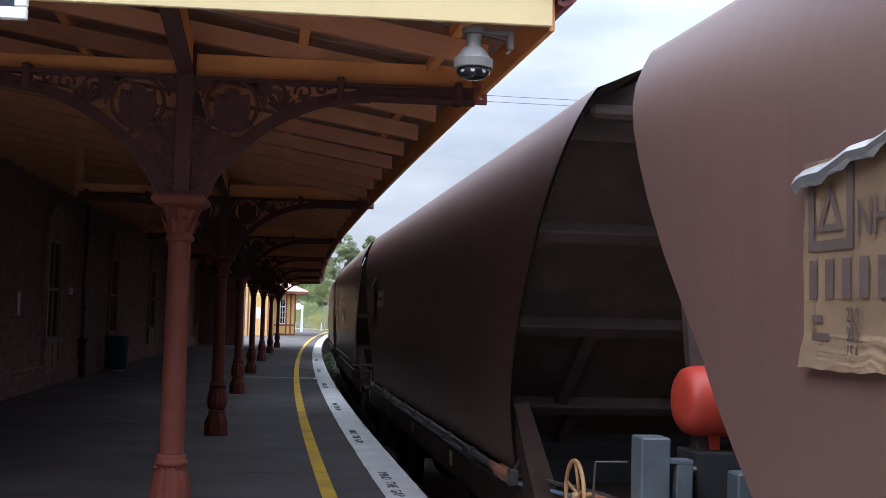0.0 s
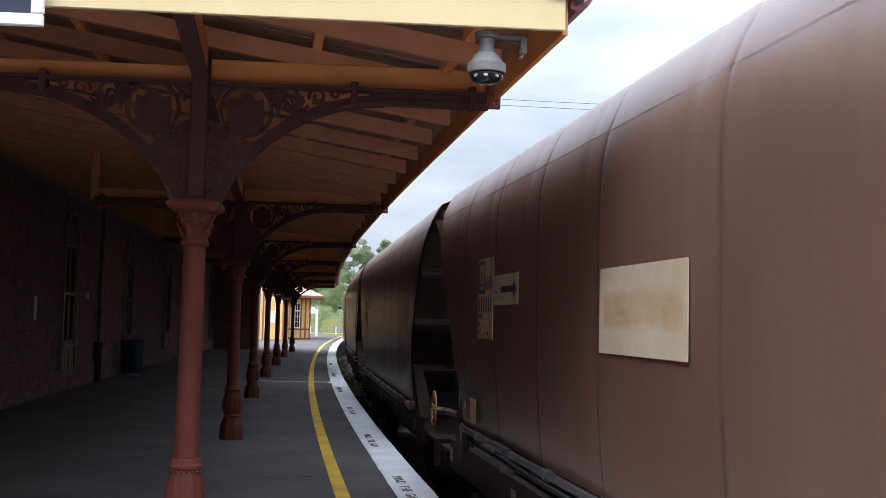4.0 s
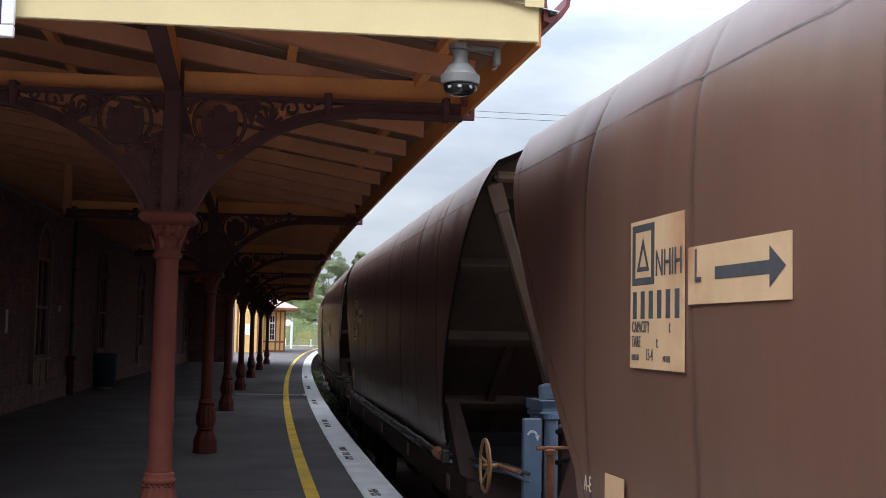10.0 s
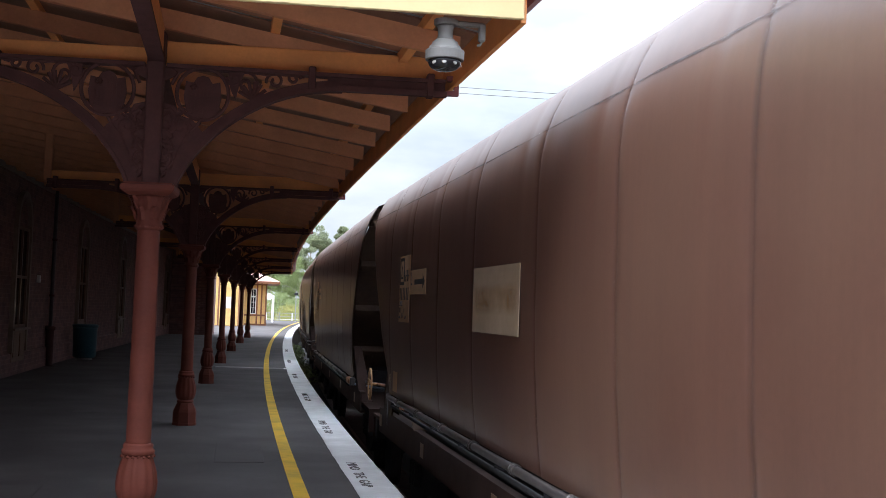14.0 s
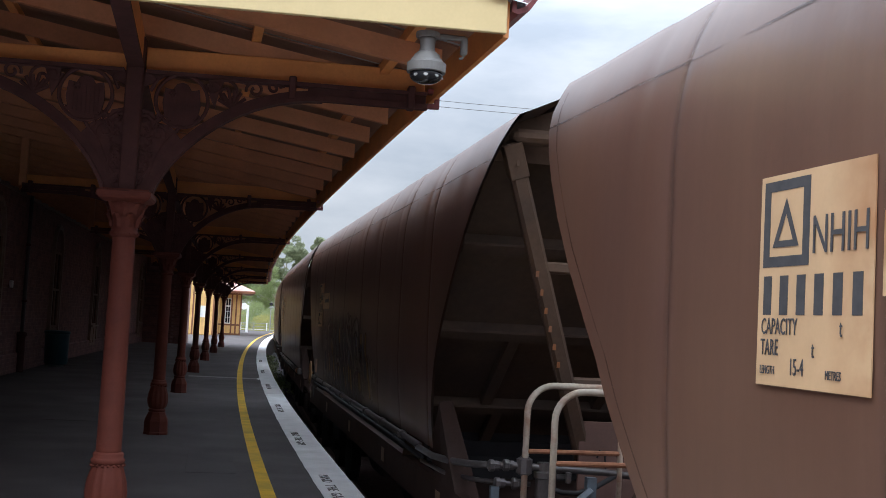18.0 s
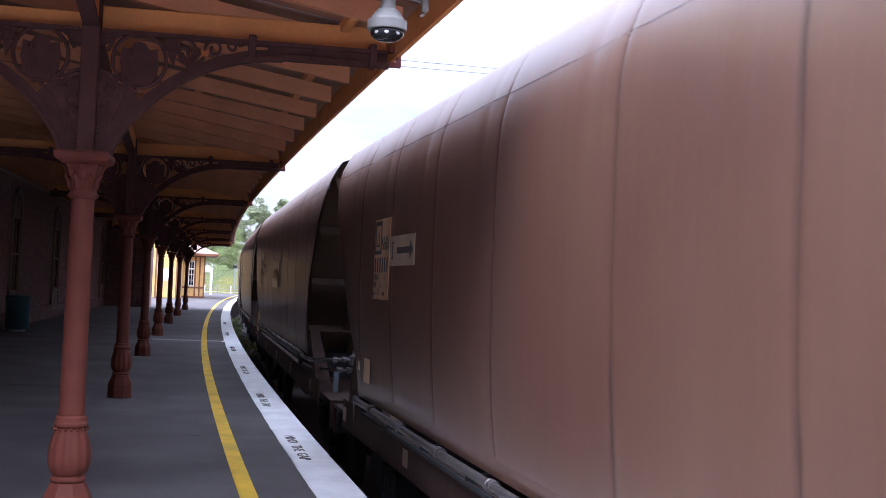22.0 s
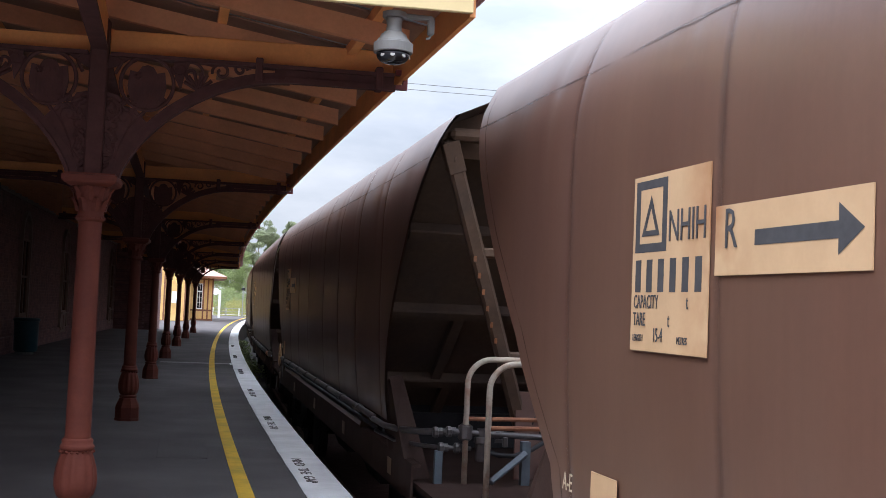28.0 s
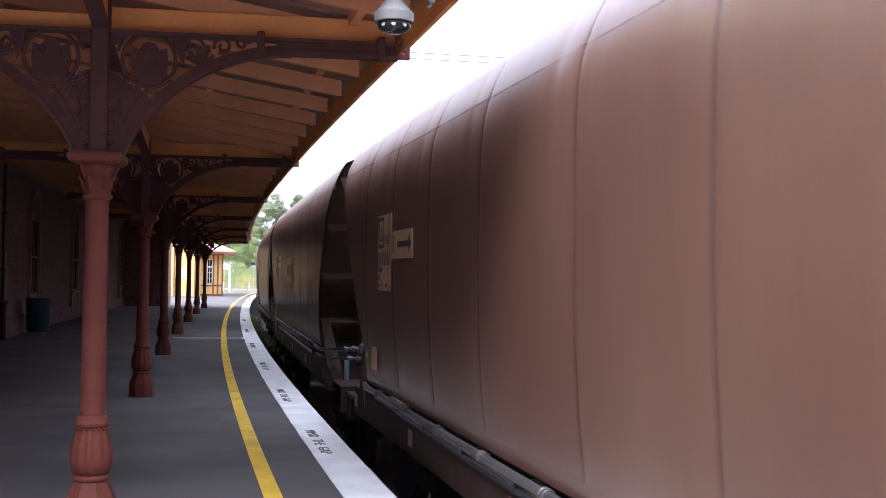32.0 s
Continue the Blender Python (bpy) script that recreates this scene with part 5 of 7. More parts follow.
def skin(sgn, y0, y1, groove=0.006, nx=26, wavy=0.004):
    """One steel sheet of the body side between two stations, dished in at its welded edges."""
    bm = bmesh.new()
    prof = []
    for (w0, z0), (w1, z1) in zip(PROFILE, PROFILE[1:]):
        prof.append((w0, z0))
        prof.append(((w0 + w1) / 2, (z0 + z1) / 2))
    prof.append(PROFILE[-1])
    rows = []
    ks = [i / nx for i in range(nx + 1)]
    if groove:
        g = 0.07 / max(0.4, y1 - y0)
        ks = [0, 0.25 * g, 0.6 * g, g] + [k for k in ks if 1.6 * g < k < 1 - 1.6 * g] + [1 - g, 1 - 0.6 * g, 1 - 0.25 * g, 1]
    for i, k in enumerate(ks):
        row = []
        for j, (w, z) in enumerate(prof):
            lim0, lim1 = end_y(z), far_y(z)
            a0, a1 = (-lim0 if y0 < -7.3 else y0), (lim1 if y1 > 7.3 else y1)
            yy = a0 + (a1 - a0) * k
            d = dent(yy, z, wavy)
            if groove and y0 > -7.3 and z > 1.9:
                # the sheet buckles a little beside each weld, most at the shoulder
                d -= 0.006 * min(1.0, (z - 1.9) / 0.6) * math.exp(-((yy - a0 - 0.3 - 0.05 * y0 % 0.15) / 0.07) ** 2)
            if groove:
                near = min(yy - a0 if y0 > -7.3 else 9, a1 - yy if y1 < 7.3 else 9)
                d -= groove * max(0.0, 1 - near / 0.07) ** 1.6
            row.append(bm.verts.new((sgn * (w + d), yy, z)))
        rows.append(row)
    for a, b in zip(rows, rows[1:]):
        for j in range(len(prof) - 1):
            q = (a[j], b[j], b[j + 1], a[j + 1])
            bm.faces.new(q if sgn > 0 else tuple(reversed(q)))
    return bm


def seam_line(y):
    """The grimy weld between two side sheets."""
    bm = bmesh.new()
    prev = None
    for i in range(25):
        z = 0.62 + 2.57 * i / 24
        w = float(np.interp(z, [p[1] for p in PROFILE], [p[0] for p in PROFILE]))
        c = []
        for u in (-0.034, -0.02, -0.007, 0.007, 0.02, 0.034):
            d = dent(y + u, z) - 0.006 * max(0.0, 1 - abs(u) / 0.07) ** 1.6
            c.append(bm.verts.new((-(w + d + 0.003), u, z)))
        if prev:
            for a in range(5):
                bm.faces.new((prev[a], prev[a + 1], c[a + 1], c[a]))
        prev = c
    return bm


SEAMS = [-7.5, -5.3, -3.83, -2.36, -0.89, 0.89, 2.36, 3.83, 5.3, 7.5]


def end_line(z):
    """Where the sloping end sheet stands at a height."""
    return -6.72 + (2.85 - z) * 1.13


def end_sheet():
    bm = bmesh.new()
    half = ((0.35, 1.36), (0.9, 1.38), (2.3, 1.4), (2.6, 1.38), (2.8, 1.32), (2.9, 1.26))
    q = [(-x, end_line(z), z) for z, x in reversed(half)] + [(x, end_line(z), z) for z, x in half]
    a = [bm.verts.new(p) for p in q]
    b = [bm.verts.new((x, y + 0.02, z)) for x, y, z in q]
    bm.faces.new(a), bm.faces.new(list(reversed(b)))
    for i in range(len(q)):
        j = (i + 1) % len(q)
        bm.faces.new((a[j], a[i], b[i], b[j]))
    bmesh.ops.recalc_face_normals(bm, faces=bm.faces)
    return bm


def end_rib(z):
    """A folded channel across the sloping sheet, square to it, so that its upper leg faces up and out."""
    tilt = math.atan2(1.0, 1.13)
    m = Matrix.Translation((0, end_line(z), z)) @ Matrix.Rotation(-tilt, 4, "X")
    bm = bmesh.new()
    # local y runs down the sheet, local z out of its back
    box(bm, -1.37, 1.37, -0.06, 0.06, -0.105, 0.03, m=m, bevel=0.012)
    return bm


def end_crown():
    """The upright sheet over the top beam, cut down in a curve at the loading slot."""
    pts = [(-1.32, 2.86), (-1.35, 2.78), (1.35, 2.78), (1.32, 2.86), (1.27, 2.96), (1.22, 3.04), (0.84, 3.19), (0.6, 3.2)]
    for i in range(1, 10):
        a = math.pi * i / 10
        pts.append((0.6 * math.cos(a), 3.2 - 0.24 * math.sin(a) ** 0.6))
    pts += [(-0.6, 3.2), (-0.84, 3.19), (-1.22, 3.04), (-1.27, 2.96)]
    return plate(bmesh.new(), pts, 0.015, pose(0, -6.8, 0))


def bar_between(a, b, w, d, bevel=0.008):
    """A flat-sided channel-like bar between two points."""
    a, b = Vector(a), Vector(b)
    L = (b - a).length
    z = (b - a).normalized()
    x = Vector((1, 0, 0)) - z * z.x
    x.normalize()
    y = z.cross(x)
    m = Matrix((x, y, z)).transposed().to_4x4()
    m.translation = a
    bm = bmesh.new()
    box(bm, -w / 2, w / 2, -d / 2, d / 2, 0, L, m=m, bevel=bevel)
    return bm


def post_at(z, sx=1):
    """The middle line of an end post, which leans in towards its foot."""
    f = (z - 0.2) / 2.7
    return sx * (0.17 + 1.07 * f), -6.0 - 0.94 * f, z


def post_head(sx):
    """The plates that wrap the post's head below the top beam."""
    bm = bar_between(post_at(2.67, sx), post_at(2.895, sx), 0.136, 0.146, bevel=0.006)
    x, y, z = post_at(2.76, sx)
    box(bm, x - 0.01, x + 0.01, y - 0.082, y - 0.07, z - 0.03, z + 0.03)
    return bm


def wheel(sx):
    return lathe(bmesh.new(), [(0.1, -0.09), (0.36, -0.07), (0.46, -0.065), (0.46, 0.06), (0.485, 0.062), (0.485, 0.085), (0.4, 0.09), (0.12, 0.05)], 24, m=Matrix.Translation((sx * 0.78, 0, 0)) @ Matrix.Rotation(radians(90 if sx < 0 else -90), 4, "Y"))


def bogie_frame(sx):
    pts = [(-1.15, -0.38), (-1.15, -0.2), (-0.75, -0.12), (-0.5, 0.02), (0.5, 0.02), (0.75, -0.12), (1.15, -0.2), (1.15, -0.38), (0.7, -0.4), (0.35, -0.62), (-0.35, -0.62), (-0.7, -0.4)]
    return plate(bmesh.new(), pts, 0.12, Matrix.Translation((sx * 1.0, 0, 0)) @ Matrix.Rotation(radians(90), 4, "Z"))


def lettering(parent, words, size, y, z, mat, x=-1.4655, squeeze=1.0):
    key = ("lettering", words, size, mat.name)
    if key not in KEPT:
        KEPT[key] = text_mesh("lettering", words, size, mat, 0.001)
    o = new("lettering", KEPT[key])
    o.parent = parent
    o.matrix_local = Matrix.Translation((x, y, z)) @ Matrix.Rotation(radians(-90), 4, "Z") @ Matrix.Rotation(radians(90), 4, "X") @ Matrix.Diagonal((squeeze, 1, 1, 1))
    return o


def side_plate(bm, y0, y1, z0, z1, x=-1.465, t=0.006):
    return box(bm, x - t, x, min(y0, y1), max(y0, y1), z0, z1)


def crumpled_board():
    """A thin board whose lower edge and leading corner have rolled away from the side."""
    bm = bmesh.new()
    grid = []
    for i in range(15):
        y = 4.595 - 0.655 * i / 14
        col = []
        for k in range(13):
            z = 1.47 + 0.705 * k / 12
            lip = 0.028 * max(0.0, 1 - k / 2.2) ** 1.5 * (0.75 + 0.5 * noise.noise((i * 0.5, 7.0, 0)))
            edge = 0.014 * max(0.0, 1 - i / 1.5) * (0.6 + 0.6 * noise.noise((k * 0.6, 3.0, 0)))
            ragged = 0.012 * noise.noise((k * 0.8, 1.0, 4.0)) * (i == 0)
            col.append(bm.verts.new((-1.4572 - lip - edge, y + ragged, z + 0.012 * noise.noise((i * 0.45, 5.0, 0)) * (k == 0))))
        grid.append(col)
    for p, q in zip(grid, grid[1:]):
        for k in range(12):
            bm.faces.new((p[k], p[k + 1], q[k + 1], q[k]))
    bmesh.ops.solidify(bm, geom=bm.faces[:], thickness=0.003)
    bmesh.ops.recalc_face_normals(bm, faces=bm.faces)
    return bm


def number_board(w, code, old, length="15-4", shift=0.0):
    mat = M_OLDBOARD if old else M_BOARD
    ink = M_OLDINK if old else M_INK
    b = piece("number_board", ("number_board", old), mat, w, crumpled_board if old else lambda: side_plate(bmesh.new(), 4.595, 3.94, 1.47, 2.175, -1.457, 0.005), "rust-stained cream number board" if not old else "dirty khaki number board with a torn bent edge")
    def mark():
        bm = bmesh.new()
        for y0, y1, z0, z1 in ((4.57, 4.53, 1.865, 2.155), (4.325, 4.285, 1.865, 2.155), (4.53, 4.325, 1.865, 1.9), (4.53, 4.325, 2.12, 2.155)):
            side_plate(bm, y0, y1, z0, z1, -1.4625, 0.001)
        o, i = [(4.51, 1.93), (4.345, 1.93), (4.4275, 2.095)], [(4.472, 1.952), (4.383, 1.952), (4.4275, 2.04)]
        vo, vi = [bm.verts.new((-1.464, y, z)) for y, z in o], [bm.verts.new((-1.464, y, z)) for y, z in i]
        for k in range(3):
            j = (k + 1) % 3
            bm.faces.new((vo[k], vo[j], vi[j], vi[k]))
        return bm
    b.matrix_local = Matrix.Translation((0.0, 0.22 + shift, 0)) if old else Matrix.Translation((0.004, -0.055, -0.008))
    piece("mark", ("board_mark", old), ink, b, mark)
    lettering(b, code, 0.175, 4.268, 1.865, ink, squeeze=0.72)

    for k in range(6):
        y = 4.56 - k * 0.104
        piece("dark_bar", ("dark_bar", k, old), ink, b, lambda: side_plate(bmesh.new(), y, y - 0.052, 1.705, 1.835, -1.4625, 0.001))
    if old:
        for words, z in (("22.0", 1.615), ("98.0", 1.555), ("15.4", 1.495)):
            lettering(b, words, 0.068, 4.32, z, ink, squeeze=0.62)
        piece("worn_line", "worn_line", ink, b, lambda: side_plate(side_plate(bmesh.new(), 4.54, 4.47, 1.625, 1.65, -1.4625, 0.001), 4.54, 4.43, 1.565, 1.59, -1.4625, 0.001))

        def curl():
            """The top edge folded forward and down over the board, lower towards its leading corner."""
            bm = bmesh.new()
            rows = []
            for i in range(13):
                y = 4.61 - 0.7 * i / 12
                top = 2.135 + 0.1 * i / 12 + 0.008 * math.sin(i * 1.3)
                drop = 0.07 - 0.025 * i / 12 + 0.02 * noise.noise((i * 0.6, 2.0, 0))
                rows.append([bm.verts.new((-1.462 - dx, y, top - drop * k)) for k, dx in ((-0.1, 0.0), (0.1, 0.03), (0.45, 0.045), (0.8, 0.04), (1.0, 0.028 + 0.012 * math.sin(i * 2.1)))])
            for p, q in zip(rows, rows[1:]):
                for k in range(4):
                    bm.faces.new((p[k], p[k + 1], q[k + 1], q[k]))
            return bm
        piece("bent_edge", "bent_edge", M_TORN, b, curl, "bent bare metal edge")
    else:
        lettering(b, "CAPACITY", 0.078, 4.565, 1.625, M_INK, squeeze=0.62)
        lettering(b, "t", 0.078, 4.1, 1.625, M_INK, squeeze=0.62)
        lettering(b, "TARE", 0.078, 4.565, 1.555, M_INK, squeeze=0.62)
        lettering(b, "t", 0.078, 4.25, 1.555, M_INK, squeeze=0.62)
        lettering(b, "LENGTH", 0.04, 4.565, 1.5, M_INK, squeeze=0.62)
        lettering(b, length, 0.078, 4.38, 1.495, M_INK, squeeze=0.62)
        lettering(b, "METRES", 0.04, 4.17, 1.5, M_INK, squeeze=0.62)
    return b


def arrow_board(w, letter, pale, shift=0.0, old=False):
    ink = M_OLDINK if old else M_INK
    b = piece("arrow_board", ("arrow_board", pale), M_BOARDW if pale else M_BOARD, w, lambda: side_plate(bmesh.new(), 3.85, 2.95, 1.765, 2.01, -1.457, 0.005), "pale board with a dark arrow")
    b.matrix_local = Matrix.Translation((0.004, shift - 0.01, -0.012))

    def arrow():
        bm = bmesh.new()
        side_plate(bm, 3.58, 3.11, 1.862, 1.914, -1.4625, 0.001)
        vs = [bm.verts.new((-1.4635, y, z)) for y, z in ((3.11, 1.812), (2.985, 1.888), (3.11, 1.968))]
        bm.faces.new(vs)
        return bm
    piece("arrow", ("arrow", old), ink, b, arrow)
    if letter == "I":
        def serif_i():
            bm = bmesh.new()
            for y0, y1, z0, z1 in ((3.775, 3.75, 1.82, 1.965), (3.8, 3.725, 1.82, 1.836), (3.8, 3.725, 1.949, 1.965)):
                side_plate(bm, y0, y1, z0, z1, -1.4625 - 0.0004 * (z1 - z0 < 0.1), 0.001)
            return bm
        piece("lettering", "serif_i", ink, b, serif_i)
    else:
        lettering(b, letter, 0.2, 3.785, 1.82, ink, squeeze=0.78)


def spray(path, width, lift):
    """A soft-edged band of sprayed paint along points (y, z) of the side; width is a function of the way along."""
    for _ in range(2):
        cut = [path[0]]
        for p, q in zip(path, path[1:]):
            cut += [(p[0] * 0.75 + q[0] * 0.25, p[1] * 0.75 + q[1] * 0.25), (p[0] * 0.25 + q[0] * 0.75, p[1] * 0.25 + q[1] * 0.75)]
        path = cut + [path[-1]]
    bm = bmesh.new()
    uv = bm.loops.layers.uv.new("UVMap")
    prev, n = None, len(path)
    across = (-1.0, -0.5, 0.0, 0.5, 1.0)
    for k in range(n):
        p, q = path[max(0, k - 1)], path[min(n - 1, k + 1)]
        ty, tz = q[0] - p[0], q[1] - p[1]
        ln_ = math.hypot(ty, tz) or 1
        ww = 0.68 * width(k / (n - 1))
        c = []
        for u in across:
            py, pz = path[k][0] - u * ww * tz / ln_, max(0.62, path[k][1] + u * ww * ty / ln_)
            c.append(bm.verts.new((-(width_at(pz) + 0.012 + lift), py, pz)))
        if prev:
            for a in range(4):
                f = bm.faces.new((prev[a], c[a], c[a + 1], prev[a + 1]))
                for lp, u, i in zip(f.loops, (across[a], across[a], across[a + 1], across[a + 1]), (k - 1, k, k, k - 1)):
                    lp[uv].uv = (0.5 + 0.5 * u, i / (n - 1))
        prev = c
    return bm


def graffiti(w):
    """Faded lettering: clubbed drips, bows and hooks of pale paint with ochre and blue fillings over a grey haze."""
    g = piece("graffiti", "graffiti_haze", M_G4, w, haze, "faded grey, white, ochre and blue spray paint")
    count = itertools.count()

    def drip(y, top, low, wide, lean=0.0, mat=M_G1, thin=0.5):
        path = [(y, top), (y - 0.005, top * 0.75 + low * 0.25), (y - lean * 0.4, (top + low) / 2), (y - lean, low)]
        part("pale_drip", spray(path, lambda a: wide * float(np.interp(a, (0, 0.1, 0.25, 0.45, 0.93, 1), (0.6, 1.0, 1.0, thin, thin * 0.9, 0.1))), 0.0004 * (next(count) % 7)), mat, g)

    def stroke(path, wide, mat=M_G1, shape=(0.5, 1.0, 0.9, 0.6)):
        part("pale_stroke", spray(path, lambda a: wide * float(np.interp(a, (0, 0.3, 0.7, 1), shape)), 0.0004 * (next(count) % 7)), mat, g)

    def blot(y, z, wide, tall, mat, name="ochre_blot"):
        part(name, spray([(y, z + tall / 2), (y - 0.01, z), (y - 0.02, z - tall / 2)], lambda a: wide * max(0.12, math.sin(math.pi * (0.06 + 0.88 * a))) ** 0.55, 0.003 + 0.0004 * (next(count) % 7)), mat, g)

    # the worn far letters
    for y, top, low, wide in ((3.55, 1.35, 0.7, 0.14), (3.3, 1.5, 0.8, 0.12), (3.02, 1.3, 0.66, 0.15), (2.82, 1.52, 1.0, 0.16), (2.56, 1.62, 0.9, 0.1), (2.34, 1.3, 0.64, 0.12)):
        drip(y, top, low, wide, 0.05)
    stroke([(2.75, 1.42), (2.7, 1.5), (2.6, 1.53), (2.56, 1.4), (2.53, 1.1)], 0.1)
    stroke([(2.36, 1.3), (2.2, 1.25), (2.0, 1.18), (1.88, 1.05), (1.86, 0.66)], 0.11)
    stroke([(2.32, 1.26), (2.18, 1.14), (2.06, 1.05), (1.98, 0.9), (1.98, 0.66)], 0.13, M_G2)
    blot(2.62, 0.95, 0.16, 0.3, M_G2)
    blot(2.2, 1.0, 0.14, 0.2, M_G5, "pale_blue_blot")
    blot(3.2, 0.95, 0.2, 0.3, M_G3, "blue_blot")
    # clubbed drips of the middle letters
    drip(2.06, 1.62, 1.3, 0.13, 0.06, thin=0.8)
    drip(1.79, 1.48, 0.68, 0.13, 0.16)
    drip(1.55, 1.52, 1.06, 0.09, 0.03, M_G5, 0.8)
    drip(1.4, 1.66, 1.42, 0.12, 0.0, thin=0.7)
    stroke([(1.66, 0.66), (1.62, 0.98), (1.45, 1.03), (1.28, 1.02), (1.12, 0.94), (0.98, 0.78), (0.93, 0.64)], 0.085)
    blot(1.2, 1.37, 0.15, 0.22, M_G2)
    blot(1.33, 0.86, 0.13, 0.2, M_G2)
    stroke([(1.1, 1.62), (1.09, 1.4), (1.05, 1.2), (0.98, 1.12), (0.84, 1.11)], 0.09)
    drip(0.87, 1.6, 1.24, 0.08, 0.01, thin=0.8)
    drip(0.71, 1.52, 0.64, 0.14, 0.34, thin=0.6)
    blot(0.68, 0.9, 0.1, 0.14, M_G2)
    blot(0.55, 0.8, 0.1, 0.2, M_G2)
    # the great hook and the letters after it
    stroke([(0.5, 1.56), (0.38, 1.45), (0.2, 1.34), (-0.06, 1.24), (-0.24, 1.13), (-0.35, 1.0), (-0.4, 0.64)], 0.13, shape=(0.9, 1.2, 1.0, 0.8))
    stroke([(0.38, 1.66), (0.3, 1.6), (0.15, 1.58), (-0.05, 1.6), (-0.06, 1.36)], 0.2, M_G4B)
    drip(0.31, 1.22, 0.92, 0.08, 0.16, thin=0.8)
    blot(0.05, 1.1, 0.14, 0.22, M_G5, "pale_blue_blot")
    blot(0.12, 0.9, 0.2, 0.26, M_G2)
    blot(-0.08, 0.84, 0.18, 0.28, M_G2)
    stroke([(-0.27, 1.39), (-0.4, 1.49), (-0.62, 1.55), (-0.76, 1.49), (-0.86, 1.36)], 0.16, M_G4B, (0.8, 1.2, 1.1, 0.7))
    stroke([(-0.46, 1.38), (-0.48, 1.26), (-0.57, 1.18), (-0.52, 1.06), (-0.5, 0.92)], 0.11)
    blot(-0.7, 1.33, 0.2, 0.12, M_G5, "pale_blue_blot")
    stroke([(-0.88, 1.38), (-0.8, 1.26), (-0.84, 1.16), (-1.02, 1.14)], 0.2, shape=(0.6, 1.0, 1.0, 0.8))
    stroke([(-0.54, 0.93), (-0.62, 1.05), (-0.84, 1.09), (-1.06, 1.03), (-1.22, 0.9), (-1.28, 0.66)], 0.15, shape=(0.6, 0.9, 1.1, 1.0))
    stroke([(-1.0, 1.3), (-1.06, 1.17), (-1.2, 1.1), (-1.3, 0.98), (-1.36, 0.7)], 0.16, M_G4)
    blot(-0.95, 0.86, 0.3, 0.24, M_G2)
    # blots and fillings where it ends
    blot(-1.13, 1.35, 0.17, 0.2, M_G2)
    blot(-1.28, 1.36, 0.17, 0.18, M_G4B, "faded_peach_blot")
    blot(-1.13, 1.2, 0.16, 0.24, M_G3, "blue_blot")
    blot(-1.34, 1.22, 0.15, 0.24, M_G3, "blue_blot")
    drip(-1.25, 1.28, 1.05, 0.07, 0.03, thin=1.2)
    blot(-1.54, 1.29, 0.2, 0.36, M_G2)
    blot(-1.52, 1.06, 0.18, 0.28, M_G3, "blue_blot")
    stroke([(-1.62, 1.2), (-1.72, 1.08), (-1.8, 0.92), (-1.86, 0.7)], 0.2, M_G2)
    stroke([(-1.72, 1.18), (-1.86, 1.06), (-1.96, 0.9), (-2.0, 0.68)], 0.18, M_G4B)
    blot(-2.05, 1.08, 0.13, 0.2, M_G1, "pale_blot")
    blot(-2.28, 1.0, 0.2, 0.16, M_G4B, "faded_peach_blot")


def haze():
    bm = bmesh.new()
    prev = None
    n = 60
    for i in range(n + 1):
        y = 3.85 - 5.4 * i / n
        col = []
        for z in (0.62, 1.0, 1.4, 1.85):
            x = -1 * (np.interp(z, [p[1] for p in PROFILE], [p[0] for p in PROFILE]) + 0.0095)
            col.append(bm.verts.new((x, y, z)))
        if prev:
            for k in range(3):
                bm.faces.new((prev[k], prev[k + 1], col[k + 1], col[k]))
        prev = col
    return bm


def hoop(y):
    """A bent tube rail across the end platform, with an inner leg."""
    pts = [(-0.905, y, 0.2), (-0.905, y, 1.0)]
    for i in range(1, 9):
        a = math.pi - i * math.pi / 16
        pts.append((-0.905 + 0.2 + 0.2 * math.cos(a), y, 1.0 + 0.2 * math.sin(a)))
    pts += [(-0.3, y, 1.2), (0.9, y, 1.2)]
    bm = tube(bmesh.new(), pts, 0.024, 12)
    tube(bm, [(-0.18, y, 0.2), (-0.18, y, 1.19)], 0.02, 10)
    tube(bm, [(0.9, y, 0.2), (0.9, y, 1.19)], 0.02, 10)
    return bm


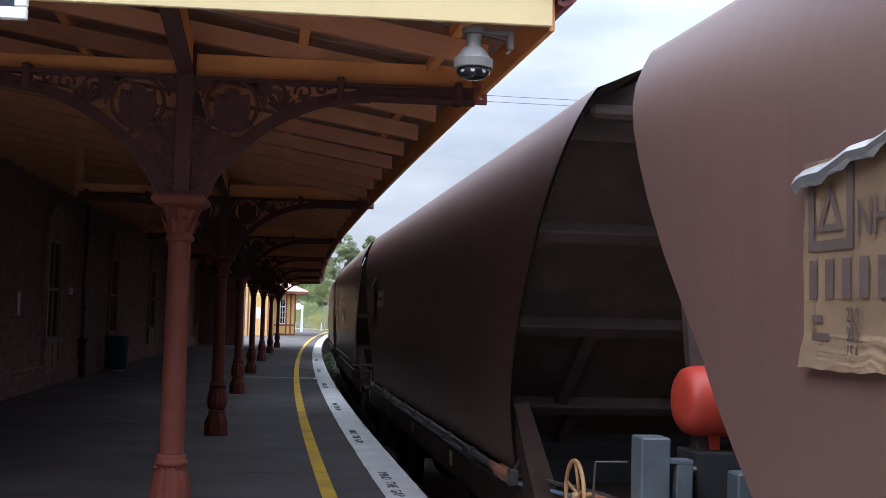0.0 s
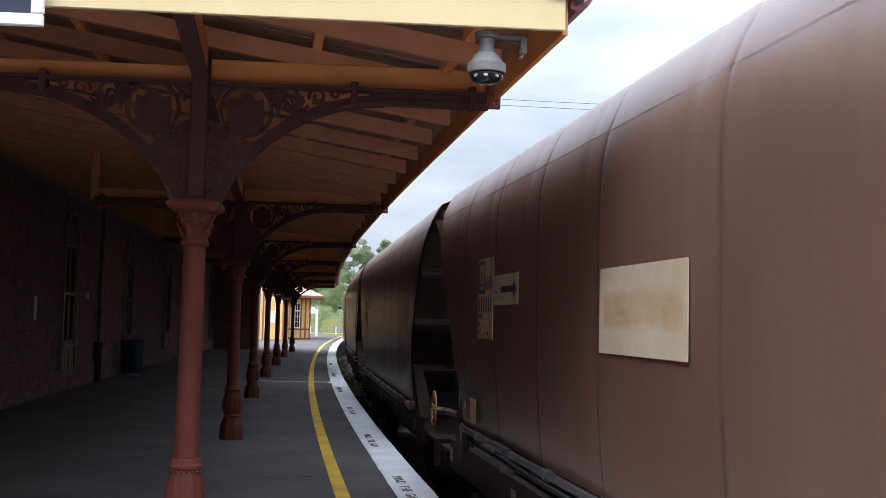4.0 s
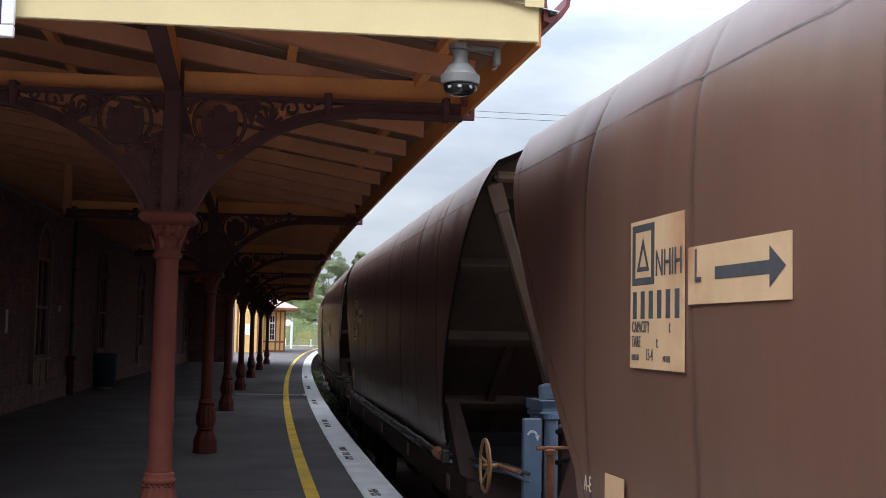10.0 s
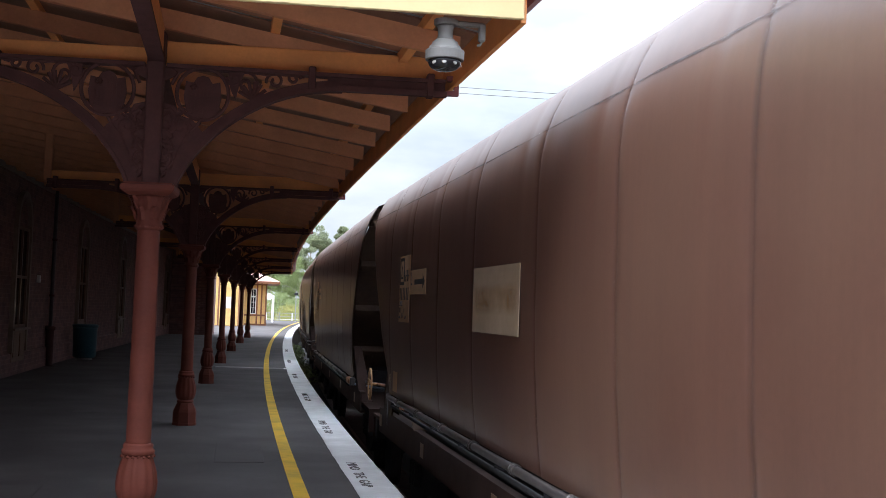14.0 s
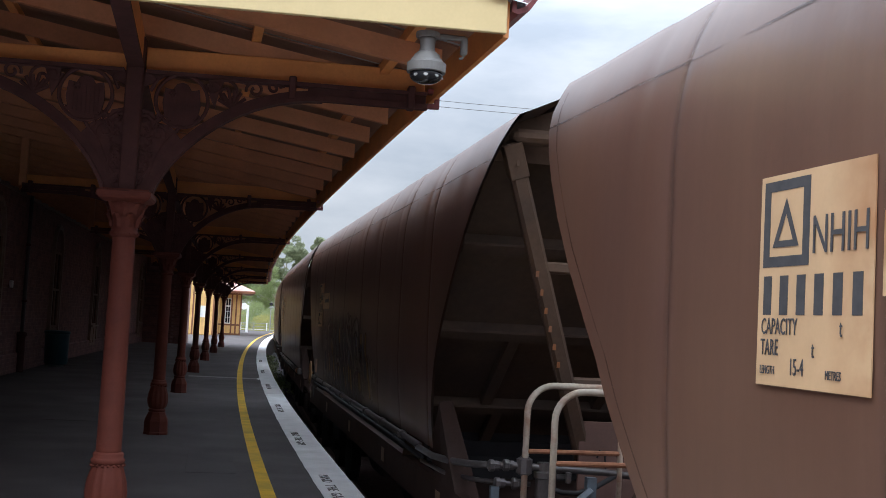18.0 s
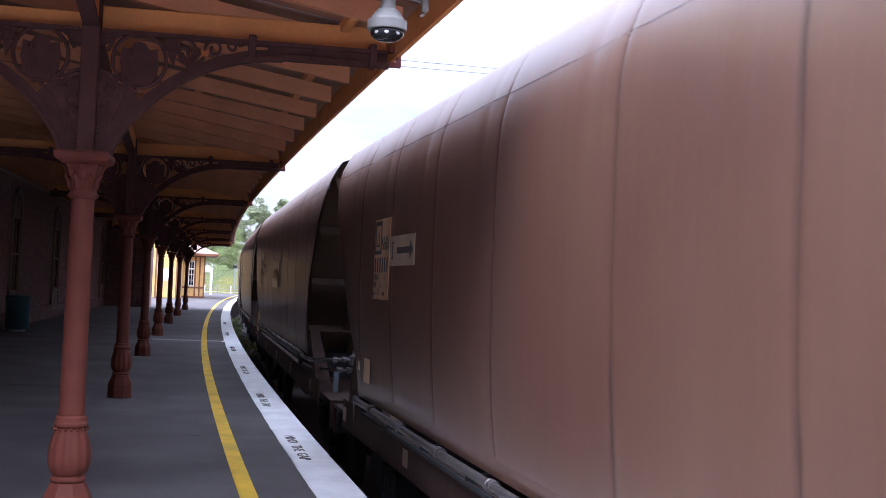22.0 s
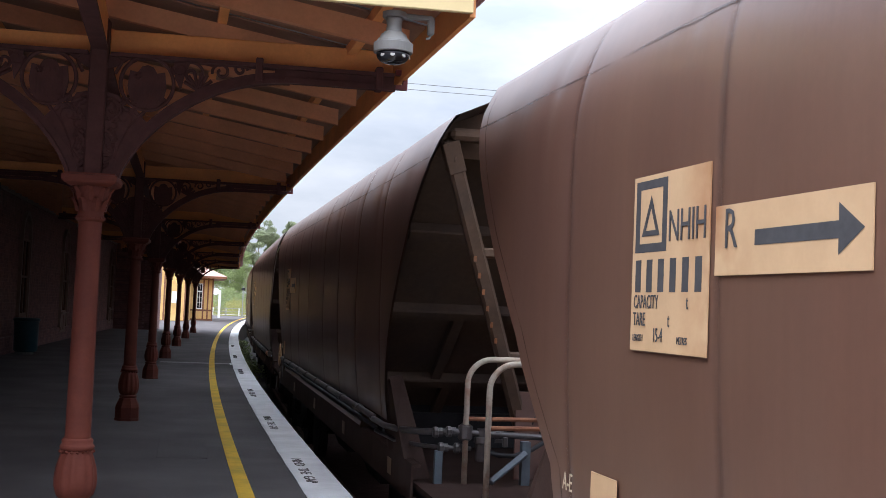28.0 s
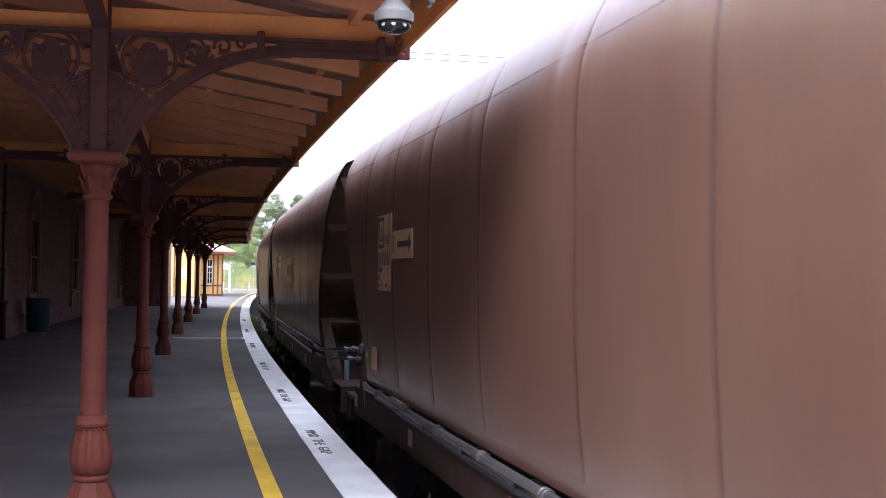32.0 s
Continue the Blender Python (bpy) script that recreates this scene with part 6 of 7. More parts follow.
def end_gear(w, kind, red):
    g = -7.7  # the middle of the gap before this end
    if kind == "rail":
        for k, y in enumerate((-7.2, -6.52)):
            h = piece("end_handrail", ("hoop", k), M_HOOP, w, lambda: hoop(y), "worn cream tubular end handrail", smooth=True)
            piece("cross_rail", ("cross", k), M_RUST, h, lambda: tube(bmesh.new(), [(-0.905, y, 0.72), (0.9, y, 0.72)], 0.018, 8), "rusty cross rail")
    if kind in ("rail", "valve"):
        y = g + 1.2
        v = piece("air_valve", "valve_body", M_PIPE, w, lambda: lathe(lathe(bmesh.new(), [(0.05, 0.38), (0.055, 0.4), (0.055, 0.52), (0.07, 0.53), (0.07, 0.57), (0.045, 0.58), (0.045, 0.64)], 14, m=pose(-0.76, y, 0)), [(0.03, 0.54), (0.06, 0.56), (0.06, 0.66), (0.03, 0.68), (0.022, 0.69), (0.022, 0.74)], 10, m=pose(-0.905, y, 0)), "grey-brown brake valve")
        piece("handle", "valve_handle", M_PIPE, v, lambda: box(box(bmesh.new(), -0.66, -0.56, y - 0.03, y - 0.015, 0.53, 0.56), -0.6, -0.56, y - 0.06, y - 0.03, 0.5, 0.58, bevel=0.006))
        piece("end_pipe", "end_pipe_upper", M_PIPE, w, lambda: tube(bmesh.new(), [(-1.42, g + 2.7, 0.56), (-1.41, g + 2.1, 0.56), (-1.35, g + 1.72, 0.57), (-1.25, g + 1.4, 0.59), (-1.14, g + 1.25, 0.605), (-0.95, y, 0.61), (-0.3, y, 0.58), (0.0, y, 0.55), (0.7, y, 0.52)], 0.027, 10), smooth=True)
        piece("end_pipe", "end_pipe_lower", M_PIPE, w, lambda: tube(bmesh.new(), [(-1.4, g + 2.6, 0.46), (-1.36, g + 1.9, 0.46), (-1.24, g + 1.5, 0.47), (-1.1, y + 0.05, 0.48), (-0.85, y, 0.48)], 0.018, 8), smooth=True)
        for k, (x, z) in enumerate(((-1.13, 0.605), (-1.02, 0.61), (-0.62, 0.6), (-1.08, 0.48), (-0.95, 0.48))):
            piece("union", ("valve_union", k), M_PIPE, w, lambda: lathe(bmesh.new(), [(0.032, -0.04), (0.045, -0.03), (0.045, 0.0), (0.036, 0.005), (0.036, 0.04)], 8, m=pose(x, y + 0.02, z, 0, 90, 0)))
        piece("stand", "pipe_stand", M_OLDGREY, w, lambda: B(-1.15, -1.09, y - 0.03, y + 0.03, 0.2, 0.46))
        piece("blue_bracket", "blue_bracket", M_OLDGREY, w, lambda: bar_between((-0.75, y - 0.25, 0.25), (-0.42, y - 0.1, 0.46), 0.05, 0.05))
        piece("blue_bracket", "blue_post", M_OLDGREY, w, lambda: B(-0.45, -0.38, y - 0.1, y - 0.03, 0.2, 0.55))
        piece("hose", "end_hose", M_UNDER, w, lambda: tube(bmesh.new(), [(-0.72, y, 0.46), (-0.62, y - 0.03, 0.43), (-0.5, y - 0.05, 0.43), (-0.35, y - 0.03, 0.48), (-0.2, y, 0.56)], 0.02, 8), smooth=True)
        bp = piece("back_panel", "back_panel", M_PANEL, w, lambda: B(-0.42, 0.42, -6.27, -6.25, 0.2, 0.93, bevel=0.004), "dusty reddish back panel")
        for k, x in enumerate((-0.27, -0.06)):
            piece("hook", ("hook", k), M_UNDER, bp, lambda x=x: tube(bmesh.new(), [(x, -6.272, 0.66), (x + 0.01, -6.3, 0.72), (x + 0.05, -6.3, 0.7), (x + 0.07, -6.28, 0.56)], 0.007, 6))
    if kind == "tank":
        mt = M_RED if red else M_BLUE
        SEAT[0] = None if red else Matrix.Translation((0.27, 1.14, -0.115)) @ Matrix.Scale(1.08, 4)
        r = Matrix.Rotation(radians(90), 4, "Y")
        prof = [(0.02, -0.6), (0.1, -0.595), (0.16, -0.58), (0.2, -0.55), (0.216, -0.5), (0.22, -0.45), (0.22, 0.45), (0.216, 0.5), (0.2, 0.55), (0.16, 0.58), (0.1, 0.595), (0.02, 0.6)] if red else [(0.02, -0.62), (0.11, -0.605), (0.17, -0.57), (0.205, -0.51), (0.22, -0.44), (0.22, 0.44), (0.205, 0.51), (0.17, 0.57), (0.11, 0.605), (0.02, 0.62)]
        tk = piece("air_tank", ("air_tank", red), mt, w, lambda: lathe(bmesh.new(), prof, 28, m=(pose(-0.07, g + 0.62, 1.13) if red else pose(-0.18, g + 0.55, 1.305)) @ r), "red air reservoir" if red else "blue-grey air reservoir", smooth=True)
        piece("boss", ("tank_boss", red), mt, tk, lambda: lathe(bmesh.new(), [(0.03, 0.0), (0.03, 0.03), (0.015, 0.035)], 10, m=pose(0.0, g + 0.62, 1.275) if red else pose(-0.2, g + 0.55, 1.524)))
        if red:
            st_ = piece("tank_stand", "tank_stand", M_RED, w, lambda: plate(plate(bmesh.new(), [(-0.46, 0.83), (-0.395, 0.83), (-0.39, 1.02), (-0.48, 1.02)], 0.06, pose(0, g + 0.62, 0)), [(0.33, 0.83), (0.395, 0.83), (0.41, 1.02), (0.32, 1.02)], 0.06, pose(0, g + 0.62, 0)), "red tank legs")
            piece("stand_base", "stand_base", M_UNDER, st_, lambda: B(-0.6, 0.6, g + 0.45, g + 0.8, 0.2, 0.828, bevel=0.01))
            piece("brake_box", "brake_box_old", M_OLDGREY, w, lambda: B(-1.0, -0.82, g + 0.3, g + 0.5, 0.2, 0.93, bevel=0.01), "blue-grey handbrake box")
            piece("valve_box", "valve_box_old", M_OLDGREY, w, lambda: B(-0.42, -0.24, g + 0.25, g + 0.42, 0.2, 0.73, bevel=0.012), "low blue-grey valve box")
            piece("bracket", "old_bracket", M_OLDGREY, w, lambda: box(B(-0.78, -0.68, g + 0.3, g + 0.42, 0.2, 0.78, bevel=0.008), -0.84, -0.68, g + 0.3, g + 0.42, 0.78, 0.8))
            piece("wire_loop", "old_wire_loop", M_PIPE, w, lambda: tube(bmesh.new(), [(-1.2, g + 0.62, 0.5), (-1.19, g + 0.6, 0.75), (-1.0, g + 0.56, 0.755)], 0.008, 6))
            piece("saddle", "old_saddle", M_RED, tk, lambda: B(-0.52, -0.38, g + 0.5, g + 0.56, 1.02, 1.035))
            piece("hose", "old_hose", M_UNDER, w, lambda: tube(bmesh.new(), [(-0.6, g + 0.62, 1.0), (-0.62, g + 0.62, 1.2), (-0.45, g + 0.6, 1.36), (-0.2, g + 0.6, 1.4)], 0.012, 6), smooth=True)
            piece("grey_pipe", "old_grey_pipe", M_PIPE, w, lambda: tube(bmesh.new(), [(-0.8, g + 0.48, 0.72), (0.9, g + 0.48, 0.72)], 0.028, 8), smooth=True)
            wheel_and_rods(w, g)
            return
        fr = piece("tank_frame", "tank_frame", M_BLUE, w, lambda: box(box(box(bmesh.new(), -0.94, 0.9, g + 0.34, g + 0.4, 0.99, 1.07), -0.94, 0.9, g + 0.84, g + 0.9, 0.99, 1.07), -0.94, -0.88, g + 0.4, g + 0.84, 0.99, 1.07))
        piece("frame_lip", "frame_lip", M_BLUE, fr, lambda: B(-0.97, 0.9, g + 0.31, g + 0.42, 1.07, 1.082))
        piece("frame_lip", "frame_lip_low", M_BLUE, fr, lambda: B(-0.96, 0.9, g + 0.32, g + 0.41, 0.978, 0.989))
        for k, (x, y) in enumerate(((-0.86, 0.37), (-0.86, 0.87), (0.7, 0.37), (0.7, 0.87))):
            piece("frame_post", ("frame_post", k), M_BLUE, fr, lambda x=x, y=y: lathe(bmesh.new(), [(0.06, 0.2), (0.055, 0.22), (0.055, 0.93), (0.075, 0.94), (0.075, 0.977)], 16, m=pose(x, g + y, 0)), smooth=False)
        for k, (y0, z0, r0, m_) in enumerate(((0.6, 0.86, 0.03, M_PIPE), (0.55, 0.72, 0.022, M_RUST), (0.72, 0.78, 0.035, M_UNDER), (0.5, 0.42, 0.028, M_RUST), (0.68, 0.58, 0.02, M_PIPE))):
            piece("cross_pipe", ("cross_pipe", k), m_, w, lambda: tube(bmesh.new(), [(-0.8 + 0.1 * k, g + y0, z0 - 0.06), (-0.7 + 0.1 * k, g + y0, z0), (0.9, g + y0, z0)], r0, 8), smooth=True)
            piece("union", ("union", k), M_PIPE, w, lambda: lathe(bmesh.new(), [(r0 + 0.006, -0.05), (r0 + 0.02, -0.045), (r0 + 0.02, -0.01), (r0 + 0.008, 0.0), (r0 + 0.008, 0.05)], 8, m=pose(-0.5 + 0.13 * k, g + y0, z0, 0, 90, 0)))
        for k, (x, pf_) in enumerate(((-0.38, [(0.04, 0.5), (0.05, 0.52), (0.05, 0.66), (0.03, 0.7), (0.03, 0.8)]), (-0.12, [(0.03, 0.62), (0.06, 0.64), (0.06, 0.72), (0.03, 0.74)]))):
            piece("cock", ("drain_cock", k), M_BLUE, w, lambda: lathe(bmesh.new(), pf_, 10, m=pose(x, g + 0.45, 0)))
        piece("saddle", ("saddle", red), mt, fr, lambda: box(box(bmesh.new(), -0.62, -0.56, g + 0.48, g + 0.76, 1.09, 1.2), 0.1, 0.16, g + 0.48, g + 0.76, 1.09, 1.2))
        piece("cap", "filter_cap", M_BLUE, w, lambda: lathe(bmesh.new(), [(0.07, 1.09), (0.072, 1.12), (0.075, 1.13), (0.075, 1.19), (0.06, 1.2), (0.02, 1.215)], 16, m=pose(-0.83, g + 0.62, -0.01)))
        bx = piece("brake_box", "brake_box", M_BLUE, w, lambda: B(-1.1, -0.95, g + 0.3, g + 0.38, 0.2, 0.94, bevel=0.01), "tall blue-grey handbrake box")

        def turn_mark():
            bm = bmesh.new()
            pr = None
            for i in range(9):
                a = radians(20 + 140 * i / 8)
                c = [bm.verts.new((-1.03 + rr * math.cos(a) * 0.9, g + 0.297, 0.8 + rr * math.sin(a))) for rr in (0.032, 0.052)]
                if pr:
                    bm.faces.new((pr[0], pr[1], c[1], c[0]))
                pr = c
            vs = [bm.verts.new((-1.03 + x, g + 0.297, 0.8 + z)) for x, z in ((0.022, 0.01), (0.06, 0.01), (0.042, -0.035))]
            bm.faces.new(vs)
            return bm
        piece("turn_mark", "turn_mark", M_SIGNWHITE, bx, turn_mark)

        SEAT[0] = None
        wheel_and_rods(w, g)
        for k in range(2):
            piece("hose", ("tank_hose", k), M_UNDER, w, lambda: tube(bmesh.new(), [(-0.72, g + 0.5, 0.82 - 0.25 * k), (-0.64, g + 0.38, 0.86 - 0.25 * k), (-0.55, g + 0.3, 0.84 - 0.25 * k), (-0.45, g + 0.2, 0.72 - 0.25 * k), (-0.42, g + 0.1, 0.5 - 0.15 * k)], 0.022, 8), smooth=True)
        piece("coupling_pin", "coupling_pin", M_RUST, w, lambda: lathe(bmesh.new(), [(0.035, 0.2), (0.035, 0.66), (0.048, 0.665), (0.048, 0.7), (0.03, 0.71)], 12, m=pose(-0.85, g + 0.2, 0)))
        piece("back_panel", "back_panel", M_PANEL, w, lambda: B(-0.42, 0.42, -6.27, -6.25, 0.2, 0.93, bevel=0.004), "dusty reddish back panel")
        piece("rust_bar", "rust_bar", M_RUST, w, lambda: tube(bmesh.new(), [(-0.92, g + 0.37, 0.7), (0.6, g + 0.37, 0.7)], 0.018, 8))


def wheel_and_rods(w, g):
    if g:
        def hand_wheel():
            bm = bmesh.new()
            c = Vector((-1.24, g + 0.88, 0.5))
            tube(bm, [c + Vector((0, 0.22 * math.cos(a), 0.22 * math.sin(a))) for a in (2 * math.pi * i / 24 for i in range(24))], 0.014, 7, closed=True)
            for i in range(5):
                a = 2 * math.pi * i / 5 + 0.3
                tube(bm, [c + Vector((0.03, 0, 0)), c + Vector((0.0, 0.22 * math.cos(a), 0.22 * math.sin(a)))], 0.011, 6)
            tube(bm, [c + Vector((-0.02, 0, 0)), c + Vector((0.14, 0, 0))], 0.02, 8)
            return bm
        piece("handwheel", "handwheel", M_WHEELRIM, w, hand_wheel, "cream spoked brake handwheel", smooth=True)
        piece("brake_rod", "brake_rod", M_RUST, w, lambda: tube(bmesh.new(), [(-1.13, g + 0.93, 0.5), (-1.08, g + 0.6, 0.5), (-1.04, g + 0.45, 0.5)], 0.02, 8), "rusty brake rod")
        piece("slack_adjuster", "slack_adjuster", M_RUST, w, lambda: lathe(lathe(bmesh.new(), [(0.02, -0.5), (0.03, -0.3), (0.03, -0.1)], 10, m=pose(-1.42, g + 2.4, 0.46, 90, 0, 0)), [(0.035, -0.12), (0.055, -0.1), (0.05, 0.0), (0.055, 0.1), (0.05, 0.2), (0.03, 0.22)], 12, m=pose(-1.42, g + 2.25, 0.46, 90, 0, 0)), "rusty slack adjuster")
        for k, (z, m_) in enumerate(((0.48, M_PIPE), (0.42, M_BLUE))):
            piece("rod", ("brake_rods", k), m_, w, lambda z=z: tube(bmesh.new(), [(-1.42, g + 2.1, 0.46), (-1.36, g + 1.95, z), (-1.2, g + 1.55, z), (-1.0, g + 1.05, z), (-0.95, g + 0.5, z)], 0.017, 8), smooth=True)
        piece("clevis", "clevis", M_PIPE, w, lambda: B(-1.44, -1.36, g + 1.93, g + 2.03, 0.4, 0.52, bevel=0.012))
        piece("lever", "lever", M_PIPE, w, lambda: bar_between((-1.4, g + 1.98, 0.5), (-1.33, g + 1.9, 0.66), 0.03, 0.012))


def wagon(n):
    """Wagon n follows gap n; the kind of gear on its leading end, boards and paint differ."""
    old = n <= 0
    kind = {0: "tank", 1: "rail", 5: "valve", 9: "valve", 13: "valve", 17: "valve"}.get(n, "rail" if n % 4 == 3 else "tank")
    label = "brown steel hopper wagon with bulging welded sides"
    if n == 7:
        label = "brown hopper wagon with faded graffiti along its side"
    elif old:
        label = "smooth purplish brown hopper wagon with a torn number board"
    elif n % 4 == 1:
        label = "brown hopper wagon with a blank off-white side panel"
    SHORT[0] = CUT_BACK.get(n, 0.06)
    w = thing("hopper_wagon", pose(0, 0, 0), label, "wagon", "wagons of the train")
    if old:
        piece("side_sheet", "smooth_side", M_BODY2, w, lambda: skin(-1, -7.5, 7.5, 0, 40, 0.004), smooth=True)
    else:
        for k, (a, b) in enumerate(zip(SEAMS, SEAMS[1:])):
            piece("side_sheet", ("side_sheet", k, SHORT[0] if k == 0 else 0), M_BODY, w, lambda: skin(-1, a, b, 0.006, 26, 0.009), smooth=True)
        for k, y in enumerate(SEAMS[1:-1]):
            piece("weld_seam", ("weld_seam", k), M_SEAM, w, lambda: seam_line(y), "grimy vertical weld seam", smooth=True, at_=Matrix.Translation((0, y, 0)))
    piece("far_side", ("far_side", old, SHORT[0]), M_BODY2 if old else M_BODY, w, lambda: skin(1, -7.5, 7.5, 0, 12, 0.0), smooth=True)
    piece("roof_rib", "roof_rib", M_BODY, w, lambda: box(bmesh.new(), -0.875, -0.845, -7.1, 7.1, 3.19, 3.222))
    # dark backing added behind the outer sheets, so that no sky shows through
    def lining():
        bm = bmesh.new()
        prev = None
        for z in (0.62, 0.86, 1.14, 1.5, 1.9, 2.27, 2.6, 2.75, 2.88, 3.0, 3.06, 3.19):
            wd_ = np.interp(z, [p[1] for p in PROFILE], [p[0] for p in PROFILE]) - 0.018
            l, f = end_y(z) - 0.006, far_y(z) - 0.006
            c = [bm.verts.new((-wd_, -l, z)), bm.verts.new((-wd_, f, z)), bm.verts.new((wd_, f, z)), bm.verts.new((wd_, -l, z))]
            if prev:
                bm.faces.new((prev[0], prev[1], c[1], c[0]))
                bm.faces.new((prev[2], prev[3], c[3], c[2]))
            prev = c
        return bm
    piece("lining", ("lining", old, SHORT[0]), M_END2 if old else M_SHEET, w, lining)
    m_end = M_END2 if old else M_SHEET
    for sgn in (1, -1):
        turn = Matrix.Identity(4) if sgn == 1 else Matrix.Rotation(math.pi, 4, "Z")
        e = piece("end_sheet", ("end_sheet", old), M_END2 if old else M_SHEET, w, end_sheet, "dusty sloping end sheet", at_=turn)
        for z in (2.27, 1.6, 0.93):
            piece("end_rib", ("end_rib", z, old), m_end, e, lambda: end_rib(z))
        for k, (x0, z0, x1, z1) in enumerate(((-0.7, 1.56, -0.76, 0.94), (-0.62, 0.9, -0.66, 0.45), (0.4, 2.22, 0.32, 1.62), (0.34, 1.56, 0.27, 0.94), (-1.02, 0.9, -1.06, 0.45), (0.75, 0.9, 0.72, 0.45))):
            piece("stiffener", ("stiffener", k, old), m_end, e, lambda: bar_between((x1, end_line(z1) - 0.05, z1), (x0, end_line(z0) - 0.05, z0), 0.1, 0.1))
        piece("end_crown", ("end_crown", old), M_END2 if old else M_END, w, end_crown, at_=turn)
        piece("top_beam", ("top_beam", old), M_END2 if old else M_END, w, lambda: box(bmesh.new(), -1.24, 1.24, -7.04, -6.86, 2.893, 2.985, bevel=0.028), at_=turn)
        for sx in (-1, 1):
            if sgn < 0:
                piece("gusset", ("gusset", sx), M_SILL, w, lambda: side_gusset(sx), "slanting side gusset plate", at_=turn)
                continue
            if old:
                piece("end_post", ("old_post", sx), m_end, w, lambda: bar_between((sx * 0.45, -7.1, 0.2), (sx * 0.6, -6.9, 2.86), 0.12, 0.1), "upright end post", at_=turn)
                piece("gusset", ("gusset", sx), M_SILL, w, lambda: side_gusset(sx), "slanting side gusset plate", at_=turn)
                continue
            p = piece("end_post", ("end_post", sx), M_END, w, lambda: bar_between(post_at(0.2, sx), post_at(2.9, sx), 0.12, 0.13, bevel=0.022), "inclined end post", at_=turn)
            hd = M_DUST if n == 1 else M_END
            piece("post_head", ("post_head", sx, hd.name), hd, p, lambda: post_head(sx), "gusset at the post head")
            piece("gusset", ("gusset", sx), M_SILL, w, lambda: side_gusset(sx), "slanting side gusset plate", at_=turn)
        for z in (2.055, 1.22) if sgn > 0 and not old else ():
            px, py, _ = post_at(z)
            piece("cross_bar", ("cross_bar", z), M_END, w, lambda: box(bmesh.new(), -px + 0.03, px - 0.03, py - 0.045, py + 0.045, z - 0.042, z + 0.042, bevel=0.016), at_=turn)
        if n in (1, 3, 7, 11) and sgn == 1:
            for k in range(6):
                px, py, pz = post_at(1.36 + 0.13 * k, -1)
                piece("hazard_mark", ("hazard_mark", k), M_HAZD, w, lambda: B(px - 0.054, px - 0.032, py - 0.074, py - 0.06, pz - 0.03, pz + 0.03))
            px, py, _ = post_at(2.055)
            for k in range(6):
                piece("hazard_mark" if k % 2 == 0 else "dark_mark", ("hazard_bar", k), M_HAZ if k % 2 == 0 else M_INK, w, lambda: plate(bmesh.new(), [(-0.36 + 0.065 * k, 2.017), (-0.295 + 0.065 * k, 2.017), (-0.335 + 0.065 * k, 2.093), (-0.4 + 0.065 * k, 2.093)], 0.003, pose(0, py - 0.047, 0)))
        # end platform with its headstock, buffer plate and coupler
        piece("end_platform", "end_platform", M_SILL, w, lambda: box(box(bmesh.new(), -1.3, 1.3, -7.45, -4.0, 0.16, 0.2), -1.3, 1.3, -7.47, -7.41, -0.12, 0.2), at_=turn)
        piece("headstock", "headstock", M_UNDER, w, lambda: box(bmesh.new(), -1.28, 1.28, -7.4, -7.2, -0.12, 0.155, bevel=0.02), at_=turn)
        piece("coupler", "coupler", M_UNDER, w, lambda: box(box(bmesh.new(), -0.12, 0.12, -7.62, -6.8, -0.22, 0.02, bevel=0.02), -0.16, 0.2, -7.72, -7.5, -0.26, 0.06, bevel=0.04), at_=turn)
        # bogie
        bg = piece("bogie", "bogie_bolster", M_UNDER, w, lambda: B(-0.98, 0.98, -5.4, -5.0, -0.5, -0.1, bevel=0.03), at_=turn)
        for sx in (-1, 1):
            piece("side_frame", ("side_frame", sx), M_UNDER, bg, lambda: bogie_frame(sx), at_=pose(0, -5.2, 0))
            at_axle = pose(0, -5.2 + sx * 0.85, -0.59)
            piece("axle", "axle", M_UNDER, bg, lambda: lathe(bmesh.new(), [(0.07, -0.8), (0.07, 0.8)], 10, m=Matrix.Rotation(radians(90), 4, "Y")), at_=at_axle)
            for sw in (-1, 1):
                piece("wheel", ("wheel", sw), M_UNDER, bg, lambda: wheel(sw), at_=at_axle)
            for dy in (-0.16, 0.0, 0.16):
                piece("spring", "spring", M_UNDER, bg, lambda: lathe(bmesh.new(), [(0.06, -0.4), (0.065, -0.35), (0.055, -0.32), (0.065, -0.27), (0.055, -0.24), (0.065, -0.18), (0.06, -0.14)], 10), at_=pose(sx * 1.08, -5.2 + dy, 0))
    # dark box added to block the sky between side sill and body
    piece("dark_infill", "dark_infill", M_UNDER, w, lambda: B(-1.18, 1.18, -4.2, 4.2, 0.1, 0.7), at_=None)
    # hopper chutes under the body
    for y in (-3.2, 0.0, 3.2):
        piece("chute", ("chute", y), M_UNDER, w, lambda: lathe(bmesh.new(), [(0.75, -0.75), (1.5, 0.55)], 4, m=pose(0, y, 0) @ pose(0, 0, 0, 0, 0, 0)))
    for sx in (-1, 1):
        sl = piece("side_sill", ("side_sill", sx), M_SILL, w, lambda: sill(sx), "brown side sill channel")
        if sx < 0:
            for k, y in enumerate((-5.6, -2.62, 0.38, 3.42, 6.4)):
                piece("label_patch", ("label_patch", k), M_OLDBOARD, sl, lambda: B(-1.353, -1.349, y - 0.09, y + 0.09, 0.14, 0.28), "small pale label on the sill")
    pz = 0.46 if kind == "tank" else 0.58
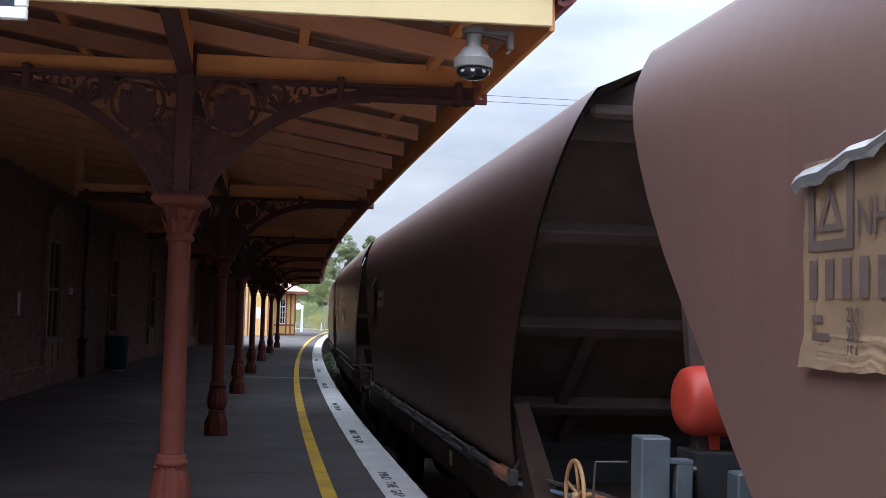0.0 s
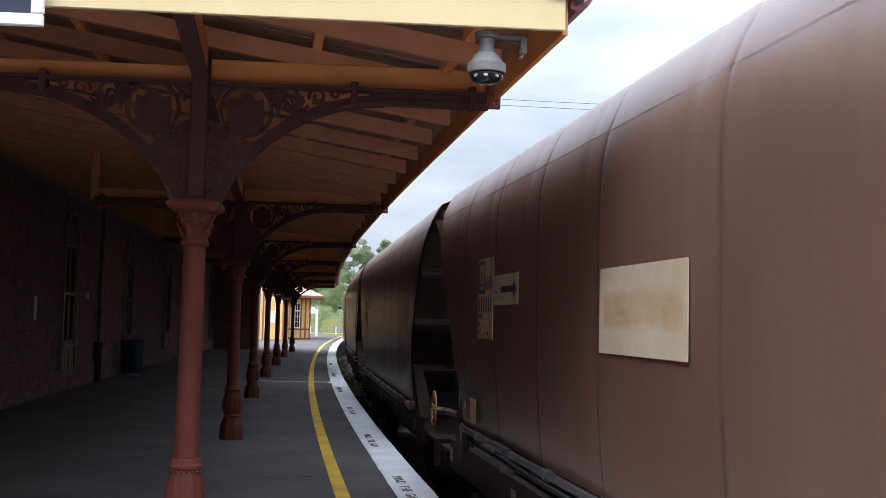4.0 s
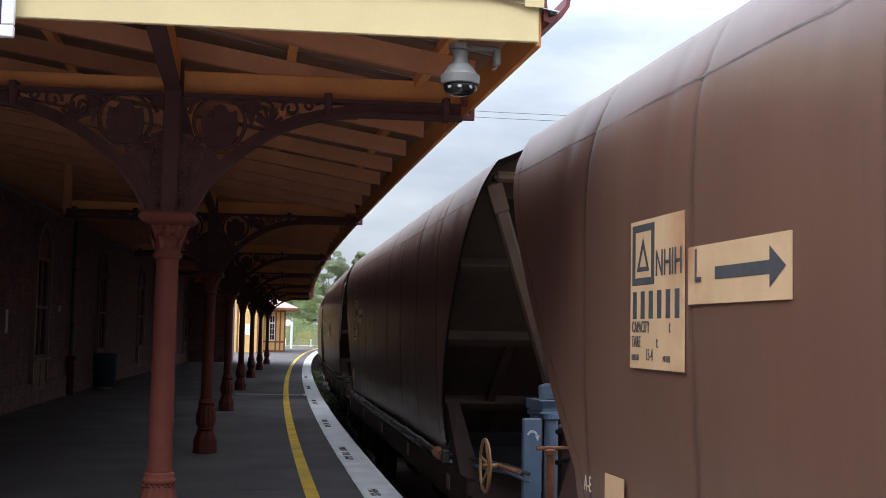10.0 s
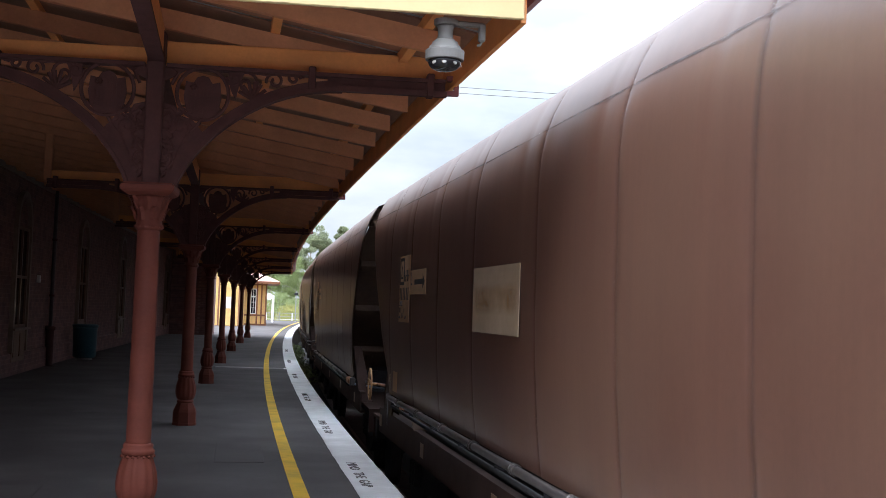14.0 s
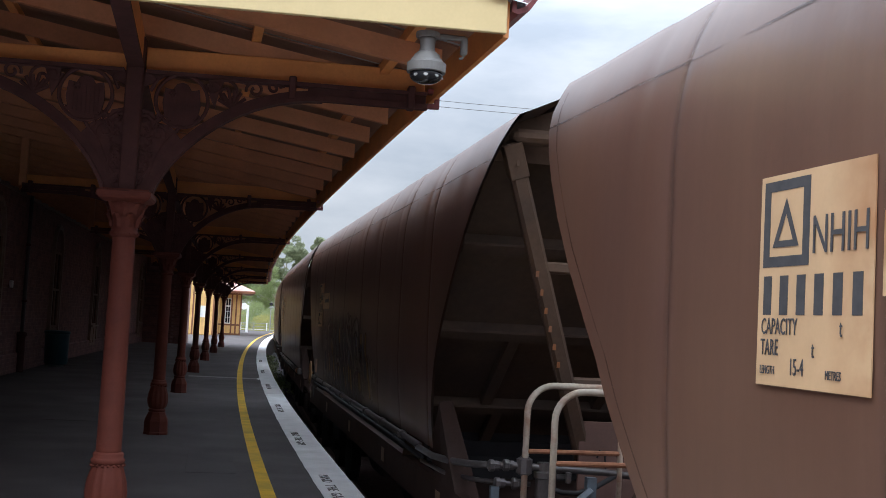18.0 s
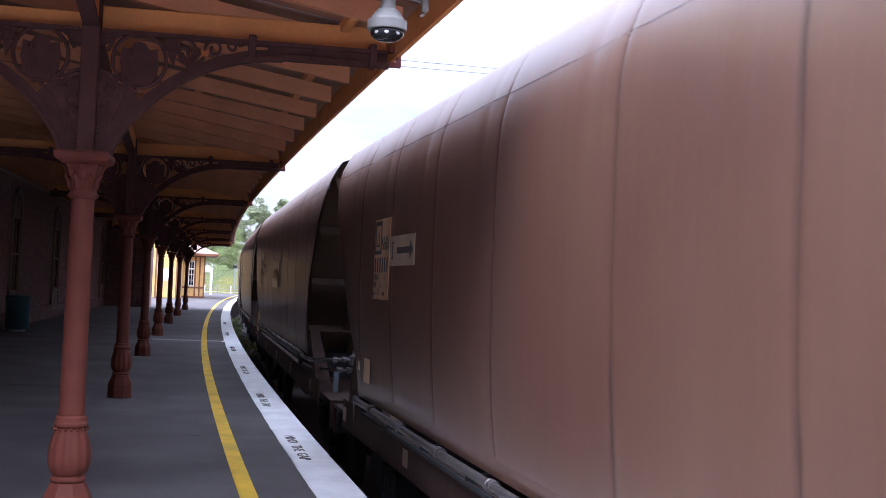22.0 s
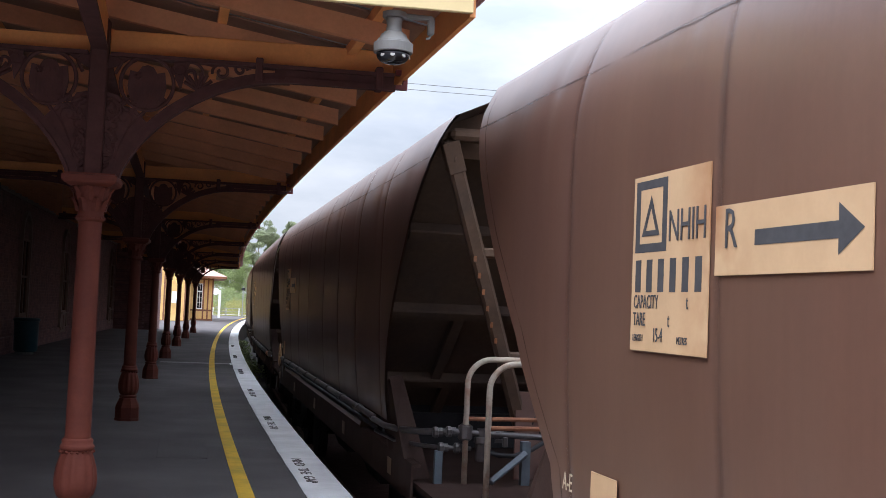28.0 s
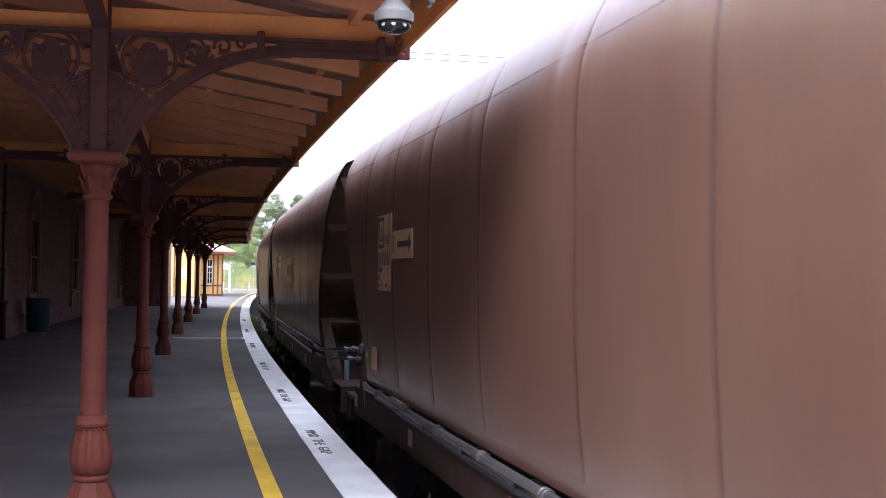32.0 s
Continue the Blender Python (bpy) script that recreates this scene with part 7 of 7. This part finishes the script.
    piece("train_pipe", ("train_pipe", pz), M_PIPE, w, lambda: tube(bmesh.new(), [(-1.42, -5.05, pz), (-1.425, -2, pz), (-1.425, 2, pz), (-1.42, 5.3, pz), (-1.36, 5.75, pz - 0.01), (-1.33, 5.85, pz - 0.1), (-1.32, 5.86, 0.2)], 0.03, 10), "long grey air pipe", smooth=True)
    piece("second_pipe", ("second_pipe", pz), M_UNDER, w, lambda: tube(bmesh.new(), [(-1.4, -5.1, pz - 0.095), (-1.4, 5.2, pz - 0.095)], 0.02, 8), smooth=True)
    for k in range(8):
        piece("pipe_joint", ("pipe_joint", k, pz), M_PIPE, w, lambda: lathe(bmesh.new(), [(0.036, -0.05), (0.043, -0.04), (0.043, -0.015), (0.037, -0.01), (0.037, 0.01), (0.043, 0.015), (0.043, 0.04), (0.036, 0.05)], 12, m=pose(-1.424, -4.2 + 1.25 * k, pz, 90, 0, 0)))
        piece("pipe_clip", ("pipe_clip", k, pz), M_UNDER, w, lambda: B(-1.41, -1.2, -3.6 + 1.25 * k, -3.575 + 1.25 * k, pz - 0.09, pz - 0.03))
    if kind == "tank":
        piece("side_skirt", ("side_skirt", old, SHORT[0]), M_BODY2 if old else M_BODY, w, skirt, "low skirt along the foot of the side", smooth=True)
    if not old:
        piece("shoulder_seam", "shoulder_seam", M_LINE, w, shoulder_line, "long weld along the shoulder", smooth=True)
        piece("end_fold", "end_fold", M_LINE, w, fold_line, "faint fold along the raked end", smooth=True)
    end_gear(w, kind, n == 0)
    number_board(w, "NHZH" if old else "NHIH", old, "15-3" if n % 4 == 0 else "15-4", 0.3 if n == 0 else 0.37)
    if n != -1:
        arrow_board(w, "R" if n in (0, 2, 6, 10, 14) else "I" if n % 4 == 0 else "L", n in (1, 8), 0.55 if n == 0 else 0.0, n == 0)
    if not old:
        piece("data_plate", "data_plate", M_BOARD, w, lambda: side_plate(bmesh.new(), 4.98, 4.7, 0.68, 0.9, -1.424, 0.005), "small rust-stained data plate")
    if n % 4 == 1 and n > 0:
        pn = piece("side_panel", "side_panel", M_BOARDW, w, lambda: side_plate(bmesh.new(), 0.94, -0.43, 1.45, 1.93, -1.457, 0.005), "blank off-white painted panel", at_=Matrix.Translation((0, -0.14, 0)))
        piece("faded_band", "faded_band", M_BAND, pn, lambda: spray([(0.88, 1.69), (0.3, 1.7), (-0.4, 1.69)], lambda a: 0.19, 0.0016), "faint orange band")
    if not old:
        lettering(w, "A-E", 0.12, 5.35, 0.74, M_GHOST, x=-1.421, squeeze=0.7)
    if n == 7:
        graffiti(w)
    return w


def skirt():
    """The lower edge of the side below the sheets."""
    bm = bmesh.new()
    rows = []
    for i in range(41):
        y = -end_y(0.6) + (end_y(0.6) + 5.55) * i / 40
        rows.append([bm.verts.new((-x, y, z)) for x, z in ((1.366, 0.49), (1.375, 0.55), (1.379, 0.603))])
    for a, b in zip(rows, rows[1:]):
        for k in range(2):
            bm.faces.new((a[k], a[k + 1], b[k + 1], b[k]))
    return bm


def width_at(z):
    return float(np.interp(z, [p_[1] for p_ in PROFILE], [p_[0] for p_ in PROFILE]))


def shoulder_line():
    """A thin weld bead that runs the length of the wagon below the roof edge."""
    bm = bmesh.new()
    prev = None
    for i in range(121):
        y = -7.02 + 14.1 * i / 120
        z = 2.75 + 0.008 * noise.noise((y * 1.3, 2.0, 7.0))
        c = [bm.verts.new((-(width_at(z + u) + dent(y, z) + 0.003), y, z + u)) for u in (-0.007, 0.0, 0.007)]
        if prev:
            for k in range(2):
                bm.faces.new((prev[k], prev[k + 1], c[k + 1], c[k]))
        prev = c
    return bm


def fold_line():
    """The edge of the folded end strip shows as a thin line beside the raked end."""
    bm = bmesh.new()
    prev = None
    for i in range(50):
        z = 0.66 + 2.3 * i / 49
        y = far_y(z) - 0.14
        c = [bm.verts.new((-(width_at(z) + dent(y, z) + 0.003), y + u, z)) for u in (-0.008, 0.0, 0.008)]
        if prev:
            for k in range(2):
                bm.faces.new((prev[k], prev[k + 1], c[k + 1], c[k]))
        prev = c
    return bm


def side_gusset(sx):
    """Folded plate from the foot of the body side down to the end platform."""
    side = [(1.375, -5.3, 0.56), (1.385, -5.64, 0.98), (1.37, -6.0, 0.62), (1.33, -6.35, 0.2), (1.33, -5.7, 0.2)]
    front = [(1.385, -5.64, 0.98), (1.28, -5.66, 1.0), (1.13, -6.3, 0.2), (1.33, -6.35, 0.2), (1.37, -6.0, 0.62)]
    bm = bmesh.new()
    for pts, d in ((side, (-0.02, 0, 0)), (front, (0, 0.02, 0.008))):
        a = [bm.verts.new((sx * x, y, z)) for x, y, z in pts]
        b = [bm.verts.new((sx * (x + d[0]), y + d[1], z + d[2])) for x, y, z in pts]
        bm.faces.new(a), bm.faces.new(list(reversed(b)))
        for k in range(len(pts)):
            l = (k + 1) % len(pts)
            bm.faces.new((a[l], a[k], b[k], b[l]))
    bmesh.ops.recalc_face_normals(bm, faces=bm.faces)
    return bm


def sill(sx):
    """A channel, open towards the wagon's middle."""
    pts = [(1.345, 0.06), (1.345, 0.36), (1.27, 0.36), (1.27, 0.33), (1.325, 0.33), (1.325, 0.09), (1.27, 0.09), (1.27, 0.06)]
    bm = bmesh.new()
    a = [bm.verts.new((sx * x, -6.55, z)) for x, z in pts]
    b = [bm.verts.new((sx * x, 6.55, z)) for x, z in pts]
    for i in range(len(pts)):
        j = (i + 1) % len(pts)
        bm.faces.new((a[i], a[j], b[j], b[i]))
    bm.faces.new(a), bm.faces.new(b)
    bmesh.ops.recalc_face_normals(bm, faces=bm.faces)
    return bm


M_LINE = material("thin_grimy_weld_line", (0.06, 0.04, 0.038), 0.5, var=0.3, scale=5, bump=0.0)
worn(M_LINE, 0.3, 0.75, 1.6)
M_SEAM = material("grimy_weld_seam", (0.064, 0.041, 0.038), 0.5, var=0.2, scale=3, bump=0.0)
M_BODY2 = material("purplish_brown_wagon_paint", (0.107, 0.056, 0.048), 0.48, spec=0.32, var=0.1, scale=1.0, fine=25, bump=0.04, stain=(0.085, 0.047, 0.043, 0.4), streak=True)
s_t = M_SEAM.node_tree
s_co, s_sep, s_no, s_ab, s_mr, s_mu = (s_t.nodes.new("ShaderNode" + k) for k in ("TexCoord", "SeparateXYZ", "TexNoise", "Math", "MapRange", "Math"))
s_no.inputs["Scale"].default_value, s_no.inputs["Detail"].default_value = 2.6, 4
s_ab.operation = "ABSOLUTE"
s_mr.inputs[1].default_value, s_mr.inputs[2].default_value, s_mr.inputs[3].default_value, s_mr.inputs[4].default_value = 0.0, 0.042, 0.5, 0.0
s_mr.interpolation_type = "SMOOTHSTEP"
s_mu.operation, s_mu.use_clamp = "MULTIPLY", True
s_t.links.new(s_co.outputs["Object"], s_sep.inputs[0])
s_t.links.new(s_co.outputs["Object"], s_no.inputs[0])
s_t.links.new(s_sep.outputs[1], s_ab.inputs[0])
s_t.links.new(s_ab.outputs[0], s_mr.inputs[0])
s_t.links.new(s_mr.outputs[0], s_mu.inputs[0])
s_t.links.new(s_no.outputs[0], s_mu.inputs[1])
s_t.links.new(s_mu.outputs[0], s_t.nodes["Principled BSDF"].inputs["Alpha"])
weathered(M_BODY2, (0.125, 0.075, 0.062), 0.4)
wagons = [wagon(n) for n in range(-1, 19)]


def gaps_passed(t):
    """How many wagon gaps have passed the mark at s = 7.42 by t: the train slowly gains speed."""
    return 0.05685 + 0.38605 * t + 1.67243e-4 * t * t


def wagon_pose(s):
    a, b = at(s - 5.2, TRACK), at(s + 5.2, TRACK)
    d = b - a
    return Matrix.Translation((a + b) / 2) @ Matrix.Rotation(math.atan2(-d.x, d.y), 4, "Z")


# wagon lengths differ a little, and the couplings have play: metres ahead of even spacing
SLACK = {-1: -0.43, 0: -0.43, 1: -0.37, 2: -0.277, 3: -0.03, 4: 0.095, 5: 0.11, 6: 0.2, 7: 0.27, 8: 0.057, 9: -0.05, 10: 0.03, 11: 0.2, 12: -0.07}


def motions():
    for i, w in enumerate(wagons):
        n = i - 1
        walk(w, [(t / 2, wagon_pose(7.42 + SLACK.get(n, 0.04) + PITCH * (n + 0.5 - gaps_passed(t / 2)))) for t in range(65)])


motions()
